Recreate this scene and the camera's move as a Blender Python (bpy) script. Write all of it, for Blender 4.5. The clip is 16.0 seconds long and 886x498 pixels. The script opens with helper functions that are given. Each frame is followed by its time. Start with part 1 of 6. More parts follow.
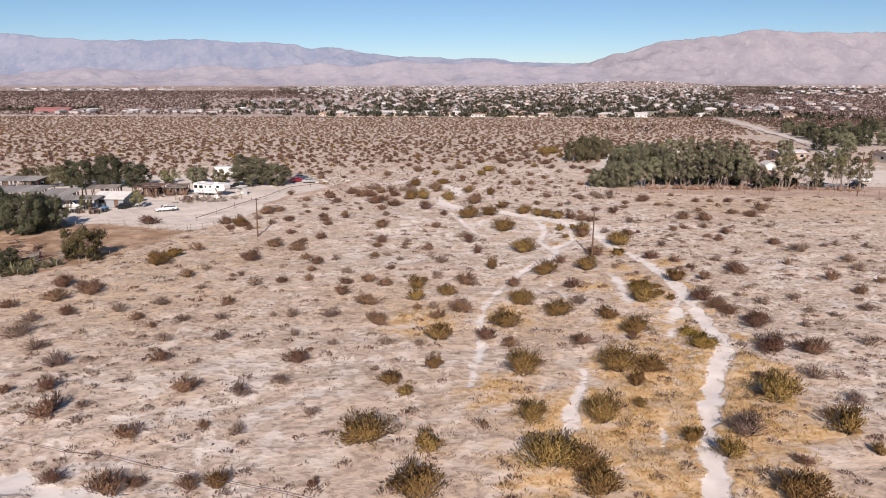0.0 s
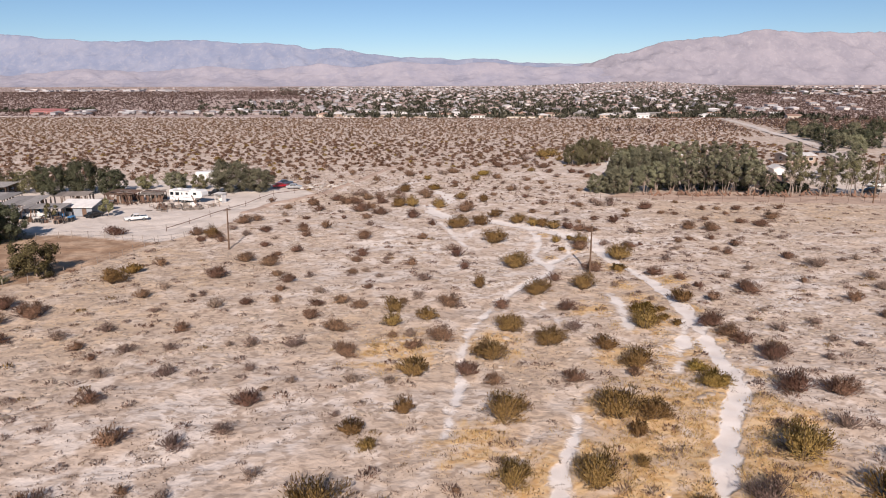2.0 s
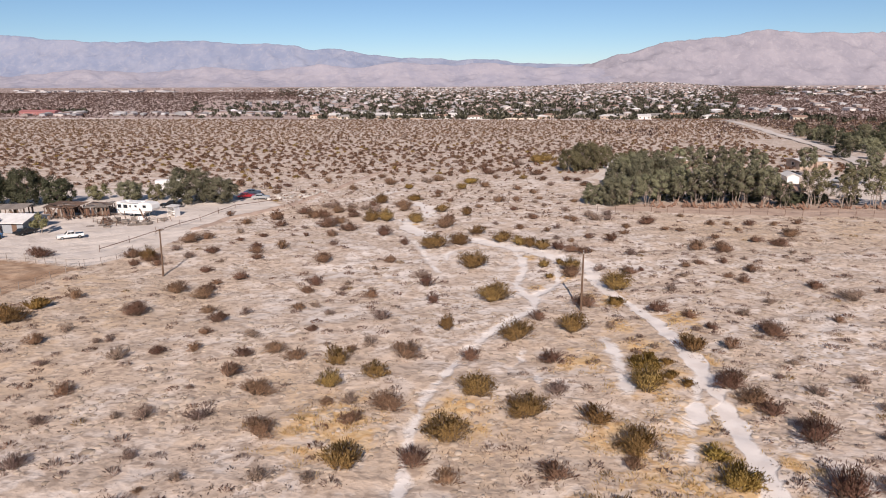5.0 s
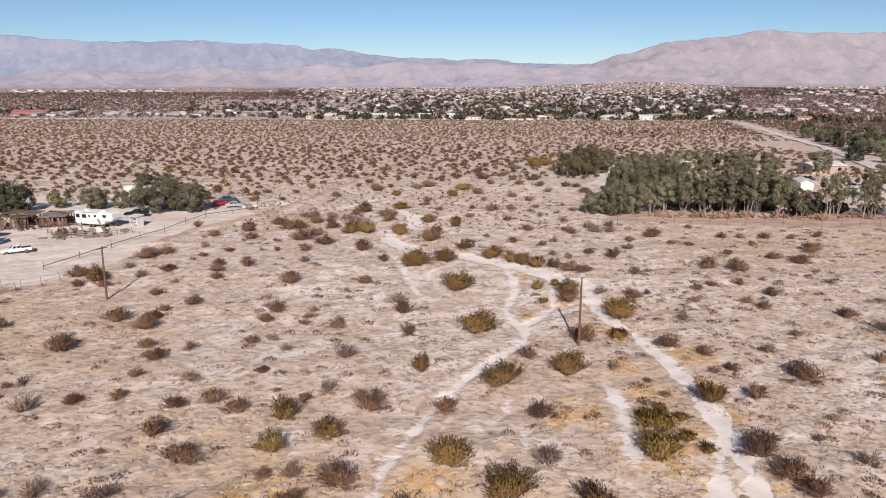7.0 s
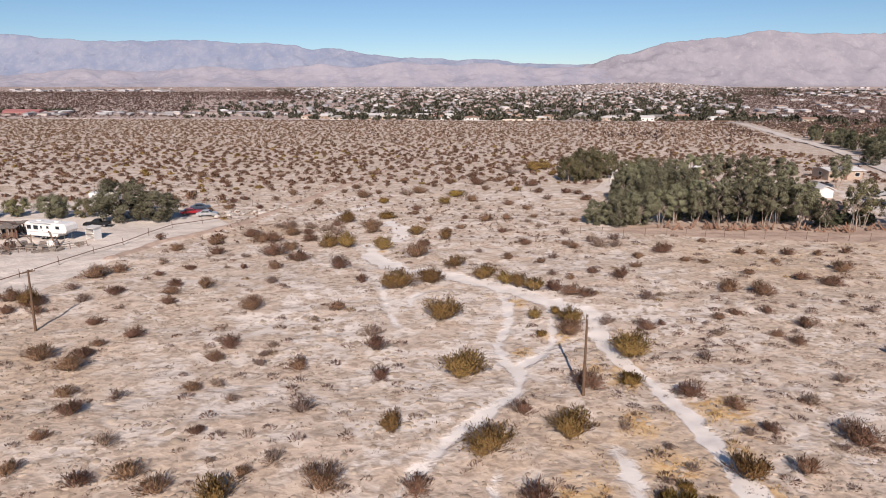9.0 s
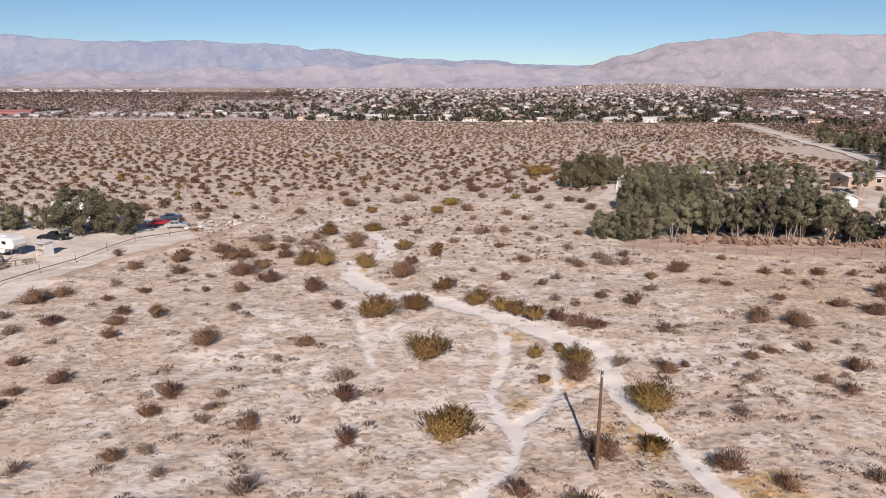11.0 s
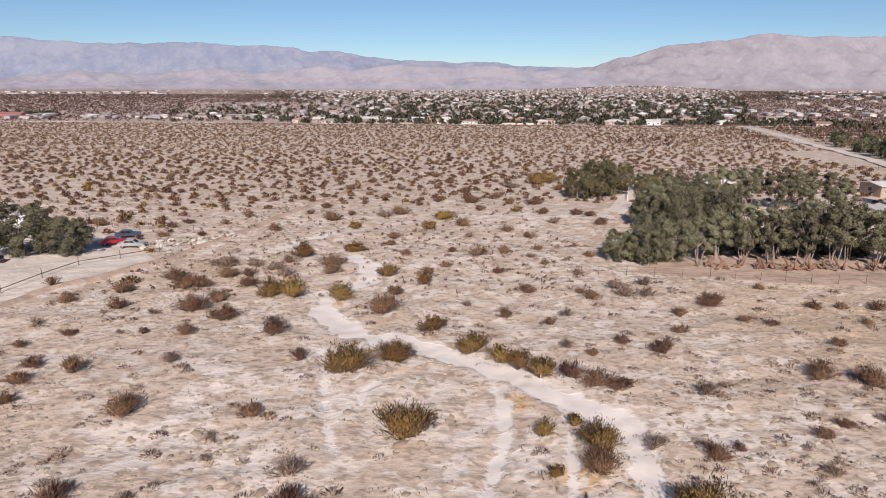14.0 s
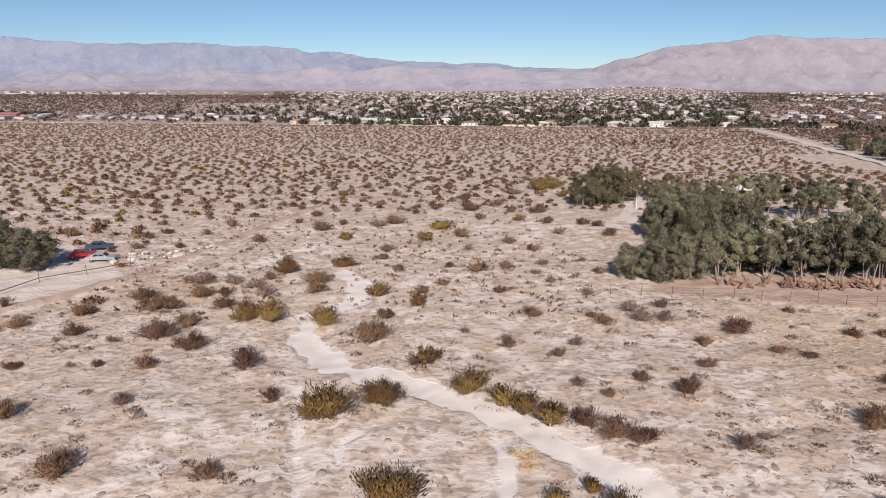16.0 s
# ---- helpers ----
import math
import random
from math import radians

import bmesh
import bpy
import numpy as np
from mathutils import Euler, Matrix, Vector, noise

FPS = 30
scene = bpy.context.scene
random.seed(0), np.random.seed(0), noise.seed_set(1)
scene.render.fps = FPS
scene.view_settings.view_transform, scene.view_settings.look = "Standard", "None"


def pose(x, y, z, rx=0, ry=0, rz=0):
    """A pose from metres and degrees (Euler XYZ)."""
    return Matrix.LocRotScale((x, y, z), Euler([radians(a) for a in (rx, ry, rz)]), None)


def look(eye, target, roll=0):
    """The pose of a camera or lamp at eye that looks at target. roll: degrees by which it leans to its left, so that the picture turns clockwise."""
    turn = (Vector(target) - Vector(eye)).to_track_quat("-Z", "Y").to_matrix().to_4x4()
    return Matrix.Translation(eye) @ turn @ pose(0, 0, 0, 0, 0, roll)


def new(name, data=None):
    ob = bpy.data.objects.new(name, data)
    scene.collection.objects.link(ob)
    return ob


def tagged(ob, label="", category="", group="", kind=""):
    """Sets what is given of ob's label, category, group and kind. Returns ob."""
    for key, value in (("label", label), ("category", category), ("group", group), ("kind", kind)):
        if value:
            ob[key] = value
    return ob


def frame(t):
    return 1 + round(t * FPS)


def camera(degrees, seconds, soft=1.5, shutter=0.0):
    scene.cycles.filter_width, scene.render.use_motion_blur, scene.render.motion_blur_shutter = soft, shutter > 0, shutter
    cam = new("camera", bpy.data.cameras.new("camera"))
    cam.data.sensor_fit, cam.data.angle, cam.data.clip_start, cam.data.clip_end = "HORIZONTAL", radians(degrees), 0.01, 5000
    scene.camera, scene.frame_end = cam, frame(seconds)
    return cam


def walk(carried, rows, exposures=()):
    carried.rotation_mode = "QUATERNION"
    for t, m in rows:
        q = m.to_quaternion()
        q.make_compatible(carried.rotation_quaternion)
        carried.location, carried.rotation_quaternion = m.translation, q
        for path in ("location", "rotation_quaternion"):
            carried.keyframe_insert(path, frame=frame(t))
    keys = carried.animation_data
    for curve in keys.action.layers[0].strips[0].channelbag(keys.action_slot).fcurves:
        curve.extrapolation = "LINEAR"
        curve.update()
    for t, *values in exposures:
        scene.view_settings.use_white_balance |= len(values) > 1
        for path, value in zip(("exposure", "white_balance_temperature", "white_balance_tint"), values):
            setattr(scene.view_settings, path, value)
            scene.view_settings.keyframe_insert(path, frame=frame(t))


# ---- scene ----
# ---- camera ----
cam = camera(68.58, 16.0, soft=1.0)
PATH = [
    (0.0, -0.000, -0.000, 28.000, 74.985, -0.255, -0.078),
    (0.5, 0.612, 2.135, 27.934, 75.002, -0.194, -0.095),
    (1.0, 1.249, 4.325, 27.897, 75.015, -0.142, -0.113),
    (1.5, 1.942, 6.612, 27.889, 75.029, -0.109, -0.134),
    (2.0, 2.680, 9.003, 27.874, 75.034, -0.080, -0.162),
    (2.5, 3.449, 11.483, 27.851, 75.050, -0.052, -0.196),
    (3.0, 4.259, 14.035, 27.809, 75.070, -0.038, -0.221),
    (3.5, 5.068, 16.641, 27.742, 75.078, -0.021, -0.226),
    (4.0, 5.861, 19.302, 27.673, 75.087, 0.001, -0.219),
    (4.5, 6.628, 21.980, 27.603, 75.091, 0.020, -0.209),
    (5.0, 7.365, 24.680, 27.531, 75.091, 0.037, -0.197),
    (5.5, 8.068, 27.407, 27.459, 75.089, 0.052, -0.184),
    (6.0, 8.733, 30.168, 27.386, 75.087, 0.064, -0.169),
    (6.5, 9.356, 32.966, 27.313, 75.088, 0.073, -0.154),
    (7.0, 9.934, 35.808, 27.238, 75.092, 0.079, -0.140),
    (7.5, 10.475, 38.680, 27.156, 75.095, 0.068, -0.119),
    (8.0, 10.965, 41.568, 27.057, 75.100, 0.055, -0.091),
    (8.5, 11.405, 44.473, 26.950, 75.098, 0.056, -0.060),
    (9.0, 11.834, 47.383, 26.850, 75.102, 0.047, -0.030),
    (9.5, 12.239, 50.288, 26.754, 75.111, 0.041, -0.004),
    (10.0, 12.616, 53.166, 26.659, 75.125, 0.035, 0.016),
    (10.5, 12.963, 55.996, 26.566, 75.144, 0.030, 0.032),
    (11.0, 13.279, 58.755, 26.472, 75.167, 0.026, 0.043),
    (11.5, 13.562, 61.422, 26.375, 75.193, 0.020, 0.049),
    (12.0, 13.808, 63.975, 26.275, 75.222, 0.012, 0.050),
    (12.5, 14.038, 66.432, 26.177, 75.252, 0.007, 0.051),
    (13.0, 14.242, 68.803, 26.105, 75.287, 0.007, 0.048),
    (13.5, 14.450, 71.141, 26.045, 75.320, 0.010, 0.047),
    (14.0, 14.622, 73.432, 26.001, 75.342, 0.025, 0.059),
    (14.5, 14.771, 75.650, 25.969, 75.356, 0.030, 0.082),
    (15.0, 14.913, 77.792, 25.939, 75.377, 0.028, 0.112),
    (15.5, 15.035, 79.875, 25.892, 75.405, 0.026, 0.130),
    (16.0, 15.140, 81.935, 25.842, 75.428, 0.042, 0.147),
]
walk(cam, [(t, pose(x, y, z, tilt, 0, turn) @ pose(0, 0, 0, 0, 0, lean)) for t, x, y, z, tilt, turn, lean in PATH],
     exposures=[(0.0, 0.25, 6470, 13), (16.0, 0.18, 6370, 11)])

# ---- light: low winter sun behind the camera, clear sky ----
SUN_UP = radians(33.5)
world = bpy.data.worlds.new("desert_sky")
scene.world = world
world.use_nodes = True
sky = world.node_tree.nodes.new("ShaderNodeTexSky")
sky.sky_type = 'NISHITA'
sky.sun_disc = False
sky.sun_elevation, sky.sun_rotation = SUN_UP, radians(180)
sky.altitude = 1500
sky.air_density, sky.dust_density, sky.ozone_density = 0.9, 0.0, 5.5
clear = world.node_tree.nodes.new("ShaderNodeHueSaturation")
clear.inputs["Hue"].default_value, clear.inputs["Saturation"].default_value = 0.495, 0.96
world.node_tree.links.new(sky.outputs[0], clear.inputs["Color"])
world.node_tree.links.new(clear.outputs[0], world.node_tree.nodes["Background"].inputs[0])
world.node_tree.nodes["Background"].inputs[1].default_value = 0.073
sun = new("sun", bpy.data.lights.new("sun", "SUN"))
sun.data.energy, sun.data.angle, sun.data.color = 4.9, radians(0.55), (1.0, 0.88, 0.78)
sun.matrix_world = look((0, -math.cos(SUN_UP) * 50, math.sin(SUN_UP) * 50), (0, 0, 0))


# ---- materials ----
def nodes_of(name):
    m = bpy.data.materials.new(name)
    m.use_nodes = True
    return m, m.node_tree.nodes, m.node_tree.links, m.node_tree.nodes["Principled BSDF"]


def ramp(nodes, stops):
    r = nodes.new("ShaderNodeValToRGB")
    e = r.color_ramp.elements
    while len(e) < len(stops):
        e.new(0.5)
    for item, (p, c) in zip(e, stops):
        item.position = p
        item.color = (*c, 1) if len(c) == 3 else c
    return r


def surface(name, color, other=None, rough=0.8, metal=0.0, grain=3.0, bump=0.1, fine=0.25, spread=0.12):
    """A solid with two scales of variation; grain is in cycles a metre."""
    m, n, l, b = nodes_of(name)
    other = other or tuple(c * 0.72 for c in color)
    tc = n.new("ShaderNodeTexCoord")
    t1 = n.new("ShaderNodeTexNoise"); t1.inputs["Scale"].default_value = grain; t1.inputs["Detail"].default_value = 4
    t2 = n.new("ShaderNodeTexNoise"); t2.inputs["Scale"].default_value = grain * 9; t2.inputs["Detail"].default_value = 2
    info = n.new("ShaderNodeObjectInfo")
    for t in (t1, t2):
        l.new(tc.outputs["Object"], t.inputs["Vector"])
    r = ramp(n, [(0.35, color), (0.72, other)])
    l.new(t1.outputs["Fac"], r.inputs[0])
    mix = n.new("ShaderNodeMix"); mix.data_type = 'RGBA'; mix.blend_type = 'MULTIPLY'; mix.inputs[0].default_value = fine
    l.new(r.outputs[0], mix.inputs[6]); l.new(t2.outputs["Color"], mix.inputs[7])
    hsv = n.new("ShaderNodeHueSaturation")
    mr = n.new("ShaderNodeMapRange"); mr.inputs[3].default_value = 1 - spread; mr.inputs[4].default_value = 1 + spread
    l.new(info.outputs["Random"], mr.inputs[0]); l.new(mr.outputs[0], hsv.inputs["Value"])
    l.new(mix.outputs[2], hsv.inputs["Color"]); l.new(hsv.outputs[0], b.inputs["Base Color"])
    b.inputs["Roughness"].default_value, b.inputs["Metallic"].default_value = rough, metal
    if bump:
        bp = n.new("ShaderNodeBump"); bp.inputs["Strength"].default_value = bump; bp.inputs["Distance"].default_value = 0.02
        l.new(t2.outputs["Fac"], bp.inputs["Height"]); l.new(bp.outputs[0], b.inputs["Normal"])
    return m


def leafage(name, dark, light, third=None, through_light=0.15, rough=0.75):
    """Leaves and twigs: colour differs from sprig to sprig and from plant to plant."""
    m, n, l, b = nodes_of(name)
    geo = n.new("ShaderNodeNewGeometry")
    info = n.new("ShaderNodeObjectInfo")
    stops = [(0.0, dark), (0.6, light)] + ([(1.0, third)] if third else [])
    r = ramp(n, stops)
    l.new(geo.outputs["Random Per Island"], r.inputs[0])
    hsv = n.new("ShaderNodeHueSaturation")
    mr = n.new("ShaderNodeMapRange"); mr.inputs[3].default_value = 0.72; mr.inputs[4].default_value = 1.28
    mh = n.new("ShaderNodeMapRange"); mh.inputs[3].default_value = 0.485; mh.inputs[4].default_value = 0.512
    l.new(info.outputs["Random"], mr.inputs[0]); l.new(mr.outputs[0], hsv.inputs["Value"])
    l.new(info.outputs["Random"], mh.inputs[0]); l.new(mh.outputs[0], hsv.inputs["Hue"])
    l.new(r.outputs[0], hsv.inputs["Color"]); l.new(hsv.outputs[0], b.inputs["Base Color"])
    b.inputs["Roughness"].default_value = rough
    b.inputs["Specular IOR Level"].default_value = 0.2
    tr = n.new("ShaderNodeBsdfTranslucent"); mx = n.new("ShaderNodeMixShader"); mx.inputs[0].default_value = through_light
    l.new(hsv.outputs[0], tr.inputs[0]); l.new(b.outputs[0], mx.inputs[1]); l.new(tr.outputs[0], mx.inputs[2])
    l.new(mx.outputs[0], n["Material Output"].inputs[0])
    return m


def ground_material():
    m, n, l, b = nodes_of("desert_sand")
    tc = n.new("ShaderNodeTexCoord")

    def noise_at(scale, detail=3.0, rough=0.55, sx=1.0, sy=1.0, warp=0.0):
        mp = n.new("ShaderNodeMapping"); mp.inputs["Scale"].default_value = (sx, sy, 1)
        l.new(tc.outputs["Object"], mp.inputs["Vector"])
        t = n.new("ShaderNodeTexNoise"); t.inputs["Scale"].default_value = scale; t.inputs["Detail"].default_value = detail
        t.inputs["Roughness"].default_value = rough; t.inputs["Distortion"].default_value = warp
        l.new(mp.outputs[0], t.inputs["Vector"])
        return t.outputs["Fac"]

    def mixed(fac, a, c, mode='MIX'):
        x = n.new("ShaderNodeMix"); x.data_type = 'RGBA'; x.blend_type = mode
        for sock, v in ((0, fac), (6, a), (7, c)):
            if isinstance(v, (tuple, float, int)):
                x.inputs[sock].default_value = (*v, 1) if isinstance(v, tuple) else v
            else:
                l.new(v, x.inputs[sock])
        return x.outputs[2]

    def step(v, lo, hi, top=1.0):
        x = n.new("ShaderNodeMapRange"); x.interpolation_type = 'SMOOTHSTEP'
        x.inputs[1].default_value, x.inputs[2].default_value, x.inputs[4].default_value = lo, hi, top
        l.new(v, x.inputs[0])
        return x.outputs[0]

    def calc(op, a, c):
        x = n.new("ShaderNodeMath"); x.operation = op; x.use_clamp = False
        for s, v in enumerate((a, c)):
            if isinstance(v, (float, int)):
                x.inputs[s].default_value = v
            else:
                l.new(v, x.inputs[s])
        return x.outputs[0]

    def zone(name, ragged=0.35, lo=0.35, hi=0.65):
        a = n.new("ShaderNodeAttribute"); a.attribute_name = name
        return step(calc('ADD', a.outputs["Fac"], calc('MULTIPLY', calc('SUBTRACT', edge, 0.5), ragged * 2)), lo, hi)

    edge = noise_at(0.55, 5, 0.65, warp=0.6)
    patch = noise_at(0.045, 4, 0.6, warp=0.6)
    straw = noise_at(0.24, 4, 0.55, warp=0.4)
    film = noise_at(0.50, 3, 0.5, sx=0.85, sy=1.1, warp=0.25)
    clump = noise_at(1.5, 2, 0.5, sx=0.85, sy=1.1, warp=0.2)
    speck = noise_at(4.2, 3, 0.6)
    grit = noise_at(24.0, 2, 0.5)
    bare = n.new("ShaderNodeAttribute"); bare.attribute_name = "bare"
    dry = n.new("ShaderNodeAttribute"); dry.attribute_name = "straw"
    open_sand = step(bare.outputs["Fac"], 0.1, 0.9)
    thin = calc('MULTIPLY', open_sand, 0.045)
    col = mixed(step(patch, 0.36, 0.66), (0.715, 0.625, 0.56), (0.67, 0.57, 0.495))
    col = mixed(calc('MULTIPLY', open_sand, 0.3), col, (0.765, 0.69, 0.63))
    col = mixed(step(calc('SUBTRACT', straw, thin), 0.44, 0.55, 0.75), col, (0.575, 0.45, 0.355))
    col = mixed(calc('MULTIPLY', dry.outputs["Fac"], step(straw, 0.20, 0.54, 0.85)), col, (0.56, 0.41, 0.275))
    col = mixed(step(calc('SUBTRACT', film, thin), 0.475, 0.56, 0.6), col, (0.49, 0.38, 0.295))
    col = mixed(calc('MULTIPLY', step(clump, 0.47, 0.61, 0.72), step(calc('SUBTRACT', film, thin), 0.34, 0.50)), col, (0.34, 0.26, 0.205))
    broad = noise_at(0.10, 5, 0.68, warp=0.3)
    col = mixed(step(broad, 0.45, 0.62, 0.18), col, (0.48, 0.365, 0.28))
    grass = zone("gold", 0.9, 0.24, 0.82)
    col = mixed(calc('MULTIPLY', grass, step(film, 0.32, 0.56, 0.86)), col, mixed(step(clump, 0.40, 0.62), (0.65, 0.455, 0.25), (0.56, 0.345, 0.15)))
    col = mixed(zone("yard", 0.15), col, mixed(step(straw, 0.4, 0.7), (0.68, 0.60, 0.535), (0.59, 0.51, 0.445)))
    col = mixed(zone("paddock", 0.8, 0.3, 0.7), col, mixed(step(straw, 0.35, 0.62), (0.52, 0.37, 0.26), (0.31, 0.20, 0.13)))
    col = mixed(zone("dirt", 0.35), col, mixed(step(straw, 0.4, 0.65), (0.50, 0.375, 0.30), (0.40, 0.29, 0.23)))
    col = mixed(step(speck, 0.55, 0.75, 0.25), col, (0.38, 0.285, 0.215))
    far = zone("far", 0.12)
    col = mixed(far, col, mixed(step(patch, 0.4, 0.6), (0.50, 0.39, 0.34), (0.42, 0.33, 0.295)))
    trail = zone("trail", 0.55, 0.34, 0.66)
    col = mixed(trail, col, mixed(step(film, 0.42, 0.66), (0.775, 0.71, 0.66), (0.725, 0.65, 0.595)))
    col = mixed(0.16, col, mixed(step(grit, 0.3, 0.7), (0.55, 0.55, 0.55), (1.0, 1.0, 1.0)), 'MULTIPLY')
    l.new(col, b.inputs["Base Color"])
    b.inputs["Roughness"].default_value = 0.95
    b.inputs["Specular IOR Level"].default_value = 0.1
    bp = n.new("ShaderNodeBump"); bp.inputs["Strength"].default_value = 0.55; bp.inputs["Distance"].default_value = 0.34
    h = calc('ADD', calc('ADD', calc('MULTIPLY', film, 0.45), calc('MULTIPLY', clump, 0.7)), calc('MULTIPLY', speck, 0.12))
    h = calc('MULTIPLY', h, calc('SUBTRACT', 1.0, calc('MULTIPLY', trail, 0.85)))
    l.new(h, bp.inputs["Height"]); l.new(bp.outputs[0], b.inputs["Normal"])
    return m


def mountain_material(name, low, high, scar):
    m, n, l, b = nodes_of(name)
    tc = n.new("ShaderNodeTexCoord")
    t1 = n.new("ShaderNodeTexNoise"); t1.inputs["Scale"].default_value = 0.006; t1.inputs["Detail"].default_value = 10; t1.inputs["Roughness"].default_value = 0.65
    t2 = n.new("ShaderNodeTexNoise"); t2.inputs["Scale"].default_value = 0.022; t2.inputs["Detail"].default_value = 9; t2.inputs["Roughness"].default_value = 0.7; t2.inputs["Distortion"].default_value = 1.2
    for t in (t1, t2):
        l.new(tc.outputs["Object"], t.inputs["Vector"])
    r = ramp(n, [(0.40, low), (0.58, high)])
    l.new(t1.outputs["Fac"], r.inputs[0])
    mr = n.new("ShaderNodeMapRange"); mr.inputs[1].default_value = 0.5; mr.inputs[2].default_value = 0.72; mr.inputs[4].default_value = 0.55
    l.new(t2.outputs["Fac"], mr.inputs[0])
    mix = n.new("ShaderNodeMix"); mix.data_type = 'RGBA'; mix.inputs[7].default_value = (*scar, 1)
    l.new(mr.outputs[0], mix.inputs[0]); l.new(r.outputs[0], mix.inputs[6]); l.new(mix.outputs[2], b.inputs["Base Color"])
    b.inputs["Roughness"].default_value = 1.0
    b.inputs["Specular IOR Level"].default_value = 0.0
    return m


SAND = ground_material()
OLIVE_LEAF = leafage("creosote_leaf", (0.155, 0.094, 0.033), (0.30, 0.186, 0.066), (0.44, 0.295, 0.115), 0.36)
BROWN_LEAF = leafage("burrobush_twig", (0.15, 0.08, 0.052), (0.265, 0.15, 0.094), (0.385, 0.245, 0.16), 0.36)
FIELD_LEAF = leafage("far_burrobush_twig", (0.14, 0.078, 0.05), (0.255, 0.15, 0.094), (0.38, 0.25, 0.165), 0.3)
GREY_LEAF = leafage("dry_grey_twig", (0.19, 0.125, 0.096), (0.32, 0.222, 0.172), (0.47, 0.35, 0.28), 0.34)
GOLD_LEAF = leafage("golden_brush", (0.15, 0.09, 0.025), (0.29, 0.185, 0.05), (0.42, 0.29, 0.10), 0.34)
GRASS = leafage("dry_grass", (0.47, 0.30, 0.12), (0.57, 0.38, 0.17), (0.64, 0.45, 0.22), 0.4)
TUFT = leafage("ground_tuft", (0.29, 0.22, 0.165), (0.38, 0.295, 0.225), (0.48, 0.385, 0.305), 0.3)
HUMMOCK = leafage("dead_grass_cushion", (0.26, 0.20, 0.155), (0.35, 0.275, 0.22), (0.43, 0.345, 0.28), 0.0, 0.95)
STEM = surface("woody_stem", (0.13, 0.09, 0.065), grain=6)
TREE_LEAF = leafage("tamarisk_leaf", (0.112, 0.108, 0.064), (0.215, 0.206, 0.126), (0.30, 0.285, 0.185), 0.22)
TREE_DARK = leafage("dark_tree_leaf", (0.038, 0.041, 0.023), (0.082, 0.085, 0.048), (0.135, 0.136, 0.08), 0.12)
TREE_PALE = leafage("pale_tree_leaf", (0.11, 0.098, 0.05), (0.19, 0.17, 0.09), (0.26, 0.235, 0.13), 0.25)
TREE_OLIVE = leafage("olive_tree_leaf", (0.055, 0.045, 0.02), (0.12, 0.098, 0.04), (0.21, 0.175, 0.08), 0.22)
BARK = surface("pale_bark", (0.42, 0.34, 0.28), (0.24, 0.18, 0.14), grain=4, bump=0.4)
POLE_WOOD = surface("pole_wood", (0.17, 0.10, 0.06), (0.11, 0.065, 0.04), grain=5, bump=0.3)
LOG = surface("cut_log", (0.28, 0.155, 0.10), (0.17, 0.10, 0.065), grain=4, bump=0.3, spread=0.3)
GREY_WOOD = surface("weathered_board", (0.33, 0.28, 0.24), (0.22, 0.18, 0.15), grain=3, bump=0.3, spread=0.25)
BROWN_WOOD = surface("brown_board", (0.20, 0.12, 0.08), (0.12, 0.075, 0.05), grain=3, bump=0.3, spread=0.25)
WHITE = surface("white_paint", (0.82, 0.80, 0.77), (0.72, 0.69, 0.65), rough=0.45, grain=0.8, bump=0.03, fine=0.08, spread=0.04)
CREAM = surface("cream_stucco", (0.66, 0.57, 0.47), (0.56, 0.47, 0.38), grain=1.2, bump=0.2, spread=0.2)
TAN = surface("tan_stucco", (0.52, 0.40, 0.31), (0.43, 0.32, 0.25), grain=1.2, bump=0.2, spread=0.2)
PINK = surface("pink_stucco", (0.46, 0.19, 0.18), (0.38, 0.16, 0.15), grain=1.2, bump=0.2)
PALE_ROOF = surface("pale_roof", (0.74, 0.71, 0.68), (0.60, 0.57, 0.54), grain=1.0, bump=0.15, spread=0.12)
TILE_ROOF = surface("clay_roof", (0.42, 0.27, 0.20), (0.31, 0.2, 0.15), grain=2.0, bump=0.3, spread=0.25)
GREY_ROOF = surface("grey_roof", (0.36, 0.33, 0.31), (0.26, 0.24, 0.22), grain=1.5, bump=0.2, spread=0.2)
GLASS = surface("dark_window", (0.025, 0.03, 0.035), rough=0.08, grain=1, bump=0, spread=0.2)
TYRE = surface("tyre_rubber", (0.02, 0.02, 0.02), rough=0.9, grain=8, bump=0.1)
STEEL = surface("galvanised_steel", (0.45, 0.45, 0.46), rough=0.45, metal=0.8, grain=3, bump=0.05)
RUST = surface("rusty_steel", (0.20, 0.11, 0.075), (0.12, 0.065, 0.045), rough=0.85, metal=0.2, grain=5, bump=0.2)
WIRE = surface("wire", (0.12, 0.11, 0.10), rough=0.6, metal=0.4, grain=3, bump=0)
BLACK = surface("black_paint", (0.02, 0.021, 0.024), rough=0.25, grain=2, bump=0, spread=0.1)
RED = surface("red_paint", (0.42, 0.02, 0.03), rough=0.3, grain=1, bump=0)
BLUE = surface("blue_grey_paint", (0.07, 0.09, 0.13), rough=0.3, grain=1, bump=0)
BRIGHT_BLUE = surface("blue_plastic", (0.08, 0.25, 0.50), rough=0.5, grain=1, bump=0)
SILVER = surface("silver_paint", (0.62, 0.62, 0.62), rough=0.3, metal=0.3, grain=1, bump=0)
CLAY = surface("insulator", (0.85, 0.84, 0.82), rough=0.2, grain=3, bump=0)
STONE = surface("rubble_stone", (0.62, 0.56, 0.5), (0.45, 0.4, 0.35), grain=3, bump=0.4, spread=0.3)
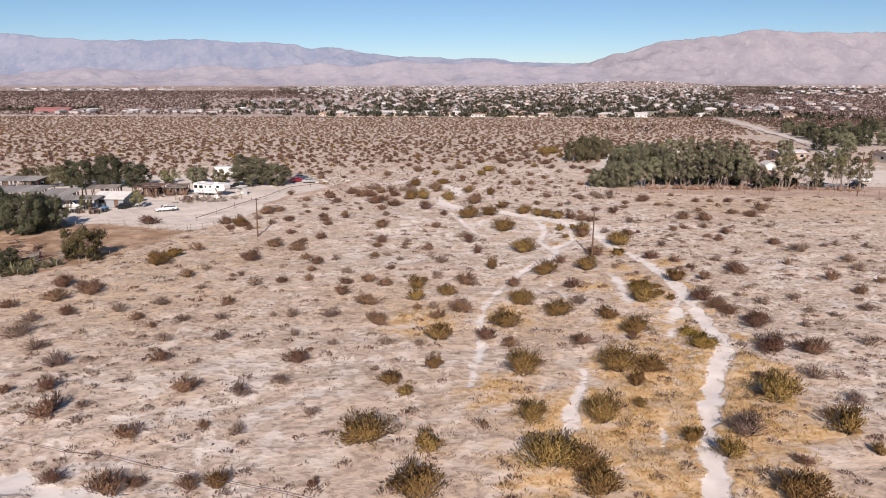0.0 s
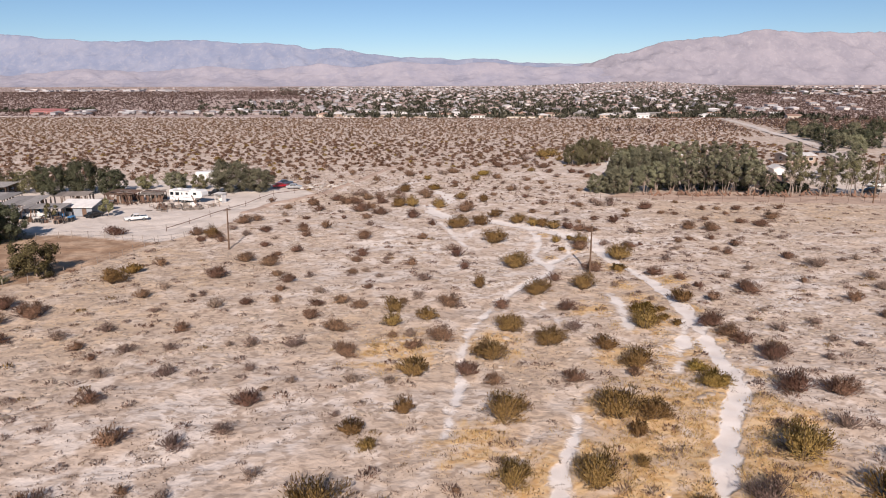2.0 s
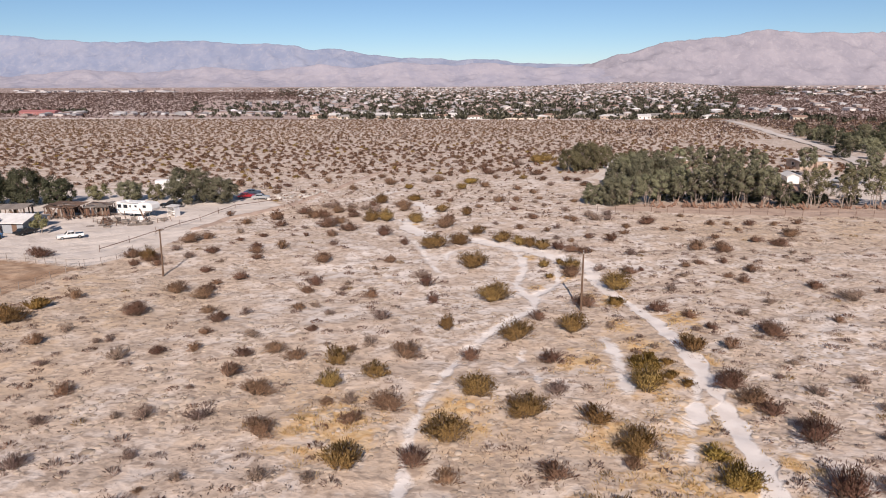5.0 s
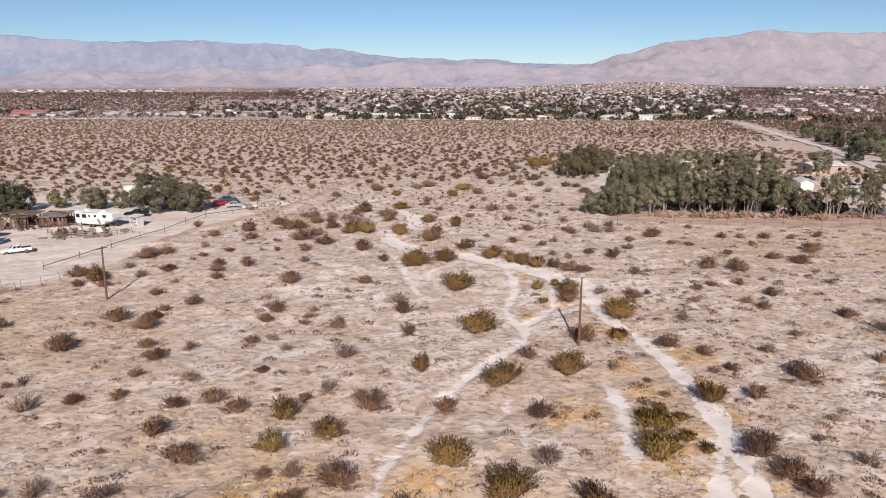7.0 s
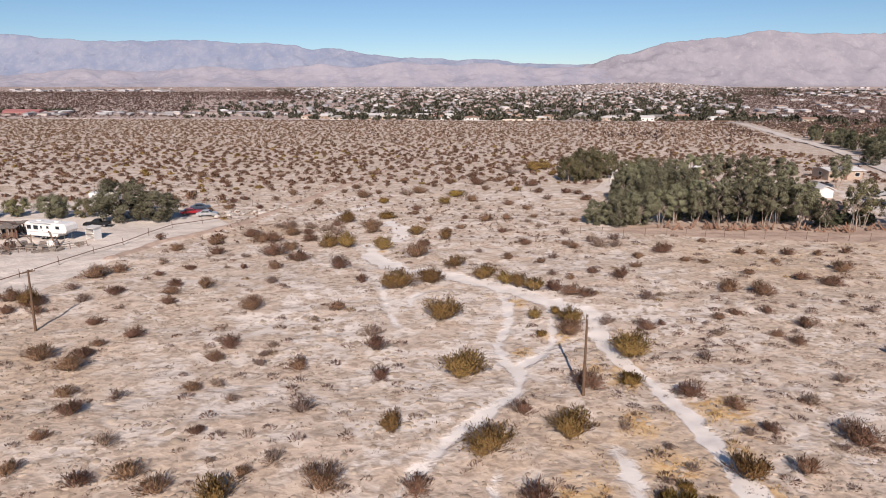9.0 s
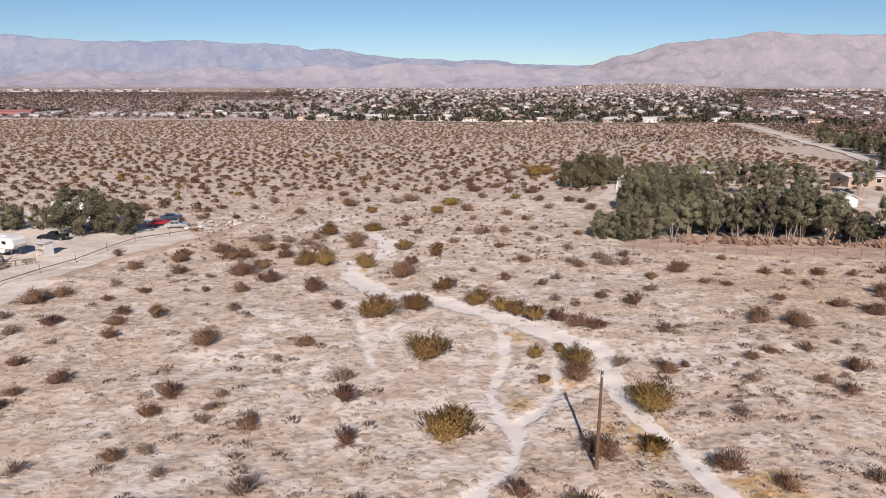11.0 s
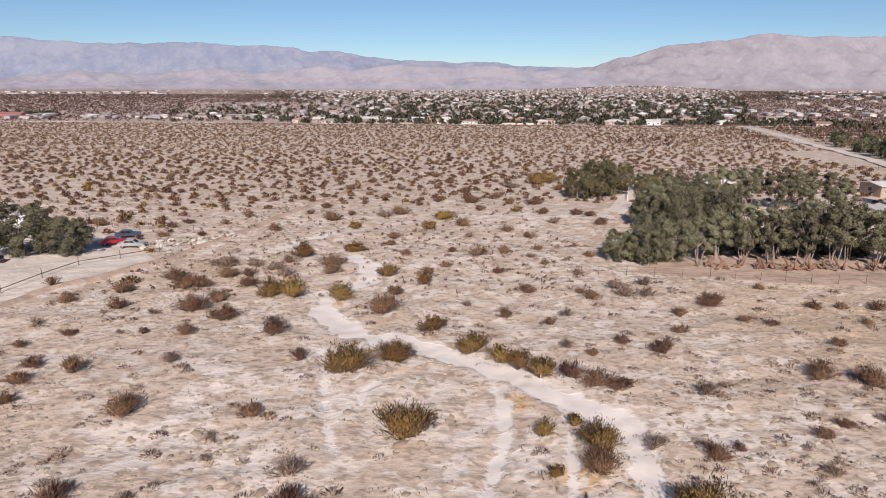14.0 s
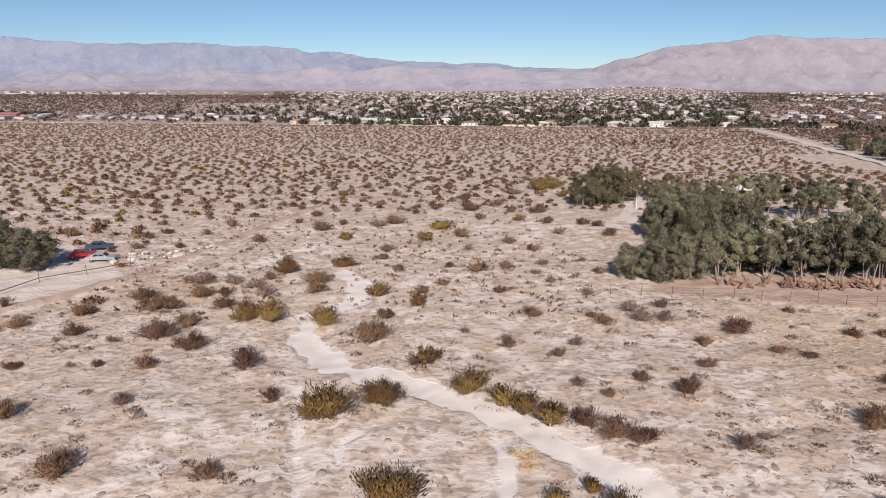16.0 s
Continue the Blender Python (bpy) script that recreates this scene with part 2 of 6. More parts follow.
ROAD = surface("dirt_road", (0.86, 0.76, 0.68), (0.76, 0.66, 0.58), grain=0.3, bump=0.2)
# lavender distance haze is painted into the rock colours of range and foothills
FAR_ROCK_HAZE = mountain_material("far_rock_haze", (0.25, 0.268, 0.34), (0.198, 0.226, 0.31), (0.345, 0.338, 0.378))
FOOT_ROCK_HAZE = mountain_material("foot_rock_haze", (0.31, 0.292, 0.33), (0.25, 0.245, 0.295), (0.385, 0.36, 0.38))
# right ridge: base colour shifted from tan to mauve to stand for haze
NEAR_ROCK_HAZE = mountain_material("near_rock_haze", (0.30, 0.278, 0.308), (0.25, 0.236, 0.27), (0.385, 0.358, 0.375))


# ---- mesh helpers ----
class Shape:
    """Collects vertices and faces of one mesh."""

    def __init__(self):
        self.v, self.f, self.n = [], [], []

    def add(self, verts, faces):
        k = len(self.v)
        self.v += [tuple(p) for p in verts]
        self.f += [tuple(i + k for i in q) for q in faces]
        return self

    def box(self, c, s, rz=0.0, tilt=0.0, cut=0.0):
        """A box with centre c, size s; cut: chamfer of the upright and top edges."""
        m = Matrix.Translation(c) @ Euler((tilt, 0, radians(rz))).to_matrix().to_4x4()
        x, y, z = s[0] / 2, s[1] / 2, s[2] / 2
        if not cut:
            p = [(-x, -y, -z), (x, -y, -z), (x, y, -z), (-x, y, -z), (-x, -y, z), (x, -y, z), (x, y, z), (-x, y, z)]
            return self.add([m @ Vector(q) for q in p],
                            [(3, 2, 1, 0), (4, 5, 6, 7), (0, 1, 5, 4), (1, 2, 6, 5), (2, 3, 7, 6), (3, 0, 4, 7)])
        k = cut

        def ring(a, b, h):
            return [(-a + k, -b, h), (a - k, -b, h), (a, -b + k, h), (a, b - k, h),
                    (a - k, b, h), (-a + k, b, h), (-a, b - k, h), (-a, -b + k, h)]
        p = ring(x, y, -z) + ring(x, y, z - k) + ring(x - k, y - k, z)
        f = [tuple(range(7, -1, -1)), tuple(range(16, 24))]
        for r in (0, 8):
            f += [(r + i, r + (i + 1) % 8, r + 8 + (i + 1) % 8, r + 8 + i) for i in range(8)]
        return self.add([m @ Vector(q) for q in p], f)

    def tube(self, a, b, ra, rb, n=6, caps=True):
        a, b = Vector(a), Vector(b)
        q = (b - a).to_track_quat("Z", "Y").to_matrix()
        ring = [Vector((math.cos(6.2832 * i / n), math.sin(6.2832 * i / n), 0)) for i in range(n)]
        v = [a + q @ (c * ra) for c in ring] + [b + q @ (c * rb) for c in ring]
        f = [(i, (i + 1) % n, n + (i + 1) % n, n + i) for i in range(n)]
        if caps:
            f += [tuple(range(n - 1, -1, -1)), tuple(range(n, 2 * n))]
        return self.add(v, f)

    def extrude(self, outline, y0, y1, m=Matrix()):
        """An outline in x, z drawn out along y."""
        n = len(outline)
        v = [m @ Vector((x, y0, z)) for x, z in outline] + [m @ Vector((x, y1, z)) for x, z in outline]
        f = [tuple(range(n)), tuple(range(2 * n - 1, n - 1, -1))]
        f += [((i + 1) % n, i, n + i, n + (i + 1) % n) for i in range(n)]
        return self.add(v, f)

    def lump(self, c, r, rng, flat=1.0):
        """An uneven stone of 20 faces or so."""
        g = (1 + 5 ** 0.5) / 2
        p = [(-1, g, 0), (1, g, 0), (-1, -g, 0), (1, -g, 0), (0, -1, g), (0, 1, g), (0, -1, -g), (0, 1, -g), (g, 0, -1), (g, 0, 1), (-g, 0, -1), (-g, 0, 1)]
        f = [(0, 11, 5), (0, 5, 1), (0, 1, 7), (0, 7, 10), (0, 10, 11), (1, 5, 9), (5, 11, 4), (11, 10, 2), (10, 7, 6), (7, 1, 8),
             (3, 9, 4), (3, 4, 2), (3, 2, 6), (3, 6, 8), (3, 8, 9), (4, 9, 5), (2, 4, 11), (6, 2, 10), (8, 6, 7), (9, 8, 1)]
        k = [r * rng.uniform(0.7, 1.15) / 1.9 for _ in p]
        return self.add([(c[0] + x * s, c[1] + y * s, c[2] + z * s * flat) for (x, y, z), s in zip(p, k)], f)

    def sprig(self, p, d, length, width, side, out=None):
        """A narrow leafy shoot, one kite of two triangles; out: the way that its face and shading turn to."""
        k = len(self.v)
        e = p + d * length
        mid = p + d * (length * 0.55)
        if out is not None:
            g = side.cross(d)
            if g.dot(out) < 0:
                side, g = -side, -g
            q = (out * 0.8 + g * 0.35).normalized()
            self.n += [tuple(q)] * 4
        self.v += [tuple(p), tuple(mid + side * width), tuple(e), tuple(mid - side * width)]
        self.f += [(k, k + 1, k + 2), (k, k + 2, k + 3)]

    def mesh(self, name, material, smooth=False):
        me = bpy.data.meshes.new(name)
        me.from_pydata(self.v, [], self.f)
        me.materials.append(material)
        if smooth:
            me.polygons.foreach_set("use_smooth", [True] * len(me.polygons))
        me.update()
        if self.n:
            me.polygons.foreach_set("use_smooth", [True] * len(me.polygons))
            me.normals_split_custom_set_from_vertices(self.n)
        return me


def part(name, shape, material, parent, label="", smooth=False):
    me = shape if isinstance(shape, bpy.types.Mesh) else shape.mesh(name, material, smooth)
    ob = new(name, me)
    ob.parent = parent
    return tagged(ob, label)


def thing(name, m, label, category, group="", kind=""):
    ob = new(name)
    ob.empty_display_size = 0.2
    ob.matrix_world = m
    return tagged(ob, label, category, group, kind)


def whole(name, shape, material, m, label, category="", group="", kind="", smooth=False):
    ob = new(name, shape.mesh(name, material, smooth))
    ob.matrix_world = m
    return tagged(ob, label, category, group, kind)


# ---- ground ----
PROFILE_Y = (-400, 150, 200, 240, 400, 680, 900, 1490, 2600, 4800)
PROFILE_Z = (0, 0, -0.15, -0.7, -5.0, -13.0, -14.5, -17, -26, -40)
WAVES = [(0.021, 0.9, 0.10), (0.047, 2.3, 0.09), (0.09, 4.0, 0.06), (0.17, 5.6, 0.045), (0.33, 1.3, 0.03), (0.61, 3.1, 0.02)]


def relief(x, y):
    """Height of the ground; x and y are numbers or arrays."""
    x, y = np.asarray(x, float), np.asarray(y, float)
    z = np.interp(y, PROFILE_Y, PROFILE_Z)
    for k, a, h in WAVES:
        z = z + h * np.sin(k * 6.2832 * (x * math.cos(a) + y * math.sin(a)) + 3 * np.sin(k * 2.1 * (x * math.sin(a) - y * math.cos(a))))
    z = z + 25 * np.exp(-((x - 900) / np.where(x > 900, 300, 460)) ** 2 - ((y - 3000) / 480) ** 2)
    return z + 0.45 * np.exp(-(line_distance(x, y, BERM) / 1.1) ** 2)


def gz(x, y):
    return float(relief(x, y))


def line_distance(x, y, line):
    best = np.full(np.shape(x), 1e6)
    for (ax, ay), (bx, by) in zip(line, line[1:]):
        dx, dy = bx - ax, by - ay
        s = np.clip(((x - ax) * dx + (y - ay) * dy) / (dx * dx + dy * dy), 0, 1)
        best = np.minimum(best, np.hypot(x - ax - s * dx, y - ay - s * dy))
    return best


def inside(x, y, poly):
    """1 inside a polygon and 0 outside, with a soft edge of a metre."""
    hit = np.zeros(np.shape(x), bool)
    for (ax, ay), (bx, by) in zip(poly, poly[1:] + poly[:1]):
        hit ^= ((ay > y) != (by > y)) & (x < (bx - ax) * (y - ay) / ((by - ay) or 1e-9) + ax)
    d = line_distance(x, y, poly + poly[:1])
    return np.clip(0.5 + np.where(hit, d, -d) / 1.6, 0, 1)


BERM = [(-38.3, 141.6), (-35.6, 152.0), (-32.0, 157.0), (-26.8, 166.2), (-22.6, 179.2), (-17.7, 194.6), (-12.6, 214.0), (-6.4, 237.0), (1.8, 262.0), (10.0, 281.0)]
TRAILS = [
    (0.95, [(18.4, 30.0), (18.9, 38.4), (20.9, 43.5), (22.0, 47.5), (24.8, 53.6), (27.6, 59.5), (30.0, 63.4), (30.7, 68.5), (31.2, 73.5),
            (32.0, 79.5), (32.1, 84.0), (32.1, 89.5), (31.9, 95.0), (30.9, 100.6), (29.3, 105.5), (28.5, 110.0), (28.8, 115.0)]),
    (1.7, [(28.8, 115.0), (28.2, 119.0), (25.4, 122.8), (22.3, 126.0), (18.4, 129.9), (14.8, 132.6), (12.3, 134.0), (7.9, 136.1),
            (4.2, 138.8), (1.2, 143.6), (-0.2, 151.0)]),
    (1.1, [(31.2, 80.5), (29.7, 76.6), (27.6, 71.3), (25.8, 67.4)]),
    (1.7, [(-0.2, 151.0), (4.6, 156.5), (3.4, 163.5), (1.2, 168.0)]),
    (1.5, [(-11.5, 172.0), (-9.6, 177.0), (-5.2, 182.4), (-1.0, 186.4)]),
    (0.9, [(12.0, 90.7), (14.3, 94.0), (18.4, 99.2), (19.0, 103.5), (17.8, 105.5), (17.5, 109.7), (18.1, 113.4), (19.6, 117.1), (19.7, 121.2), (18.9, 126.0)]),
    (0.85, [(2.6, 55.0), (3.8, 60.2), (4.4, 66.3), (4.8, 71.5), (5.6, 76.6), (8.0, 83.0), (9.7, 87.1), (12.0, 90.7)]),
    (1.0, [(23.3, 73.5), (24.0, 79.5), (24.9, 86.0), (24.6, 90.6), (23.8, 95.0)]),
    (0.9, [(9.0, 43.0), (10.0, 46.6), (11.6, 51.2), (13.8, 56.6), (15.0, 62.5)]),
    (0.5, [(8.2, 51.0), (9.0, 53.2), (10.8, 58.9)]),
    (0.5, [(12.2, 44.1), (13.9, 41.2), (15.8, 38.4)]),
    (0.8, [(1.8, 138.2), (2.8, 132.5), (4.5, 123.5), (6.0, 117.7), (7.1, 113.4), (8.6, 112.5)]),
    (0.8, [(24.4, 122.4), (24.1, 117.7), (23.9, 114.0), (23.1, 110.2), (21.6, 107.3), (19.6, 105.1)]),
    (0.7, [(13.4, 129.4), (10.0, 126.8), (7.8, 124.3), (7.8, 120.5), (9.3, 117.0)]),
    (0.5, [(12.2, 121.0), (14.7, 125.1), (16.9, 127.6)]),
    (0.45, [(13.4, 113.7), (12.9, 115.3), (14.2, 117.0), (15.6, 117.9)]),
    (0.5, [(15.9, 119.4), (16.9, 121.0), (18.2, 122.6)]),
    (0.45, [(10.6, 131.6), (12.0, 128.4), (15.2, 127.2)]),
    (0.5, [(9.3, 86.4), (7.9, 92.0), (7.4, 97.0)]),
    (0.5, [(20.4, 119.0), (21.6, 116.6), (23.4, 115.2)]),
    (0.55, [(16.6, 91.0), (15.8, 87.5), (15.0, 84.6), (13.5, 82.4), (12.5, 79.9)]),
    (0.55, [(15.6, 85.6), (16.2, 80.7), (16.3, 75.0)]),
    (0.5, [(15.1, 62.0), (12.7, 61.0), (11.0, 58.8)]),
    (0.5, [(19.4, 50.2), (18.3, 47.7), (17.4, 45.0)]),
    (0.45, [(12.4, 105.6), (14.8, 107.4), (17.2, 106.4)]),
    (1.6, [(-50.0, 45.0), (-38.0, 41.8), (-27.0, 39.4), (-17.0, 36.0), (-8.0, 32.0)]),
]
YARD = [(-130, 133), (-78, 126), (-64, 123.5), (-57, 122.5), (-46.8, 118.6), (-41, 125.5), (-36, 148), (-27, 165.5), (-33, 172), (-52, 190), (-66, 192), (-130, 175)]
PARKING = [(99, 158), (132, 160), (136, 204), (106, 204), (101, 180)]
PADDOCK = [(-66, 88), (-59, 91), (-55, 95.4), (-50, 105.2), (-47, 117.6), (-57, 121.6), (-64, 122.6), (-78, 125), (-90, 118), (-84, 92)]
DIRT = [(42, 162), (46, 159), (60, 155.5), (80, 152.5), (110, 149), (190, 148), (190, 157), (110, 166), (70, 168), (46, 166)]
BARE = [(16, 120, 9), (22, 110, 7), (14, 106, 8), (6, 104, 7), (22, 128, 8), (8, 118, 8), (0, 112, 7), (12, 98, 7), (24, 116, 5), (8, 60, 5), (3, 63, 4), (26, 122, 8), (36, 118, 9), (8, 128, 8), (-2, 140, 7), (-14, 146, 7), (14, 112, 7), (-12, 98, 9),
        (3, 168, 9), (36, 66, 6), (40, 52, 7), (-22, 56, 8), (48, 92, 8), (-6, 120, 9), (28, 196, 10), (36, 200, 9)]
GOLD = [(28, 51, 4), (20, 56, 4), (14, 46, 5), (18, 52, 5), (24, 46, 5), (30, 47, 3), (22, 60, 4), (24, 62, 5), (27, 70, 4), (30, 56, 4), (26, 78, 3.5), (21, 84, 3), (10, 50, 4), (14, 52, 4), (35, 96, 3), (20, 47, 4.5), (17, 41, 5), (22, 56, 4), (26, 48, 4.5), (24, 40, 4), (12, 43, 4), (27.4, 94, 2), (28.2, 88, 2.2), (28, 81, 3), (28, 102, 2),
        (33.4, 84, 1.8), (33.5, 90, 1.6), (33, 75, 1.8), (33, 58, 2), (5, 54, 4), (7, 41, 4), (-2, 72, 5), (8, 74, 4), (20, 108, 1.4),
        (24, 112, 1.8), (21, 70, 3.5), (17, 60, 3.5), (30.6, 60, 3), (29.4, 74, 2.6), (33.4, 66, 2), (26, 56, 4), (23.5, 51, 4), (27.6, 62, 3.5),
        (29.4, 104, 2.0), (25.8, 104.5, 1.6), (20.6, 122.4, 1.6), (22.4, 124.4, 1.6), (1.6, 147, 1.6)]
STRAW = [(-46, 96, 17), (-44, 110, 11), (-40, 82, 17), (-52, 76, 14), (-32, 100, 13), (16, 48, 16), (26, 88, 9), (10, 70, 10), (60, 140, 14), (85, 142, 16), (-20, 160, 7), (-8, 78, 9)]


def lines(near, spacing, reach):
    """Even steps over the near stretch, then ever wider ones."""
    a = list(np.arange(near[0], near[1] + 1e-6, spacing))
    s, p = spacing, near[1]
    up = []
    while p < reach[1]:
        s *= 1.11
        p += s
        up.append(p)
    s, p = spacing, near[0]
    down = []
    while p > reach[0]:
        s *= 1.11
        p -= s
        down.append(p)
    return np.array(down[::-1] + a + up)


def build_ground():
    xs, ys = lines((-72, 78), 0.42, (-4200, 4200)), lines((26, 205), 0.42, (-500, 4900))
    gx, gy = np.meshgrid(xs, ys)
    z = relief(gx, gy)
    zone = {name: np.zeros_like(gx) for name in ("trail", "gold", "bare", "straw")}
    wander = sum(h * np.sin(k * gx * math.cos(a) + k * gy * math.sin(a) + 2.2 * np.sin(0.6 * k * (gy * math.cos(a) - gx * math.sin(a))))
                 for k, a, h in ((0.55, 0.4, 0.22), (0.9, 1.7, 0.2), (1.5, 2.6, 0.16), (2.6, 0.9, 0.1)))
    for number, (w, line) in enumerate(TRAILS):
        strength = (1.3, 1.35, 0.75, 1.2, 0.85, 0.84, 0.74, 0.8, 0.95, 0.85, 0.8, 0.8, 0.85, 0.75, 0.7, 0.65, 0.7, 0.65, 0.6, 0.6, 0.65, 0.65, 0.8, 0.65, 0.6, 1)[number] * (1.0 if number < 4 else 0.92)
        if number in (4, 7, 8, 9, 10, 11, 13, 14, 15, 16, 17, 18, 19, 20, 21, 22, 24):
            for ex, ey in (line[0], line[-1]):
                strength = strength * np.clip(np.hypot(gx - ex, gy - ey) / 5, 0.45, 1)
        zone["trail"] = np.maximum(zone["trail"], np.minimum(1.0, strength * np.clip(1.0 - (line_distance(gx, gy, line) + w * wander) / (1.5 * w), 0, 1)))
        near_trail = np.exp(-(line_distance(gx, gy, line) / (w * 1.0)) ** 2)
        z = z - 0.10 * near_trail
    for name, spots in (("gold", GOLD), ("bare", BARE), ("straw", STRAW)):
        for cx, cy, r in spots:
            zone[name] = np.maximum(zone[name], np.exp(-((gx - cx) ** 2 + (gy - cy) ** 2) / (r * r)))
    zone["bare"] = np.maximum(zone["bare"], 0.55 * np.exp(-((gy - 150) / 70) ** 2) * np.exp(-((gx - 5) / 45) ** 2))
    zone["yard"], zone["paddock"], zone["dirt"] = np.maximum(inside(gx, gy, YARD), inside(gx, gy, PARKING)), inside(gx, gy, PADDOCK), inside(gx, gy, DIRT)
    zone["dirt"] = np.maximum(zone["dirt"], 0.95 * np.exp(-(line_distance(gx, gy, BERM) / 1.3) ** 2))
    zone["far"] = np.clip((gy + 0.147 * (gx + 105) - 648) / 14, 0, 1)
    ny, nx = gx.shape
    me = bpy.data.meshes.new("ground")
    me.vertices.add(nx * ny)
    me.vertices.foreach_set("co", np.stack([gx, gy, z], -1).astype(np.float32).ravel())
    i = (np.arange(ny - 1)[:, None] * nx + np.arange(nx - 1)[None]).ravel()
    quads = np.stack([i, i + 1, i + nx + 1, i + nx], 1).astype(np.int32)
    me.loops.add(quads.size)
    me.loops.foreach_set("vertex_index", quads.ravel())
    me.polygons.add(len(quads))
    me.polygons.foreach_set("loop_start", np.arange(0, quads.size, 4, dtype=np.int32))
    me.polygons.foreach_set("use_smooth", np.ones(len(quads), bool))
    me.update(calc_edges=True)
    for name, a in zone.items():
        me.attributes.new(name, 'FLOAT', 'POINT').data.foreach_set("value", a.astype(np.float32).ravel())
    me.materials.append(SAND)
    tagged(new("ground", me), "pale sandy desert ground with dry grass and footpaths", "ground", kind="structure")


build_ground()


# ---- mountains ----
def mountain(name, label, material, ridge, y0, y1, seed, roughness):
    rx, rz = zip(*ridge)
    xs = np.arange(rx[0], rx[-1] + 1, 13.0)
    vs = np.linspace(0, 1, 54)
    gx, gv = np.meshgrid(xs, vs)
    gy = y0 + (y1 - y0) * gv
    top = np.interp(gx, rx, rz)
    fold = np.array([[noise.ridged_multi_fractal(Vector((x / 190 + seed, y / 150, seed)), 0.85, 2.1, 7, 1.0, 2.0) - 1.0
                      + 0.9 * noise.noise(Vector((x / 520 - seed, y / 160, 3.3))) for x, y in zip(rx_, ry_)] for rx_, ry_ in zip(gx, gy)])
    base = relief(gx, gy) - 4
    lift = np.clip(gv / 0.78, 0, 1)
    shape = np.where(gv < 0.78, lift ** 1.35, 1 - 0.5 * (gv - 0.78))
    z = base + (top - base) * shape + roughness * fold * np.sin(np.pi * np.clip(gv / 0.86, 0, 1)) ** 0.9 + 0.26 * roughness * fold * (gv > 0.5)
    ny, nx = gx.shape
    s = Shape()
    s.v = [tuple(p) for p in np.stack([gx, gy, z], -1).reshape(-1, 3)]
    s.f = [(j * nx + i, j * nx + i + 1, (j + 1) * nx + i + 1, (j + 1) * nx + i) for j in range(ny - 1) for i in range(nx - 1)]
    whole(name, s, material, Matrix(), label, "mountain", kind="structure", smooth=True)


mountain("backdrop_mountain_range", "mountain range across the valley with lavender haze painted into its rock", FAR_ROCK_HAZE,
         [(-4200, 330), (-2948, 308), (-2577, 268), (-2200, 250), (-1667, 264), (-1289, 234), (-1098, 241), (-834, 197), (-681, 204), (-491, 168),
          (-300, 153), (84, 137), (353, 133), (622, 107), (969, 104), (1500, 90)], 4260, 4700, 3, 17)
mountain("backdrop_foothills", "foothills below the mountain range with pale grey haze in their colour", FOOT_ROCK_HAZE,
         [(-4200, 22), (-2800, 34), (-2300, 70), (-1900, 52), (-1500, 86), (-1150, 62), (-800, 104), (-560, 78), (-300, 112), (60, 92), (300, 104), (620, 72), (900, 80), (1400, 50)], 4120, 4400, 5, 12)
mountain("backdrop_mountain_ridge", "bare mountain ridge beyond the town with mauve haze painted into its rock", NEAR_ROCK_HAZE,
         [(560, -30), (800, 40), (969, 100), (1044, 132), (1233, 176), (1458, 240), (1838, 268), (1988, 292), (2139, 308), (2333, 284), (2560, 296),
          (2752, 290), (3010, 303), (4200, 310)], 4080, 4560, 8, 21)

# ---- plants ----
def bush_meshes(seed, leaf, height, stems, sprigs, length, width, spread=1.0, upright=0.5):
    """Stems and leafage of a desert bush of radius 1: several crowns of stems that fan out from one root."""
    rng = random.Random(seed)
    wood, leaves = Shape(), Shape()
    crowns = []
    for i in range(rng.randrange(4, 7)):
        a, d = i * 2.4 + rng.uniform(-0.5, 0.5), rng.uniform(0.12, 0.5)
        crowns.append((Vector((math.cos(a) * d, math.sin(a) * d, 0)), rng.uniform(0.44, 0.66), rng.uniform(0.62, 1.12) * (1.1 - 0.35 * d)))
    tips = []
    for i in range(stems):
        c, r, h = crowns[i % len(crowns)]
        a = rng.uniform(0, 6.2832)
        lean = rng.uniform(0.02, 1.0) ** 0.65
        out = c + Vector((math.cos(a), math.sin(a), 0)) * (r * spread * lean * rng.uniform(0.8, 1.15))
        up = height * h * math.sqrt(max(0.06, 1 - (lean * 0.9) ** 2)) * rng.uniform(0.72, 1.18)
        base = c * 0.45 + Vector((math.cos(a) * 0.1 * lean, math.sin(a) * 0.1 * lean, -0.03))
        tip = Vector((out.x, out.y, up))
        mid = base.lerp(tip, 0.5) + Vector((0, 0, 0.07 * height))
        wood.tube(base, mid, 0.020, 0.012, 3, False)
        wood.tube(mid, tip, 0.012, 0.003, 3, False)
        tips.append((base, mid, tip))
    for i in range(sprigs):
        base, mid, tip = rng.choice(tips)
        u = 0.16 + 0.84 * rng.random() ** 0.7
        p = (base.lerp(mid, u * 2) if u < 0.5 else mid.lerp(tip, u * 2 - 1))
        k = 0.045 + 0.05 * u
        p = p + Vector((rng.gauss(0, k), rng.gauss(0, k), rng.gauss(0, 0.05) * height))
        p.z = max(p.z, 0.02)
        d = (tip - mid).normalized() * 0.9 + Vector((rng.gauss(0, 0.42), rng.gauss(0, 0.42), upright * 0.8 + rng.gauss(0, 0.25)))
        d.normalize()
        out = Vector((p.x, p.y, 0.12 + p.z * 0.9)).normalized()
        face = out + Vector((rng.gauss(0, 0.4), rng.gauss(0, 0.4), rng.gauss(0, 0.4)))
        side = d.cross(face).normalized()
        leaves.sprig(p, d, length * rng.uniform(0.6, 1.4), width * rng.uniform(0.6, 1.3), side, out)
    return wood.mesh("stem", STEM), leaves.mesh("foliage", leaf)


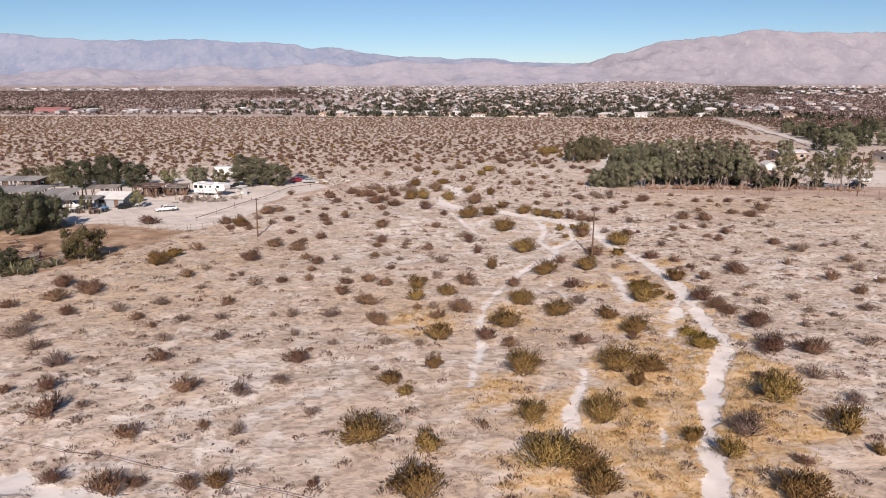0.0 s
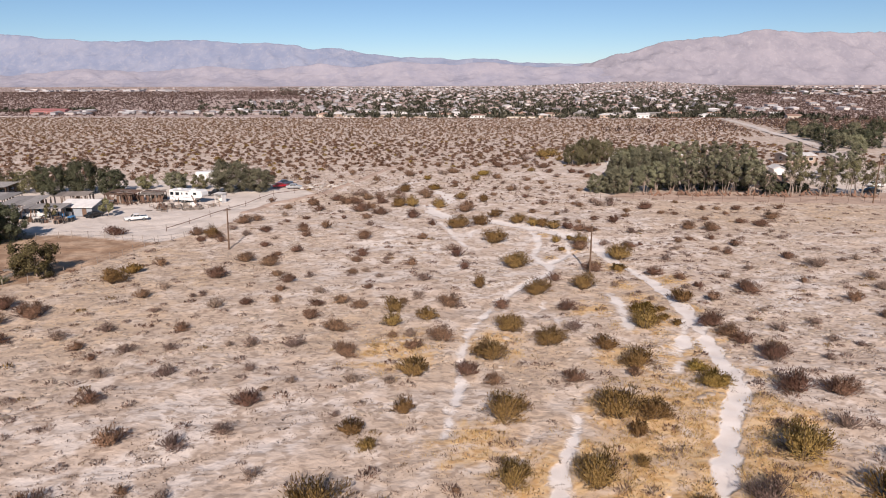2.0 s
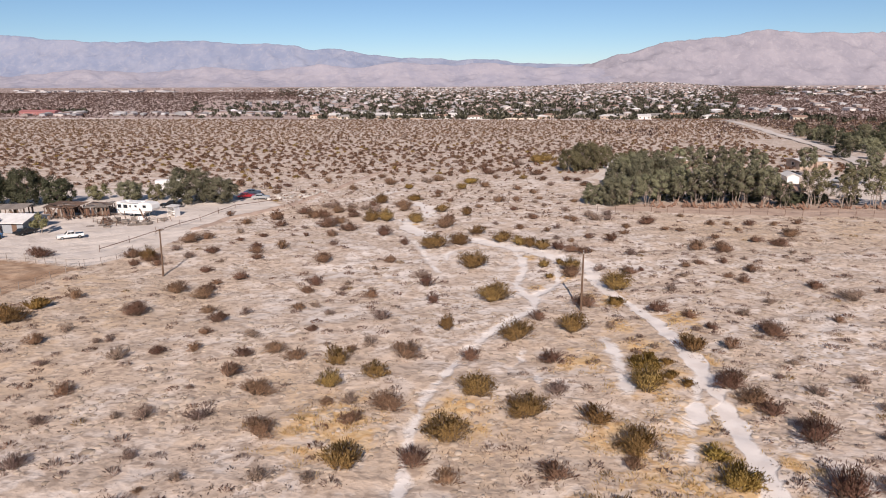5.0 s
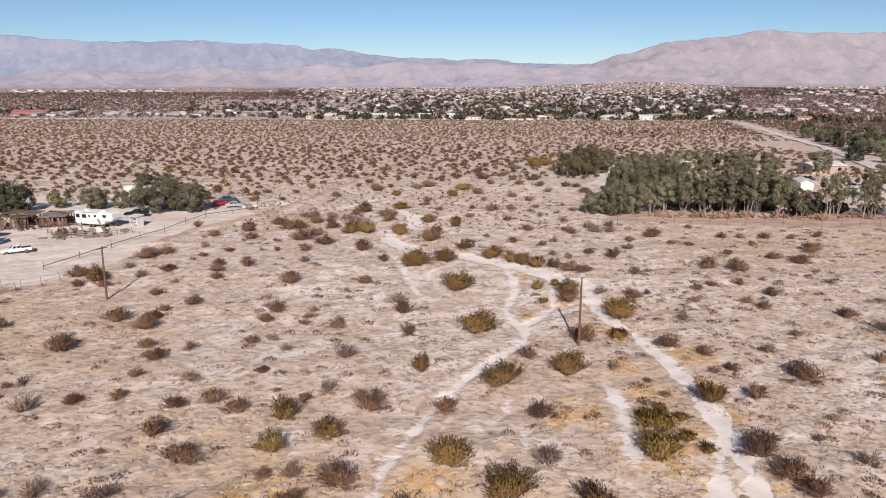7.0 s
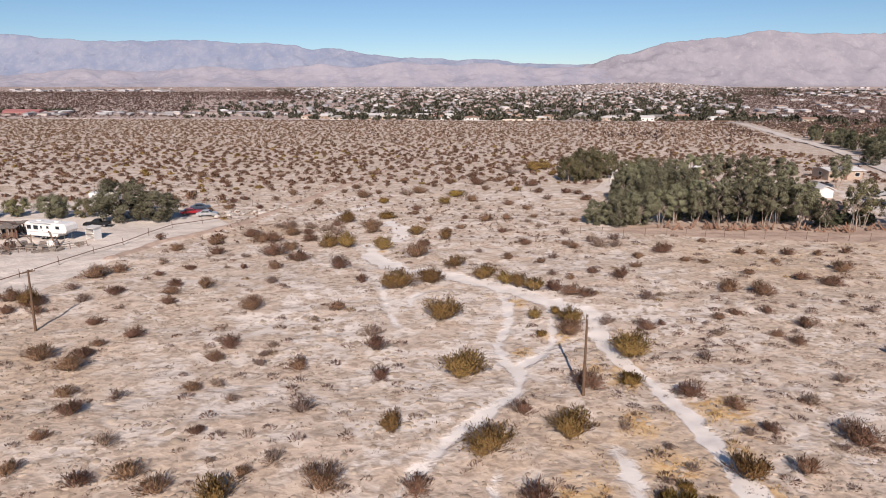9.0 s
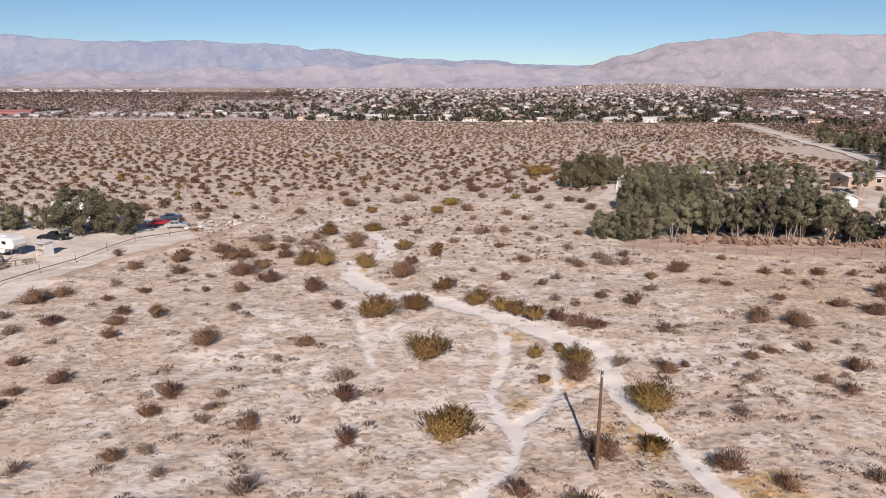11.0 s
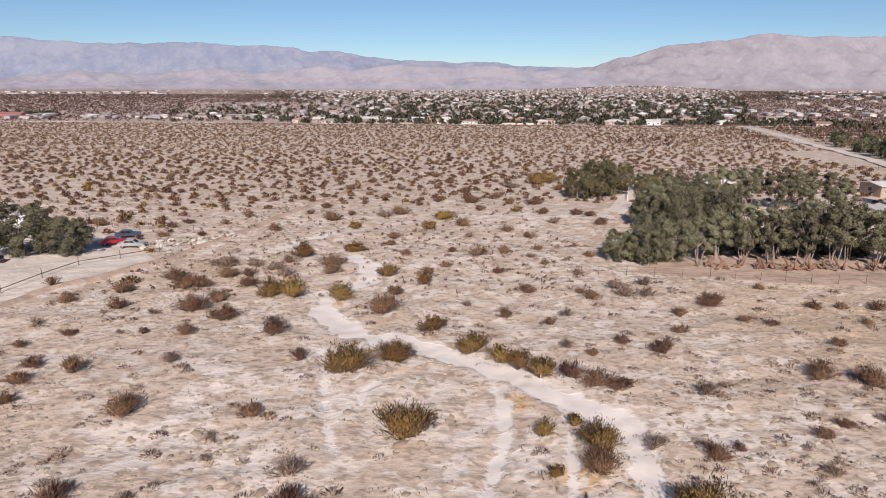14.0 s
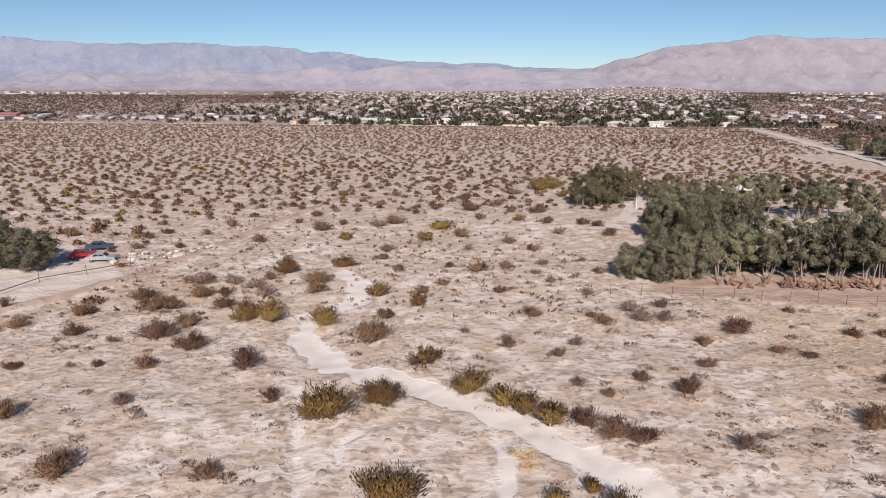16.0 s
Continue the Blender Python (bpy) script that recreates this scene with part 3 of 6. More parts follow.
KINDS = {
    "OLIVE": dict(leaf=OLIVE_LEAF, height=0.92, length=0.16, width=0.019, upright=0.6),
    "BROWN": dict(leaf=BROWN_LEAF, height=0.72, length=0.18, width=0.0145, upright=0.45),
    "GREY": dict(leaf=GREY_LEAF, height=0.62, length=0.18, width=0.012, upright=0.35),
    "GOLD": dict(leaf=GOLD_LEAF, height=0.62, length=0.20, width=0.024, upright=0.8),
}
OLIVE, BROWN, GREY, GOLD_BRUSH = "OLIVE", "BROWN", "GREY", "GOLD"
COUNTS = {"OLIVE": (1700, 52), "BROWN": (1150, 52), "GREY": (760, 46), "GOLD": (1200, 40)}
SHRUB_MESHES = {}
for number, (kind, look_of) in enumerate(KINDS.items()):
    for v in range(6):
        sprigs, stems = COUNTS[kind]
        SHRUB_MESHES[kind, v] = bush_meshes(100 * number + v, stems=stems, sprigs=sprigs, **look_of)
    for v in range(6, 9):
        big = dict(look_of, length=look_of["length"] * 0.66, width=look_of["width"] * 0.7)
        SHRUB_MESHES[kind, v] = bush_meshes(100 * number + v, stems=int(stems * 1.6), sprigs=int(sprigs * 2.3), **big)
SHRUB_WORDS = {
    "OLIVE": ("creosote_bush", "olive green creosote bush standing in pale sand"),
    "BROWN": ("brown_shrub", "dry brown twiggy desert shrub on sandy ground"),
    "GREY": ("grey_shrub", "leafless grey twiggy desert shrub on sandy ground"),
    "GOLD": ("golden_shrub", "golden yellow brush growing beside the footpath"),
}
shrub_rng = random.Random(11)
SHRUB_SPOTS = []


def shrub(kind, x, y, wide):
    """One bush, wide metres across."""
    name, label = SHRUB_WORDS[kind]
    if wide > 3.6:
        label = "large spreading " + label
    elif wide < 1.7:
        label = "small " + label
    v = shrub_rng.randrange(6, 9) if wide > 3.3 else shrub_rng.randrange(6)
    r = wide / 2 * (1.34 if kind in ("OLIVE", "GOLD") else 1.26)
    tall = 0.66 + 0.32 * min(1.0, 2.6 / wide)
    m = Matrix.Translation((x, y, gz(x, y) - 0.04)) @ Matrix.Rotation(shrub_rng.uniform(0, 6.28), 4, "Z") @ Matrix.Diagonal(
        (r * shrub_rng.uniform(0.92, 1.08), r * shrub_rng.uniform(0.85, 1.0), r * tall * shrub_rng.uniform(0.88, 1.12), 1))
    ob = thing(name, m, label, "shrub", name.replace("_", " ") + " growth on the open ground")
    wood, leaves = SHRUB_MESHES[kind, v]
    part("stem", wood, None, ob)
    part("foliage", leaves, None, ob)
    SHRUB_SPOTS.append((x, y, wide))


def tree_meshes(seed, leaf, tall, wide, clear, clumps, per, size=0.34, trunks=1, droop=0.0):
    """Trunk with limbs, and a crown of many leafy clumps. clear: height of the lowest leaves."""
    rng = random.Random(seed)
    wood, leaves = Shape(), Shape()
    limbs = []
    for k in range(trunks):
        a = rng.uniform(0, 6.28)
        foot = Vector((math.cos(a), math.sin(a), 0)) * (0.35 * wide * 0.3 * (trunks > 1))
        head = foot + Vector((rng.gauss(0, 0.12) + foot.x * 0.25, rng.gauss(0, 0.12) + foot.y * 0.25, 1)) * (clear + (tall - clear) * 0.3)
        r = 0.021 * tall / (1 + 0.5 * (trunks - 1))
        knee = foot.lerp(head, 0.5) + Vector((rng.gauss(0, 0.12), rng.gauss(0, 0.12), 0))
        wood.tube(foot - Vector((0, 0, 0.15)), knee, r * 1.25, r * 0.9, 7)
        wood.tube(knee, head, r * 0.9, r * 0.6, 7)
        limbs.append(head)
    boughs = max(6, clumps // 7)
    for k in range(boughs):
        a, u = 2.399 * k + rng.uniform(-0.5, 0.5), (k + rng.uniform(0.1, 0.9)) / boughs
        girth = math.sin(math.pi * min(1, 0.16 + 0.66 * u)) ** 0.6
        size_of = wide * rng.uniform(0.13, 0.21)
        rad = max(0.0, wide / 2 * girth * rng.uniform(0.75, 1.08) - size_of * 0.7)
        c = Vector((math.cos(a) * rad, math.sin(a) * rad, clear + (tall - clear) * (0.08 + 0.82 * u)))
        start = rng.choice(limbs)
        start = start + Vector((0, 0, -rng.uniform(0, 0.25) * start.z))
        mid = start.lerp(c, 0.55) + Vector((0, 0, 0.05 * tall))
        r = 0.008 * tall
        wood.tube(start, mid, r, r * 0.65, 5, False)
        wood.tube(mid, c, r * 0.65, r * 0.3, 4, False)
        for i in range(7):
            d = Vector((rng.gauss(0, 1) + 0.5 * math.cos(a), rng.gauss(0, 1) + 0.5 * math.sin(a), rng.gauss(0.35, 0.9))).normalized()
            q = c + Vector((d.x, d.y, d.z * rng.uniform(0.9, 1.25))) * size_of * rng.uniform(0.55, 1.0)
            wood.tube(c, q, r * 0.3, r * 0.08, 3, False)
            cr = size_of * rng.uniform(0.34, 0.62)
            for j in range(per):
                e = Vector((rng.gauss(0, 1), rng.gauss(0, 1), rng.gauss(0, 1))).normalized()
                p = q + Vector((e.x, e.y, e.z * 1.1 - droop * 0.9 * rng.random())) * cr * rng.uniform(0.35, 1.0)
                if p.z < 0.08:
                    continue
                out = (e * 0.6 + d * 0.7).normalized()
                flat = out.cross(Vector((rng.gauss(0, 1), rng.gauss(0, 1), rng.gauss(0, 1)))).normalized()
                w = (flat + out * rng.uniform(-0.1, 0.5) + Vector((0, 0, 0.15 - droop))).normalized()
                side = w.cross(out + Vector((rng.gauss(0, 0.3), rng.gauss(0, 0.3), rng.gauss(0, 0.3)))).normalized()
                leaves.sprig(p, w, size * rng.uniform(0.6, 1.3), size * 0.33 * rng.uniform(0.7, 1.3), side, (e * 0.75 + d * 0.45 + Vector((c.x, c.y, 0)).normalized() * 0.25).normalized())
    return wood.mesh("trunk", BARK), leaves.mesh("crown", leaf)


TREE_MESHES = {}


def tree(style, variant, x, y, scale, label, turn=0.0, stretch=1.0, category="tree", group="", name="tree"):
    key = style, variant
    if key not in TREE_MESHES:
        TREE_MESHES[key] = tree_meshes(1000 + 37 * len(TREE_MESHES), **TREE_STYLES[style])
    ob = thing(name, Matrix.Translation((x, y, gz(x, y) - 0.05)) @ Matrix.Rotation(turn, 4, "Z") @ Matrix.Diagonal((scale * stretch, scale * stretch, scale, 1)),
               label, category, group)
    wood, crown = TREE_MESHES[key]
    part("trunk", wood, None, ob)
    part("crown", crown, None, ob)
    return ob


TREE_STYLES = {
    "dense": dict(leaf=TREE_LEAF, tall=7.0, wide=7.0, clear=0.1, clumps=217, per=84, size=0.23, droop=0.2),
    "row": dict(leaf=TREE_LEAF, tall=8.5, wide=4.7, clear=2.3, clumps=126, per=72, size=0.22, trunks=4, droop=0.35),
    "thin": dict(leaf=TREE_PALE, tall=8.0, wide=4.8, clear=2.4, clumps=77, per=46, size=0.22, trunks=4, droop=0.3),
    "dark": dict(leaf=TREE_DARK, tall=8.0, wide=8.0, clear=0.1, clumps=217, per=96, size=0.26, droop=0.1),
    "pale": dict(leaf=TREE_PALE, tall=5.0, wide=6.0, clear=0.2, clumps=119, per=66, size=0.24, droop=0.1),
    "willow": dict(leaf=TREE_OLIVE, tall=5.2, wide=6.4, clear=0.1, clumps=112, per=80, size=0.26, droop=0.4),
    "yard": dict(leaf=TREE_PALE, tall=3.4, wide=3.6, clear=1.0, clumps=49, per=40, size=0.3),
    "grove": dict(leaf=TREE_LEAF, tall=7.0, wide=7.6, clear=0.1, clumps=154, per=30, size=0.40),
    "dark_grove": dict(leaf=TREE_DARK, tall=7.6, wide=7.8, clear=0.1, clumps=154, per=30, size=0.42),
}


def unit(v):
    return v / np.maximum(np.linalg.norm(v, axis=-1, keepdims=True), 1e-9)


def kites(name, p, d, length, width, side, out, leaf, label, category):
    """Many leafy shoots in one mesh: arrays of foot, direction, length, width, side and the way they face."""
    g = np.cross(side, d)
    flip = np.where((g * out).sum(-1, keepdims=True) < 0, -1.0, 1.0)
    side, g = side * flip, g * flip
    mid = p + d * (length * 0.55)[:, None]
    v = np.stack([p, mid + side * width[:, None], p + d * length[:, None], mid - side * width[:, None]], 1).reshape(-1, 3)
    k = 4 * np.arange(len(p))[:, None]
    tri = np.concatenate([k, k + 1, k + 2, k, k + 2, k + 3], 1).reshape(-1).astype(np.int32)
    me = bpy.data.meshes.new(name)
    me.vertices.add(len(v))
    me.vertices.foreach_set("co", v.astype(np.float32).ravel())
    me.loops.add(len(tri))
    me.loops.foreach_set("vertex_index", tri)
    me.polygons.add(len(tri) // 3)
    me.polygons.foreach_set("loop_start", np.arange(0, len(tri), 3, dtype=np.int32))
    me.polygons.foreach_set("use_smooth", np.ones(len(tri) // 3, bool))
    me.update(calc_edges=True)
    me.normals_split_custom_set_from_vertices(np.repeat(unit(out * 0.8 + g * 0.35), 4, axis=0).tolist())
    me.materials.append(leaf)
    tagged(new(name, me), label, category, kind="stuff")


def bunches(name, spots, leaf, label, category, seed, blades, height, width, splay):
    """Many small plants in one mesh; spots are (x, y, radius)."""
    draw = np.random.RandomState(seed)
    x, y, r = (np.repeat(c, blades) for c in np.array(spots).T)
    n = len(x)
    a, u = draw.uniform(0, 6.2832, n), draw.rand(n) ** 0.5
    px, py = x + np.cos(a) * u * r, y + np.sin(a) * u * r
    p = np.stack([px, py, relief(x, y) - 0.02], -1)
    d = unit(np.stack([np.cos(a) * u * splay + draw.normal(0, 0.25, n), np.sin(a) * u * splay + draw.normal(0, 0.25, n), np.ones(n)], -1))
    side = unit(np.cross(d, np.stack([draw.normal(0, 1, n), draw.normal(0, 1, n), np.full(n, 0.2)], -1)))
    out = unit(np.stack([np.cos(a) * u, np.sin(a) * u, np.full(n, 0.55)], -1))
    kites(name, p, d, height * r * draw.uniform(0.55, 1.2, n) * (1.1 - 0.5 * u), width * r * draw.uniform(0.6, 1.3, n), side, out, leaf, label, category)


def far_bushes(name, spots, leaf, label, seed, sprigs, tall=0.62, fine=1.0):
    """Bushes or trees too far off to be told apart one by one; spots are (x, y, radius)."""
    draw = np.random.RandomState(seed)
    x, y, r = np.array(spots).T
    z = relief(x, y)
    x, y, z, r = (np.repeat(c, sprigs) for c in (x, y, z, r))
    n = len(x)
    a, e = draw.uniform(0, 6.2832, n), draw.uniform(0.05, 1.45, n)
    d = np.stack([np.cos(a) * np.cos(e), np.sin(a) * np.cos(e), np.sin(e)], -1)
    p = np.stack([x, y, z], -1) + d * np.array([1, 1, tall]) * (r * draw.uniform(0.1, 0.68 if fine < 1 else 0.6, n))[:, None]
    w = unit(d + np.stack([draw.normal(0, 0.4, n), draw.normal(0, 0.4, n), np.full(n, 0.35)], -1))
    side = unit(np.cross(w, draw.normal(0, 1, (n, 3))))
    kites(name, p, w, r * fine * draw.uniform(0.45, 0.8, n), r * fine * draw.uniform(0.10, 0.2, n), side, unit(d + np.array([0, 0, 0.15])), leaf, label, "shrubs")


# ---- builders of things ----
def at(x, y, turn=0.0, up=0.0):
    return pose(x, y, gz(x, y) + up, 0, 0, turn)


def utility_pole(x, y, top, lean, arm_turn, label):
    ob = thing("utility_pole", at(x, y), label, "utility pole", "utility pole line")
    s = Shape()
    p = Vector((0, 0, -0.3))
    tip = Vector((lean[0], lean[1], top))
    for i in range(5):
        a, b = p.lerp(tip, i / 5), p.lerp(tip, (i + 1) / 5)
        s.tube(a, b, 0.15 - 0.012 * i, 0.15 - 0.012 * (i + 1), 10, i in (0, 4))
    part("post", s, POLE_WOOD, ob, smooth=False)
    d = Vector((math.cos(arm_turn), math.sin(arm_turn), 0))
    arm = Shape().box((lean[0], lean[1], top - 0.25), (1.3, 0.11, 0.12), math.degrees(arm_turn))
    part("crossarm", arm, POLE_WOOD, ob)
    for k in (-0.56, 0.0, 0.56):
        c = Vector((lean[0], lean[1], top - 0.19)) + d * k + Vector((0, 0, 0.12 if k == 0 else 0))
        part("insulator", Shape().tube(c, c + Vector((0, 0, 0.10)), 0.045, 0.06, 7).tube(c + Vector((0, 0, 0.10)), c + Vector((0, 0, 0.17)), 0.05, 0.025, 7), CLAY, ob, "white glazed insulator")
    return [ob.matrix_world @ (Vector((lean[0], lean[1], top - 0.02)) + d * k) for k in (-0.56, 0.56)]


def fence(name, line, spacing, height, label, post=GREY_WOOD, radius=0.06, rails=(0.45, 0.9), rail_radius=0.012, jitter=0.06, seed=1, rail=WIRE):
    rng = random.Random(seed)
    x0, y0 = line[0]
    ob = thing(name, pose(0, 0, 0), label, "fence")
    spots = []
    for (ax, ay), (bx, by) in zip(line, line[1:]):
        n = max(1, round(math.hypot(bx - ax, by - ay) / spacing))
        spots += [(ax + (bx - ax) * i / n, ay + (by - ay) * i / n) for i in range(n)]
    spots.append(line[-1])
    tops = []
    for x, y in spots:
        z = gz(x, y)
        h = height * rng.uniform(0.88, 1.08)
        t = (x + rng.gauss(0, jitter), y + rng.gauss(0, jitter), z + h)
        part("post", Shape().tube((x, y, z - 0.15), t, radius, radius * 0.85, 6), post, ob)
        tops.append((Vector((x, y, z)), Vector(t)))
    for k in rails:
        s = Shape()
        for (a, b), (c, d) in zip(tops, tops[1:]):
            s.tube(a.lerp(b, k), c.lerp(d, k), rail_radius, rail_radius, 4, False)
            if rail_radius >= 0.004:
                part("rail", s, rail, ob)
                s = Shape()
        if rail_radius < 0.004:
            part("rail", s, rail, ob)
    return ob


def wheel(parent, x, y, r, w):
    tyre = part("wheel", Shape().tube((x, y - w / 2, r), (x, y + w / 2, r), r, r, 14), TYRE, parent)
    part("hub", Shape().tube((x, y - w / 2 - 0.01, r), (x, y + w / 2 + 0.01, r), r * 0.55, r * 0.55, 10), STEEL, tyre, "steel wheel hub")


def pickup(m, paint, label, name="pickup_truck", group=""):
    ob = thing(name, m, label, "truck", group)
    body = Shape().extrude([(-2.7, 0.55), (2.6, 0.5), (2.72, 0.75), (2.62, 1.02), (1.15, 1.1), (0.9, 1.12), (-0.85, 1.12), (-2.72, 1.14)], -0.93, 0.93)
    part("body", body, paint, ob)
    cab = Shape().extrude([(1.15, 1.10), (0.45, 1.74), (-0.75, 1.78), (-0.95, 1.12)], -0.80, 0.80)
    part("cab", cab, paint, ob)
    bed = Shape().box((-1.85, 0, 1.145), (1.55, 1.6, 0.02))
    part("bed", bed, BLACK, ob, "black bed floor")
    for side in (-1, 1):
        for a, b in ((0.62, -0.08), (-0.16, -0.80)):
            g = Shape().extrude([(a, 1.20), (min(a, 0.42), 1.64), (b, 1.66), (b, 1.20)], side * 0.803 - 0.012, side * 0.803 + 0.012)
            part("window", g, GLASS, ob)
    glass = Shape()
    glass.add([(1.09, -0.7, 1.17), (1.09, 0.7, 1.17), (0.53, 0.66, 1.69), (0.53, -0.66, 1.69), (1.11, -0.7, 1.18), (1.11, 0.7, 1.18), (0.55, 0.66, 1.70), (0.55, -0.66, 1.70)],
              [(3, 2, 1, 0), (4, 5, 6, 7), (0, 1, 5, 4), (2, 3, 7, 6), (1, 2, 6, 5), (3, 0, 4, 7)])
    part("windscreen", glass, GLASS, ob)
    for x in (-1.75, 1.7):
        for y in (-0.82, 0.82):
            wheel(ob, x, y, 0.39, 0.24)
    part("bumper", Shape().box((2.74, 0, 0.58), (0.14, 1.85, 0.2), cut=0.04), STEEL, ob)
    part("bumper", Shape().box((-2.76, 0, 0.58), (0.14, 1.85, 0.2), cut=0.04), STEEL, ob)
    for y in (-0.7, 0.7):
        part("headlight", Shape().box((2.68, y, 0.85), (0.08, 0.34, 0.16)), CLAY, ob)
    return ob


def car(m, paint, label, name="car", group=""):
    ob = thing(name, m, label, "car", group)
    part("body", Shape().extrude([(-2.2, 0.42), (2.15, 0.40), (2.25, 0.62), (2.1, 0.82), (0.95, 0.93), (-1.5, 0.95), (-2.2, 0.92), (-2.28, 0.65)], -0.87, 0.87), paint, ob)
    part("cabin", Shape().extrude([(1.05, 0.92), (0.35, 1.38), (-0.95, 1.42), (-1.7, 0.94)], -0.72, 0.72), paint, ob)
    for side in (-1, 1):
        for a, b in ((0.72, -0.22), (-0.3, -1.25)):
            part("window", Shape().extrude([(a, 0.98), (min(a, 0.3), 1.31), (max(b, -0.88), 1.34), (b, 0.98)], side * 0.722 - 0.012, side * 0.722 + 0.012), GLASS, ob)
    for xa, za, xb, zb in ((0.98, 0.98, 0.41, 1.36), (-1.60, 1.01, -1.00, 1.41)):
        s = Shape()
        k = 0.02 if xa > 0 else -0.02
        s.add([(xa + k, -0.62, za), (xa + k, 0.62, za), (xb + k, 0.58, zb), (xb + k, -0.58, zb), (xa, -0.62, za), (xa, 0.62, za), (xb, 0.58, zb), (xb, -0.58, zb)],
              [(0, 1, 2, 3), (7, 6, 5, 4), (0, 4, 5, 1), (1, 5, 6, 2), (2, 6, 7, 3), (3, 7, 4, 0)])
        part("windscreen", s, GLASS, ob)
    for x in (-1.4, 1.35):
        for y in (-0.76, 0.76):
            wheel(ob, x, y, 0.32, 0.2)
    return ob


def travel_trailer(m, label):
    ob = thing("travel_trailer", m, label, "trailer")
    body = Shape().extrude([(-4.6, 0.62), (2.3, 0.62), (2.7, 1.35), (4.3, 1.45), (4.62, 1.95), (4.5, 2.75), (4.15, 3.12), (-4.35, 3.12), (-4.6, 2.9)], -1.22, 1.22)
    part("body", body, WHITE, ob)
    part("stripe", Shape().box((-0.9, -1.228, 1.32), (7.2, 0.012, 0.10)), SILVER, ob, "pale grey side stripe")
    for x, w, z, h in ((-3.9, 0.9, 2.15, 0.72), (-2.35, 1.0, 2.15, 0.72), (0.35, 0.5, 2.3, 0.4), (2.6, 0.8, 2.35, 0.5)):
        win = part("window", Shape().box((x, -1.23, z), (w + 0.1, 0.03, h + 0.1)), SILVER, ob)
        part("pane", Shape().box((x, -1.248, z), (w, 0.02, h)), GLASS, win, "dark tinted pane")
    door = part("door", Shape().box((-1.05, -1.235, 1.75), (0.68, 0.04, 1.9), cut=0.02), WHITE, ob)
    part("pane", Shape().box((-1.05, -1.262, 2.25), (0.36, 0.02, 0.5)), GLASS, door)
    part("handle", Shape().box((-0.8, -1.27, 1.65), (0.05, 0.04, 0.16)), STEEL, door)
    part("step", Shape().box((-1.05, -1.5, 0.38), (0.7, 0.5, 0.06)), STEEL, ob)
    for x in (-2.4, 1.6):
        part("roof_vent", Shape().box((x, 0, 3.24), (0.95, 0.8, 0.26), cut=0.06), WHITE, ob)
    part("awning_tube", Shape().tube((-3.4, -1.32, 2.98), (1.2, -1.32, 2.98), 0.08, 0.08, 8), SILVER, ob)
    part("chassis", Shape().box((-1.0, 0, 0.55), (7.0, 1.9, 0.14)), BLACK, ob)
    for x in (-1.3, -0.5):
        for y in (-1.0, 1.0):
            wheel(ob, x, y, 0.36, 0.22)
    for y in (-0.8, 0.8):
        part("jack_leg", Shape().tube((3.4, y, 0), (3.4, y, 1.4), 0.05, 0.06, 6), STEEL, ob)
    return ob


def house(m, w, d, h, rise, wall, roof, label, hip=False, over=0.45, name="house", group="", openings=True):
    """w along x, d along y; the ridge runs along x."""
    ob = thing(name, m, label, "house", group)
    s = Shape()
    if hip:
        s.box((0, 0, h / 2), (w, d, h))
    else:
        s.extrude([(-d / 2, 0), (d / 2, 0), (d / 2, h), (0, h + rise * 0.96), (-d / 2, h)], -w / 2, w / 2, Matrix.Rotation(math.pi / 2, 4, "Z"))
    part("wall", s, wall, ob)
    a, b, t = w / 2 + over, d / 2 + over, 0.16
    e = h - rise * over / (d / 2)
    if hip:
        k = min(a * 0.9, b)
        v = [(-a, -b, h), (a, -b, h), (a, b, h), (-a, b, h), (-a + k, 0, h + rise), (a - k, 0, h + rise), (-a, -b, h - t), (a, -b, h - t), (a, b, h - t), (-a, b, h - t)]
        f = [(0, 1, 5, 4), (1, 2, 5), (2, 3, 4, 5), (3, 0, 4), (6, 7, 1, 0), (7, 8, 2, 1), (8, 9, 3, 2), (9, 6, 0, 3), (9, 8, 7, 6)]
        part("roof", Shape().add(v, f), roof, ob)
    else:
        r = Shape()
        for side in (-1, 1):
            r.add([(-a, side * b, e), (a, side * b, e), (a, 0, h + rise), (-a, 0, h + rise), (-a, side * b, e + t), (a, side * b, e + t), (a, 0, h + rise + t), (-a, 0, h + rise + t)],
                  [(0, 1, 2, 3), (4, 5, 6, 7), (0, 1, 5, 4), (1, 2, 6, 5), (2, 3, 7, 6), (3, 0, 4, 7)])
        part("roof", r, roof, ob)
    if openings:
        n = max(2, round(w / 3.6))
        for i in range(n):
            x = -w / 2 + w * (i + 0.5) / n
            if i == n // 2:
                part("door", Shape().box((x, -d / 2 - 0.01, 1.03), (0.95, 0.06, 2.06)), BROWN_WOOD, ob)
            else:
                win = part("window", Shape().box((x, -d / 2 - 0.01, 1.5), (1.5, 0.08, 1.2)), WHITE, ob)
                part("pane", Shape().box((x, -d / 2 - 0.045, 1.5), (1.3, 0.03, 1.0)), GLASS, win)
        for side in (-1, 1):
            win = part("window", Shape().box((side * (w / 2 + 0.01), 0, 1.5), (0.08, 1.4, 1.1)), WHITE, ob)
            part("pane", Shape().box((side * (w / 2 + 0.045), 0, 1.5), (0.03, 1.2, 0.9)), GLASS, win)
    return ob


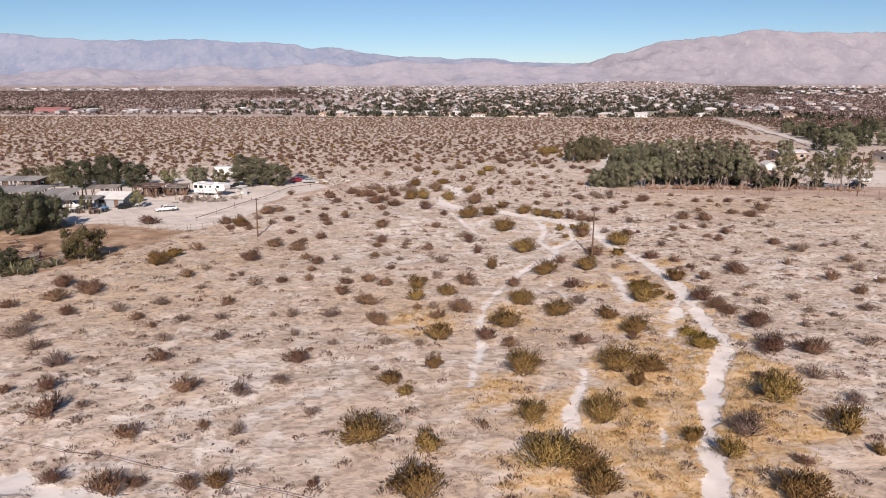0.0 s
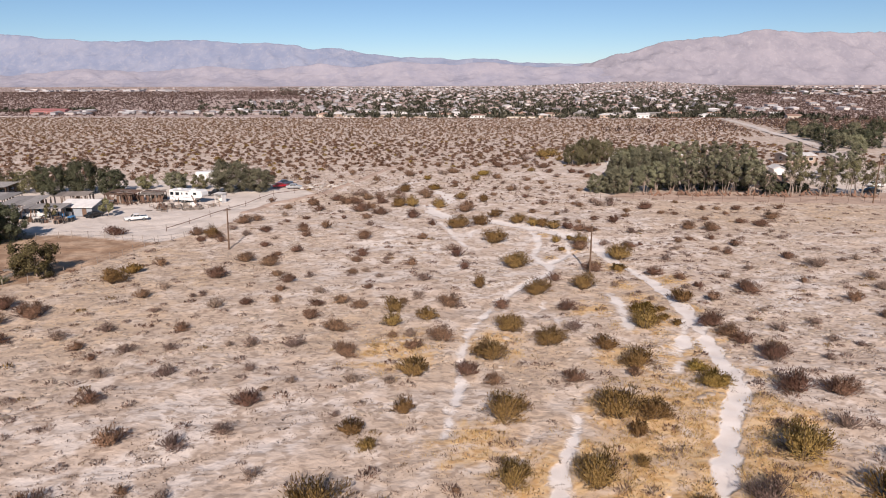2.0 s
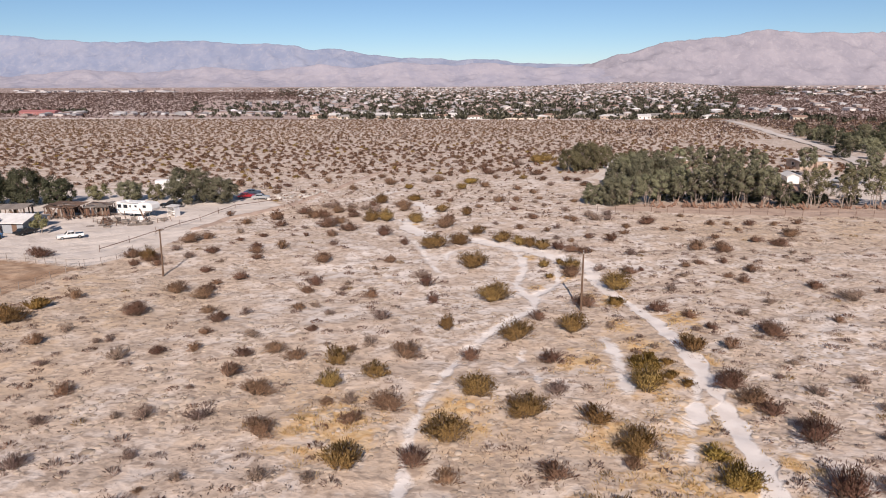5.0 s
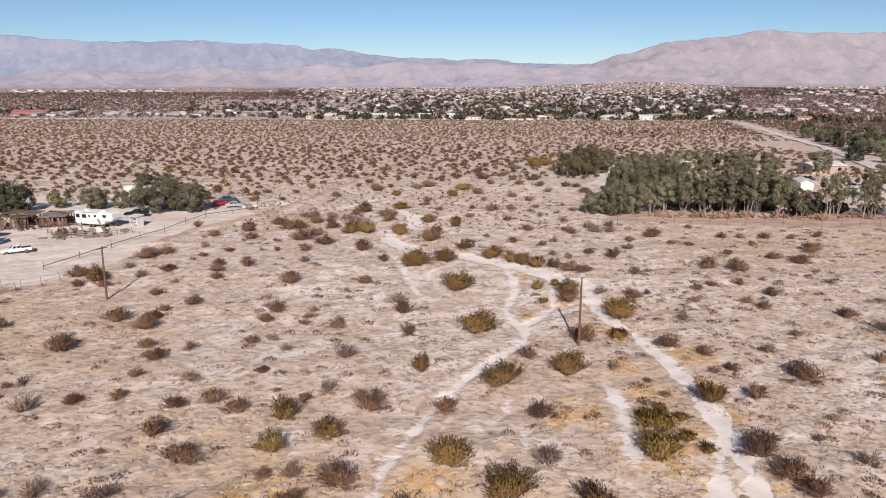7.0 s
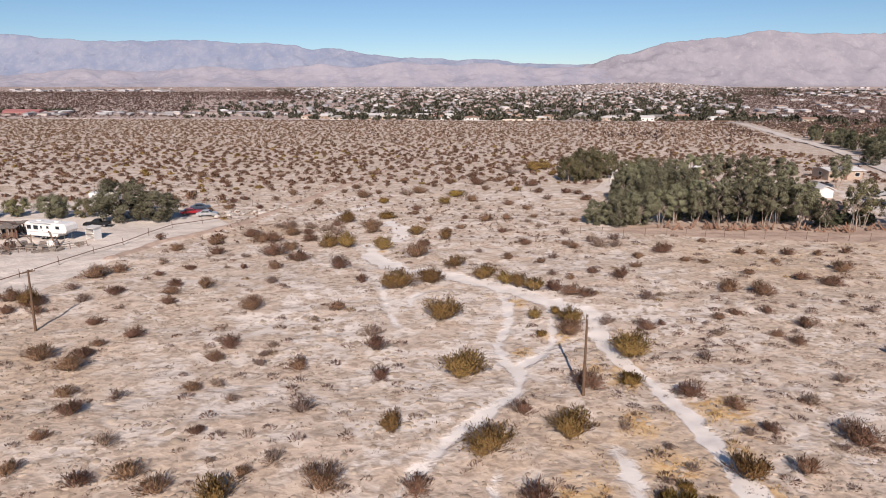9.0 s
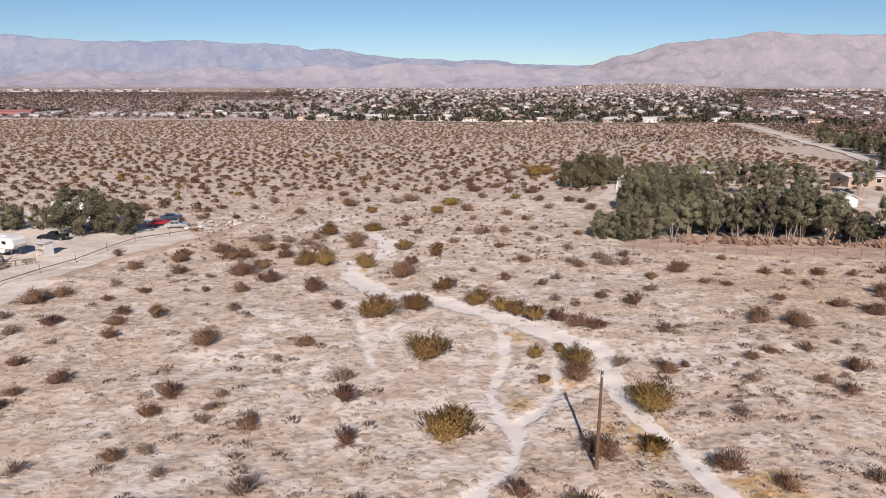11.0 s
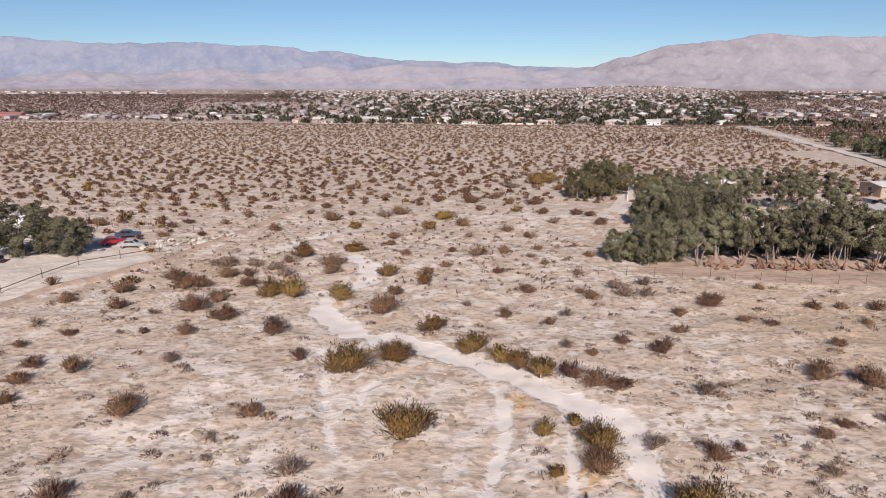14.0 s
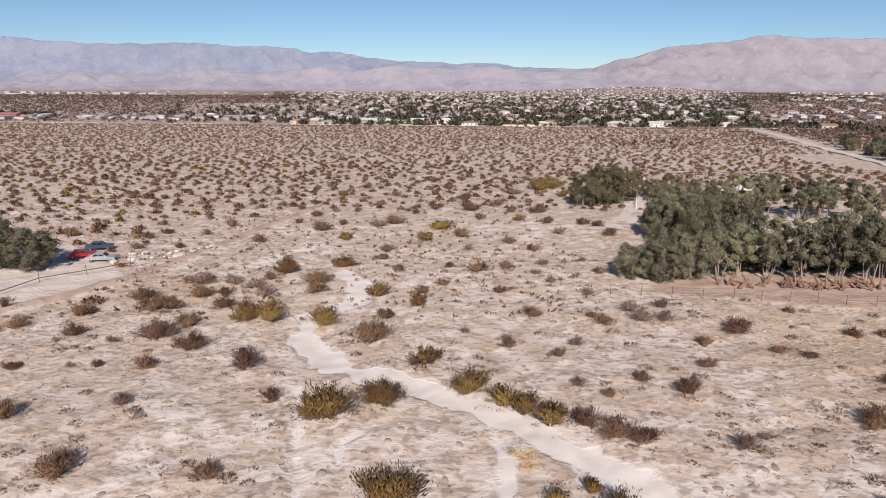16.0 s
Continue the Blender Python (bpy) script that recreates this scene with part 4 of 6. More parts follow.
def open_shed(m, w, d, h, roof, label, boards=True, seed=1, name="shed", walls=False):
    """Posts under a flat, slightly tilted roof, with some boarded sides."""
    rng = random.Random(seed)
    ob = thing(name, m, label, "shed")
    nx = max(2, round(w / 3))
    for i in range(nx + 1):
        for j in (-1, 1):
            part("post", Shape().box((-w / 2 + 0.1 + (w - 0.2) * i / nx, j * (d / 2 - 0.1), h / 2), (0.13, 0.13, h)), BROWN_WOOD, ob)
    n = 5
    for i in range(n):
        x = -w / 2 + w * (i + 0.5) / n
        part("roof_sheet", Shape().box((x, 0, h + 0.1 + rng.uniform(0, 0.05)), (w / n * 1.04, d + 0.8, 0.05), rng.uniform(-1, 1), radians(rng.uniform(2, 4))), roof, ob)
    if walls:
        for side in (-1, 1):
            x = -w / 2
            while x < w / 2 - 0.1:
                wide = rng.uniform(0.16, 0.34)
                tall = h * rng.uniform(0.5, 1.1)
                if rng.random() < (0.8 if side < 0 else 0.95):
                    part("board", Shape().box((x + wide / 2, side * (d / 2 + rng.uniform(-0.04, 0.06)), tall / 2), (wide * 0.94, 0.04, tall), rng.uniform(-8, 8), 0), rng.choice((GREY_WOOD, BROWN_WOOD, LOG, RUST)), ob)
                x += wide
        for k in range(7):
            part("roof_plank", Shape().box((rng.uniform(-0.4, 0.4) * w, rng.uniform(-0.4, 0.4) * d, h + 0.22 + 0.05 * k), (rng.uniform(1.2, 2.6), rng.uniform(0.2, 0.5), 0.04), rng.uniform(-40, 40), rng.uniform(-0.1, 0.1)), rng.choice((GREY_WOOD, BROWN_WOOD, RUST)), ob)
    elif boards:
        x = -w / 2
        while x < w / 2 - 0.2:
            wide = rng.uniform(0.18, 0.4)
            if rng.random() < 0.75:
                part("board", Shape().box((x + wide / 2, d / 2 - 0.03 if rng.random() < 0.5 else -d / 2 + 0.03, h * 0.45), (wide * 0.92, 0.04, h * rng.uniform(0.6, 0.95)), rng.uniform(-3, 3)), rng.choice((GREY_WOOD, BROWN_WOOD)), ob)
            x += wide
    return ob


def drum(x, y, paint, label):
    ob = thing("drum", at(x, y), label, "drum", "drums by the house")
    part("shell", Shape().tube((0, 0, 0), (0, 0, 0.88), 0.29, 0.29, 12), paint, ob)
    for z in (0.3, 0.6, 0.86):
        part("hoop", Shape().tube((0, 0, z - 0.02), (0, 0, z + 0.02), 0.305, 0.305, 12), paint, ob)


def crate(x, y, turn, s, paint, label):
    ob = thing("crate", at(x, y, turn), label, "crate", "crates and boxes in the yard")
    part("body", Shape().box((0, 0, s * 0.35), (s, s * 0.8, s * 0.7), cut=0.03), paint, ob)
    for k in (-0.3, 0.3):
        part("batten", Shape().box((k * s, -s * 0.41, s * 0.35), (0.08, 0.03, s * 0.7)), GREY_WOOD, ob)


def pallet(x, y, turn, n=1, flat=True):
    ob = thing("pallet", at(x, y, turn), "grey weathered wooden pallet lying in the yard", "pallet", "pallets in the yard")
    for k in range(n):
        z = 0.15 * k
        for i in range(6):
            part("board", Shape().box((-0.55 + 0.22 * i, 0, z + 0.125), (0.14, 1.0, 0.025)), GREY_WOOD, ob)
        for j in (-0.45, 0, 0.45):
            part("bearer", Shape().box((0, j, z + 0.055), (1.2, 0.09, 0.11)), GREY_WOOD, ob)


GREY_WALL = surface("grey_siding", (0.40, 0.42, 0.45), (0.34, 0.36, 0.38), grain=1.2, bump=0.1)

# ---- pole line ----
utility_pole(-32.9, 113.9, 7.0, (0.22, 0.1), 0.9, "brown wooden utility pole with a short crossarm in sand")
utility_pole(23.9, 98.4, 7.4, (-0.04, 0.05), 1.35, "bare brown wooden utility pole beside the footpath")
utility_pole(81.0, 84.0, 7.4, (0.0, 0.0), 1.35, "brown wooden utility pole with a crossarm on open ground")
# ---- low fence by the sandy track ----
fence("rail_fence", [(-46, 48.0), (-34.2, 44.8), (-25.3, 42.7), (-14.4, 38.9), (-3, 35.2)], 3.6, 1.0, "low fence of thin steel posts under a dark pipe rail", STEEL, 0.028, (0.97,), 0.024, 0.03, 3, RUST)

# ---- homestead yard ----
travel_trailer(at(-55.0, 155.4, -16.5) @ Matrix.Scale(0.94, 4), "long white travel trailer with dark windows parked on gravel")
pickup(at(-58.5, 136.2, 212) @ Matrix.Scale(0.78, 4), WHITE, "white crew cab pickup truck parked on grey gravel")
house(at(-72.2, 143.6, -4), 6.6, 6.8, 2.0, 0.9, GREY_WALL, PALE_ROOF, "grey house with a white low gabled roof beside the gravel yard")
open_shed(at(-77.4, 138.2, 4), 8.4, 3.6, 2.3, GREY_ROOF, "dark shaded carport with a grey flat roof before the house", boards=False, seed=2, name="carport")
open_shed(at(-85.8, 145.0, 6), 7, 8, 2.6, GREY_ROOF, "grey flat roofed shed beside the house", seed=3)
open_shed(at(-82.8, 134.6, 10), 4.6, 4.6, 2.2, PALE_ROOF, "low shed with a pale sheet roof beside the carport", boards=False, seed=13)
open_shed(at(-98, 149, 4), 14, 7, 2.6, GREY_ROOF, "long grey flat roofed shed behind the carport", seed=15)
open_shed(at(-112, 164, 4), 22, 6, 2.8, GREY_ROOF, "long grey roofed open shed at the back of the yard", seed=4)
open_shed(at(-70.0, 155.8, -8), 6.8, 4.6, 2.1, BROWN_WOOD, "ramshackle brown wooden shack with rough plank walls", seed=5, name="shack", walls=True)
open_shed(at(-63.9, 157.2, 8), 4.8, 4.2, 1.9, GREY_WOOD, "sagging brown lean-to of rough boards beside the shack", seed=16, name="shack", walls=True)
open_shed(at(-80, 153.4, 8), 7, 4, 2.2, GREY_WOOD, "weathered wooden lean-to shed behind the house", seed=6)


def lumber_pile(x, y, turn, n, seed, label):
    """Rough planks, some flat and some leaning up."""
    rng = random.Random(seed)
    ob = thing("lumber_pile", at(x, y, turn), label, "lumber", "heaps of old lumber")
    for i in range(n):
        length = rng.uniform(1.6, 3.6)
        lean = i % 3 == 0 and y > 110
        tilt = radians(rng.uniform(40, 75)) if lean else radians(rng.uniform(-4, 4))
        z = length * 0.5 * math.sin(tilt) if lean else 0.06 + 0.05 * i
        part("plank", Shape().box((rng.uniform(-0.8, 0.8), rng.uniform(-0.6, 0.6), z), (rng.uniform(0.14, 0.3), length, 0.045), rng.uniform(-60, 60), tilt), rng.choice((GREY_WOOD, BROWN_WOOD, RUST, LOG)), ob)


for k, (x, y) in enumerate(((-70.8, 152.8), (-68.0, 152.6), (-66.0, 154.0), (-63.4, 154.6), (-61.6, 156.4), (-72.6, 154.6), (-84.0, 131.4), (-80.4, 134.8), (-87.0, 133.0), (-78.6, 135.2), (-59.4, 150.4), (-55.6, 149.2), (-51.8, 150.0), (-66.0, 101.6), (-63.6, 99.6), (-61.4, 97.6), (-67.4, 98.6), (-64.6, 97.0), (-69.4, 101.4), (-60.0, 95.6), (-70.8, 105.4), (-67.0, 105.0), (-72.6, 108.6))):
    lumber_pile(x, y, 37 * k, 9, 60 + k, "heap of rough old planks and scrap in the yard")
booth = thing("booth", at(-47.6, 154.6, -20), "small white wooden booth with an open doorway", "booth")
for x in (-0.9, 0.9):
    part("side_panel", Shape().box((x, 0, 1.05), (0.06, 1.5, 2.1)), WHITE, booth)
part("back_panel", Shape().box((0, 0.75, 1.05), (1.86, 0.06, 2.1)), WHITE, booth)
part("roof", Shape().box((0, 0, 2.16), (2.2, 1.9, 0.1), 0, 0.06), PALE_ROOF, booth)
part("counter", Shape().box((0, -0.6, 0.95), (1.74, 0.4, 0.06)), GREY_WOOD, booth)
pickup(at(-52.2, 164.6, 188) @ Matrix.Scale(0.82, 4), BLACK, "black pickup truck parked behind the white trailer")
car(at(-68.6, 139.6, 70) @ Matrix.Scale(0.85, 4), BLACK, "black car parked beside the white house")
pickup(at(-79.2, 137.6, 12), WHITE, "white pickup truck parked under the carport")
car(at(-39.2, 176.2, 25) @ Matrix.Scale(0.9, 4), RED, "bright red car parked beside dense trees")
car(at(-39.0, 181.0, 20) @ Matrix.Scale(0.9, 4), BLUE, "blue grey car parked behind the red car")
car(at(-35.2, 174.2, 8) @ Matrix.Scale(0.9, 4), SILVER, "pale silver sedan parked on bare dirt")
van = thing("box_trailer", at(-61.5, 186.5, 10), "white box trailer standing behind the trees", "trailer")
part("body", Shape().box((0, 0, 1.75), (6.0, 2.4, 2.3), cut=0.08), WHITE, van)
part("chassis", Shape().box((0, 0, 0.55), (5.6, 1.6, 0.12)), BLACK, van)
for x in (-0.6, 0.4):
    for y in (-1.0, 1.0):
        wheel(van, x, y, 0.36, 0.22)
fence("yard_fence", [(-48.7, 127.0), (-42.6, 145.0), (-37.7, 163.0), (-29.5, 171.0)], 5.5, 1.3, "yard fence of dark posts and a single pipe rail", RUST, 0.05, (0.45,), 0.06, 0.05, 4, RUST)
fence("paddock_fence", [(-78, 124.5), (-67, 119.7), (-63.6, 122.2), (-57.8, 122.1), (-49.4, 118.6), (-46.6, 118.4), (-40.3, 125.6)], 2.4, 1.25, "wire fence with thin weathered posts around the brown paddock", GREY_WOOD, 0.05, (0.4, 0.9), 0.012, 0.08, 5)
fence("paddock_fence", [(-66, 84.0), (-62.0, 87.8), (-59.3, 91), (-55, 95.3), (-50.2, 104.8), (-46.8, 117.6)], 2.6, 1.1, "low wire fence with rough posts along the paddock edge", GREY_WOOD, 0.05, (0.5, 0.9), 0.012, 0.08, 6)
fence("back_fence", [(-64, 192), (-50.5, 189.1), (-29, 184.2)], 2.6, 1.5, "wire fence with weathered posts behind the parked cars", GREY_WOOD, 0.06, (0.4, 0.9), 0.012, 0.06, 7)
for k, (x, y, paint, words) in enumerate(((-77.2, 140.2, BRIGHT_BLUE, "bright blue"), (-76.4, 139.6, WHITE, "white"), (-75.2, 140.4, CREAM, "cream"), (-73.6, 139.8, WHITE, "white"), (-74.4, 138.8, BRIGHT_BLUE, "bright blue"), (-79.4, 138.9, CREAM, "cream"))):
    drum(x, y, paint, words + " plastic drum standing by the house")
yard_rng = random.Random(9)
for k in range(16):
    crate(-60 + yard_rng.uniform(0, 11), 147 + yard_rng.uniform(0, 5), yard_rng.uniform(0, 90), yard_rng.uniform(0.5, 1.3),
          yard_rng.choice((GREY_WOOD, BROWN_WOOD, RUST, WHITE, BLACK)), "old wooden box among yard clutter by the trailer")
for k in range(40):
    crate(-86 + yard_rng.uniform(0, 15), 133.6 + yard_rng.uniform(0, 3.4), yard_rng.uniform(0, 90), yard_rng.uniform(0.5, 1.3),
          yard_rng.choice((WHITE, WHITE, CREAM, BROWN_WOOD, BRIGHT_BLUE, BLACK, BLACK, RUST)), "stored box among clutter beside the house")
for k in range(10):
    pallet(-61 + yard_rng.uniform(0, 13), 145.5 + yard_rng.uniform(0, 6), yard_rng.uniform(0, 90), yard_rng.choice((1, 2, 3)))
for k in range(22):
    pallet(-67 + yard_rng.uniform(0, 8), 93 + yard_rng.uniform(0, 9), yard_rng.uniform(0, 90), yard_rng.choice((1, 2, 4)))
for k in range(46):
    x = -33 + yard_rng.uniform(0, 12)
    y = 172.5 + (x + 33) * 0.55 + yard_rng.uniform(0, 5)
    whole("stone", Shape().lump((0, 0, 0.12), yard_rng.uniform(0.25, 0.7), yard_rng, 0.6), STONE, at(x, y), "pale broken rubble stone on bare dirt", "stone", "rubble stones beside the track")
fence("wood_screen", [(-62, 150.5), (-57, 146.8), (-50.5, 147.2), (-46.5, 150.5)], 1.4, 0.9, "low rough wooden fence around yard clutter", BROWN_WOOD, 0.07, (0.5, 0.9), 0.05, 0.1, 8, GREY_WOOD)

# trees of the homestead
G1 = "trees of the homestead"
for style, v, x, y, s, words, stretch in (
        ("pale", 0, -99.5, 168.5, 1.1, "grey green tamarisk tree behind the sheds", 1.0),
        ("pale", 1, -107.5, 171, 0.9, "low grey green tree at the back of the yard", 1.3),
        ("dark", 0, -91.4, 164.5, 0.90, "tall dark green tree behind the white house", 0.98),
        ("dark", 1, -85.4, 166.5, 0.98, "tall broad dark green tree behind the house", 1.0),
        ("dark", 2, -78.8, 168, 0.76, "wide dark green tree behind the wooden shack", 1.15),
        ("dark", 2, -64.6, 93.0, 0.42, "low dark green bush beside stacked boards", 1.1),
        ("pale", 0, -72.8, 174, 0.7, "low pale green tree behind the wooden shack", 1.2),
        ("dense", 2, -64.5, 172.5, 0.68, "rounded grey green tree behind the trailer", 1.2),
        ("pale", 1, -59.0, 173.5, 0.72, "pale green bushy tree beside parked cars", 1.1),
        ("dense", 0, -49.8, 169.8, 1.12, "large dense green tree beside the gravel yard", 1.22),
        ("dense", 1, -43.0, 169.8, 0.80, "low wide green tree beside the red car", 1.38),
        ("dark", 2, -75.4, 115.4, 0.95, "large dark green tree overhanging the paddock", 1.0),
        ("dark", 0, -73.4, 119.4, 0.80, "dark green tree at the edge of the paddock", 0.95),
        ("dark", 1, -83.5, 118, 1.05, "large dark green tree beside the sheds", 1.0),
        ("willow", 0, -55.6, 98.4, 1.0, "drooping olive green tree in the brown paddock", 1.0),
        ("yard", 0, -66.2, 140.4, 1.0, "small green yard tree casting shade on gravel", 1.0),
        ("yard", 1, -75.4, 136.2, 0.9, "small yellow green tree beside the house", 0.8)):
    tree(style, v, x, y, s, words, v * 1.3 + x, stretch, group=G1)


def agave(x, y, s):
    rng = random.Random(int(x * 10 + y * 7))
    ob = thing("agave", at(x, y), "spiky grey green agave plant along the fence", "plant", "agave plants along the paddock fence")
    for i in range(26):
        a, e = i * 2.4, rng.uniform(0.25, 1.3)
        d = Vector((math.cos(a) * math.cos(e), math.sin(a) * math.cos(e), math.sin(e)))
        side = d.cross(Vector((0, 0, 1))).normalized()
        b, c, t = d * 0.1 * s, d * s * 0.6 + Vector((0, 0, 0.05)), d * s * rng.uniform(1.0, 1.25)
        up = side.cross(d) * 0.05 * s
        w = 0.09 * s
        leaf = Shape().add([b - side * w * 0.6, b + side * w * 0.6, c + side * w + up, c - side * w + up, c - up * 0.6, t, b - up], [(0, 1, 2, 3), (3, 2, 5), (0, 4, 6), (0, 3, 4), (1, 4, 2), (1, 6, 4), (3, 5, 4), (2, 4, 5)])
        part("leaf", leaf, TREE_PALE if i % 3 else TREE_LEAF, ob)


for x, y, s in ((-63.6, 88.8, 1.5), (-62.2, 90.6, 1.7), (-60.6, 92.0, 1.4), (-64.8, 91.4, 1.8), (-62.8, 93.4, 1.5), (-66.4, 89.6, 1.7), (-59.0, 93.4, 1.2), (-58.2, 94.8, 1.3), (-61.4, 94.0, 1.6), (-60.2, 90.4, 1.4), (-64.0, 86.6, 1.6), (-65.6, 87.6, 1.5)):
    agave(x, y, s)

# ---- tree belt and houses behind it ----
G2 = "trees of the shelter belt"
belt = random.Random(4)
for k, (x, y, h, wide) in enumerate(((40.8, 166.4, 5.0, 1.1), (44.4, 165.2, 6.2, 1.05), (48.6, 166.2, 6.9, 1.0), (46.6, 171.0, 6.6, 1.05), (56.4, 197.0, 8.4, 1.05), (62.0, 199.0, 8.6, 1.0), (56.8, 183.0, 9.8, 0.85), (61.6, 181.0, 9.4, 0.85), (52.0, 190.0, 7.4, 0.95))):
    tree("dense", k % 4, x, y, h / 7.6, "dense grey green tamarisk tree with foliage to the ground", k * 1.1, wide, group=G2)
for k, (x, y, h, wide) in enumerate(((52.4, 165.4, 7.6, 1.25), (55.2, 166.4, 8.4, 1.15), (58.4, 164.8, 7.2, 0.9), (62.2, 164.2, 9.0, 1.1), (60.2, 168.6, 9.2, 1.1), (65.0, 168.0, 9.4, 1.05), (66.2, 164.0, 9.6, 1.1), (69.2, 167.0, 9.8, 1.05), (70.8, 163.2, 10.2, 1.05),
                                     (74.0, 166.0, 9.8, 1.05), (75.6, 162.4, 9.6, 1.08), (78.4, 165.0, 9.0, 1.0), (79.8, 161.0, 6.6, 1.1))):
    tree("row", k % 5, x, y, h / 9.3, "grey green belt tree with several pale bare trunks", k * 0.9, wide, group=G2)
# low dark bushes added behind the trunks to deepen the shade there
for k, (x, y, h) in enumerate(((56.0, 169.6, 2.2), (60.4, 170.6, 2.4), (64.6, 171.0, 2.2), (68.8, 170.4, 2.6), (73.0, 170.0, 2.4), (77.2, 169.0, 2.4), (82.2, 164.6, 3.0), (86.6, 166.8, 2.2), (90.6, 166.4, 2.4), (97.0, 165.6, 2.0))):
    tree("dark", k % 3, x, y, h / 8.0, "low dark green brush added to deepen the shade of the belt", k * 1.4, 1.7, category="bush", group="brush under the tree belt", name="brush")
for k, (x, y, h, wide) in enumerate(((68.6, 207.0, 7.6, 1.05), (73.6, 209.0, 8.6, 1.1), (78.4, 208.0, 8.8, 1.05), (84.0, 206.0, 8.6, 1.1), (89.4, 207.0, 8.4, 1.1), (94.6, 205.0, 8.0, 1.05), (91.0, 196.0, 7.4, 1.0), (110.6, 209.0, 8.4, 1.05), (108.4, 183.0, 7.6, 1.0), (117.0, 190.0, 7.4, 1.0))):
    tree("row", k % 5, x, y, h / 8.5, "bushy grey green tree standing behind the belt", k * 1.3, wide * 1.15, group=G2)
for k, (x, y, h, wide) in enumerate(((85.4, 161.2, 9.6, 1.0), (88.2, 163.4, 9.8, 0.95), (91.6, 160.6, 8.6, 1.0), (95.2, 162.6, 9.0, 1.0), (98.2, 159.8, 9.4, 0.95), (101.4, 161.0, 10.0, 1.1), (104.8, 159.6, 8.6, 1.0), (93.4, 158.6, 5.6, 0.8))):
    tree("thin", k % 4, x, y, h / 8.6, "open pale green belt tree with bare leaning trunks", k * 1.7, wide, group=G2)
for k, (x, y, h) in enumerate(((63.6, 231.0, 4.6), (68.6, 233.0, 4.8))):
    tree("pale", k % 2, x, y, h / 5.0, "low pale green tree behind the white fence", k * 1.9, 1.0, group=G2)
for k, (x, y, s) in enumerate(((45.6, 221.5, 1.35), (50.6, 223.0, 1.5), (55.2, 226.0, 1.55), (51.5, 230.0, 1.5))):
    tree("pale", k % 2, x, y, s, "pale green desert tree beside a sandy lane", k * 2.1, 0.95, group="trees beside the lane")
for k in range(130):
    x = 51 + 54 * belt.random()
    s = Shape()
    n = belt.choice((1, 1, 2))
    for i in range(n):
        a = belt.uniform(0, 3.14)
        r, length = belt.uniform(0.08, 0.2), belt.uniform(0.5, 1.3)
        d = Vector((math.cos(a), math.sin(a) * 0.6, belt.uniform(-0.05, 1.4))) * length
        s.tube((0.2 * i, 0.1, r * 0.8), Vector((0.2 * i, 0.1, r * 0.8)) + d, r, r * 0.8, 7)
    whole("log", s, LOG, at(x, 162.2 - (x - 50) * 0.05 + belt.gauss(0, 0.5)), "reddish brown cut log lying under the tree belt", "log", "cut logs under the tree belt")
fence("field_fence", [(36, 159.0), (50.8, 157.6), (63.4, 155.6), (80, 153.4), (108, 152.0), (150, 151.5)], 3.4, 1.3, "wire fence with thin brown posts before the tree belt", BROWN_WOOD, 0.045, (0.45, 0.92), 0.012, 0.05, 9)
fence("lane_fence", [(55.8, 217), (60.5, 233), (71.4, 263)], 3.0, 1.5, "white painted post fence along a sandy lane", WHITE, 0.09, (0.5, 0.9), 0.04, 0.02, 10, WHITE)
fence("pasture_fence", [(80, 270), (110, 276), (145, 279), (165, 276)], 3.2, 1.5, "dark wooden rail fence around a bare pasture", BROWN_WOOD, 0.09, (0.5, 0.9), 0.06, 0.02, 12, BROWN_WOOD)
house(at(99.4, 196, 82), 4.4, 3.0, 2.0, 0.7, WHITE, PALE_ROOF, "white gabled house standing behind the tree belt", openings=False)
house(at(85.8, 172, 6), 5.6, 5, 2.2, 1.0, TAN, TILE_ROOF, "small tan hut with a brown roof behind the trees")
house(at(82, 234, 4), 8, 5, 1.9, 0.5, TAN, PALE_ROOF, "low white house with a pale roof beyond the belt")
utility_pole(98.9, 151.6, 10.5, (0.05, 0.0), 1.35, "tall brown wooden utility pole beside the tree belt")
house(at(121, 227, 6), 10, 7, 2.6, 0.5, TAN, PALE_ROOF, "tan house with a low pale roof beyond the tree belt")
house(at(152, 216, 10), 11, 8, 2.6, 1.1, CREAM, PALE_ROOF, "cream house with a pale roof beside bare ground")
open_shed(at(84, 186, 8), 7, 5, 2.4, BROWN_WOOD, "brown wooden shed in shade behind the trees", seed=14)
car(at(112.6, 196, 30), SILVER, "silver car parked behind the tree belt")
car(at(106.4, 164.5, 170), BLACK, "dark car parked behind the tree belt")
car(at(114, 174, 15), WHITE, "white car parked on pale gravel")
pickup(at(78, 192, 100), WHITE, "white pickup truck parked beside the wooden shed")
for k, (x, y, s) in enumerate(((198, 376, 0.95), (207, 392, 1.0), (216, 410, 1.0), (190, 350, 0.9), (204, 366, 1.0), (214, 380, 1.0), (170, 284, 1.0), (174, 292, 1.1), (178, 301, 1.15), (171, 275, 1.0), (181, 316, 1.2), (185, 330, 1.1), (190, 345, 1.0), (184, 290, 1.2), (192, 308, 1.1), (200, 325, 1.0), (180, 278, 1.1), (192, 282, 1.0), (205, 300, 1.0), (243, 372, 1.2), (252, 380, 1.1), (238, 384, 1.0), (150, 258, 0.8), (158, 252, 0.8))):
    tree("dark_grove" if k % 3 == 1 else "grove", k % 3, x, y, s * 0.86, "dark green tree in a grove beside the dirt road", k * 0.8, 1.1, group="trees of the road side grove")

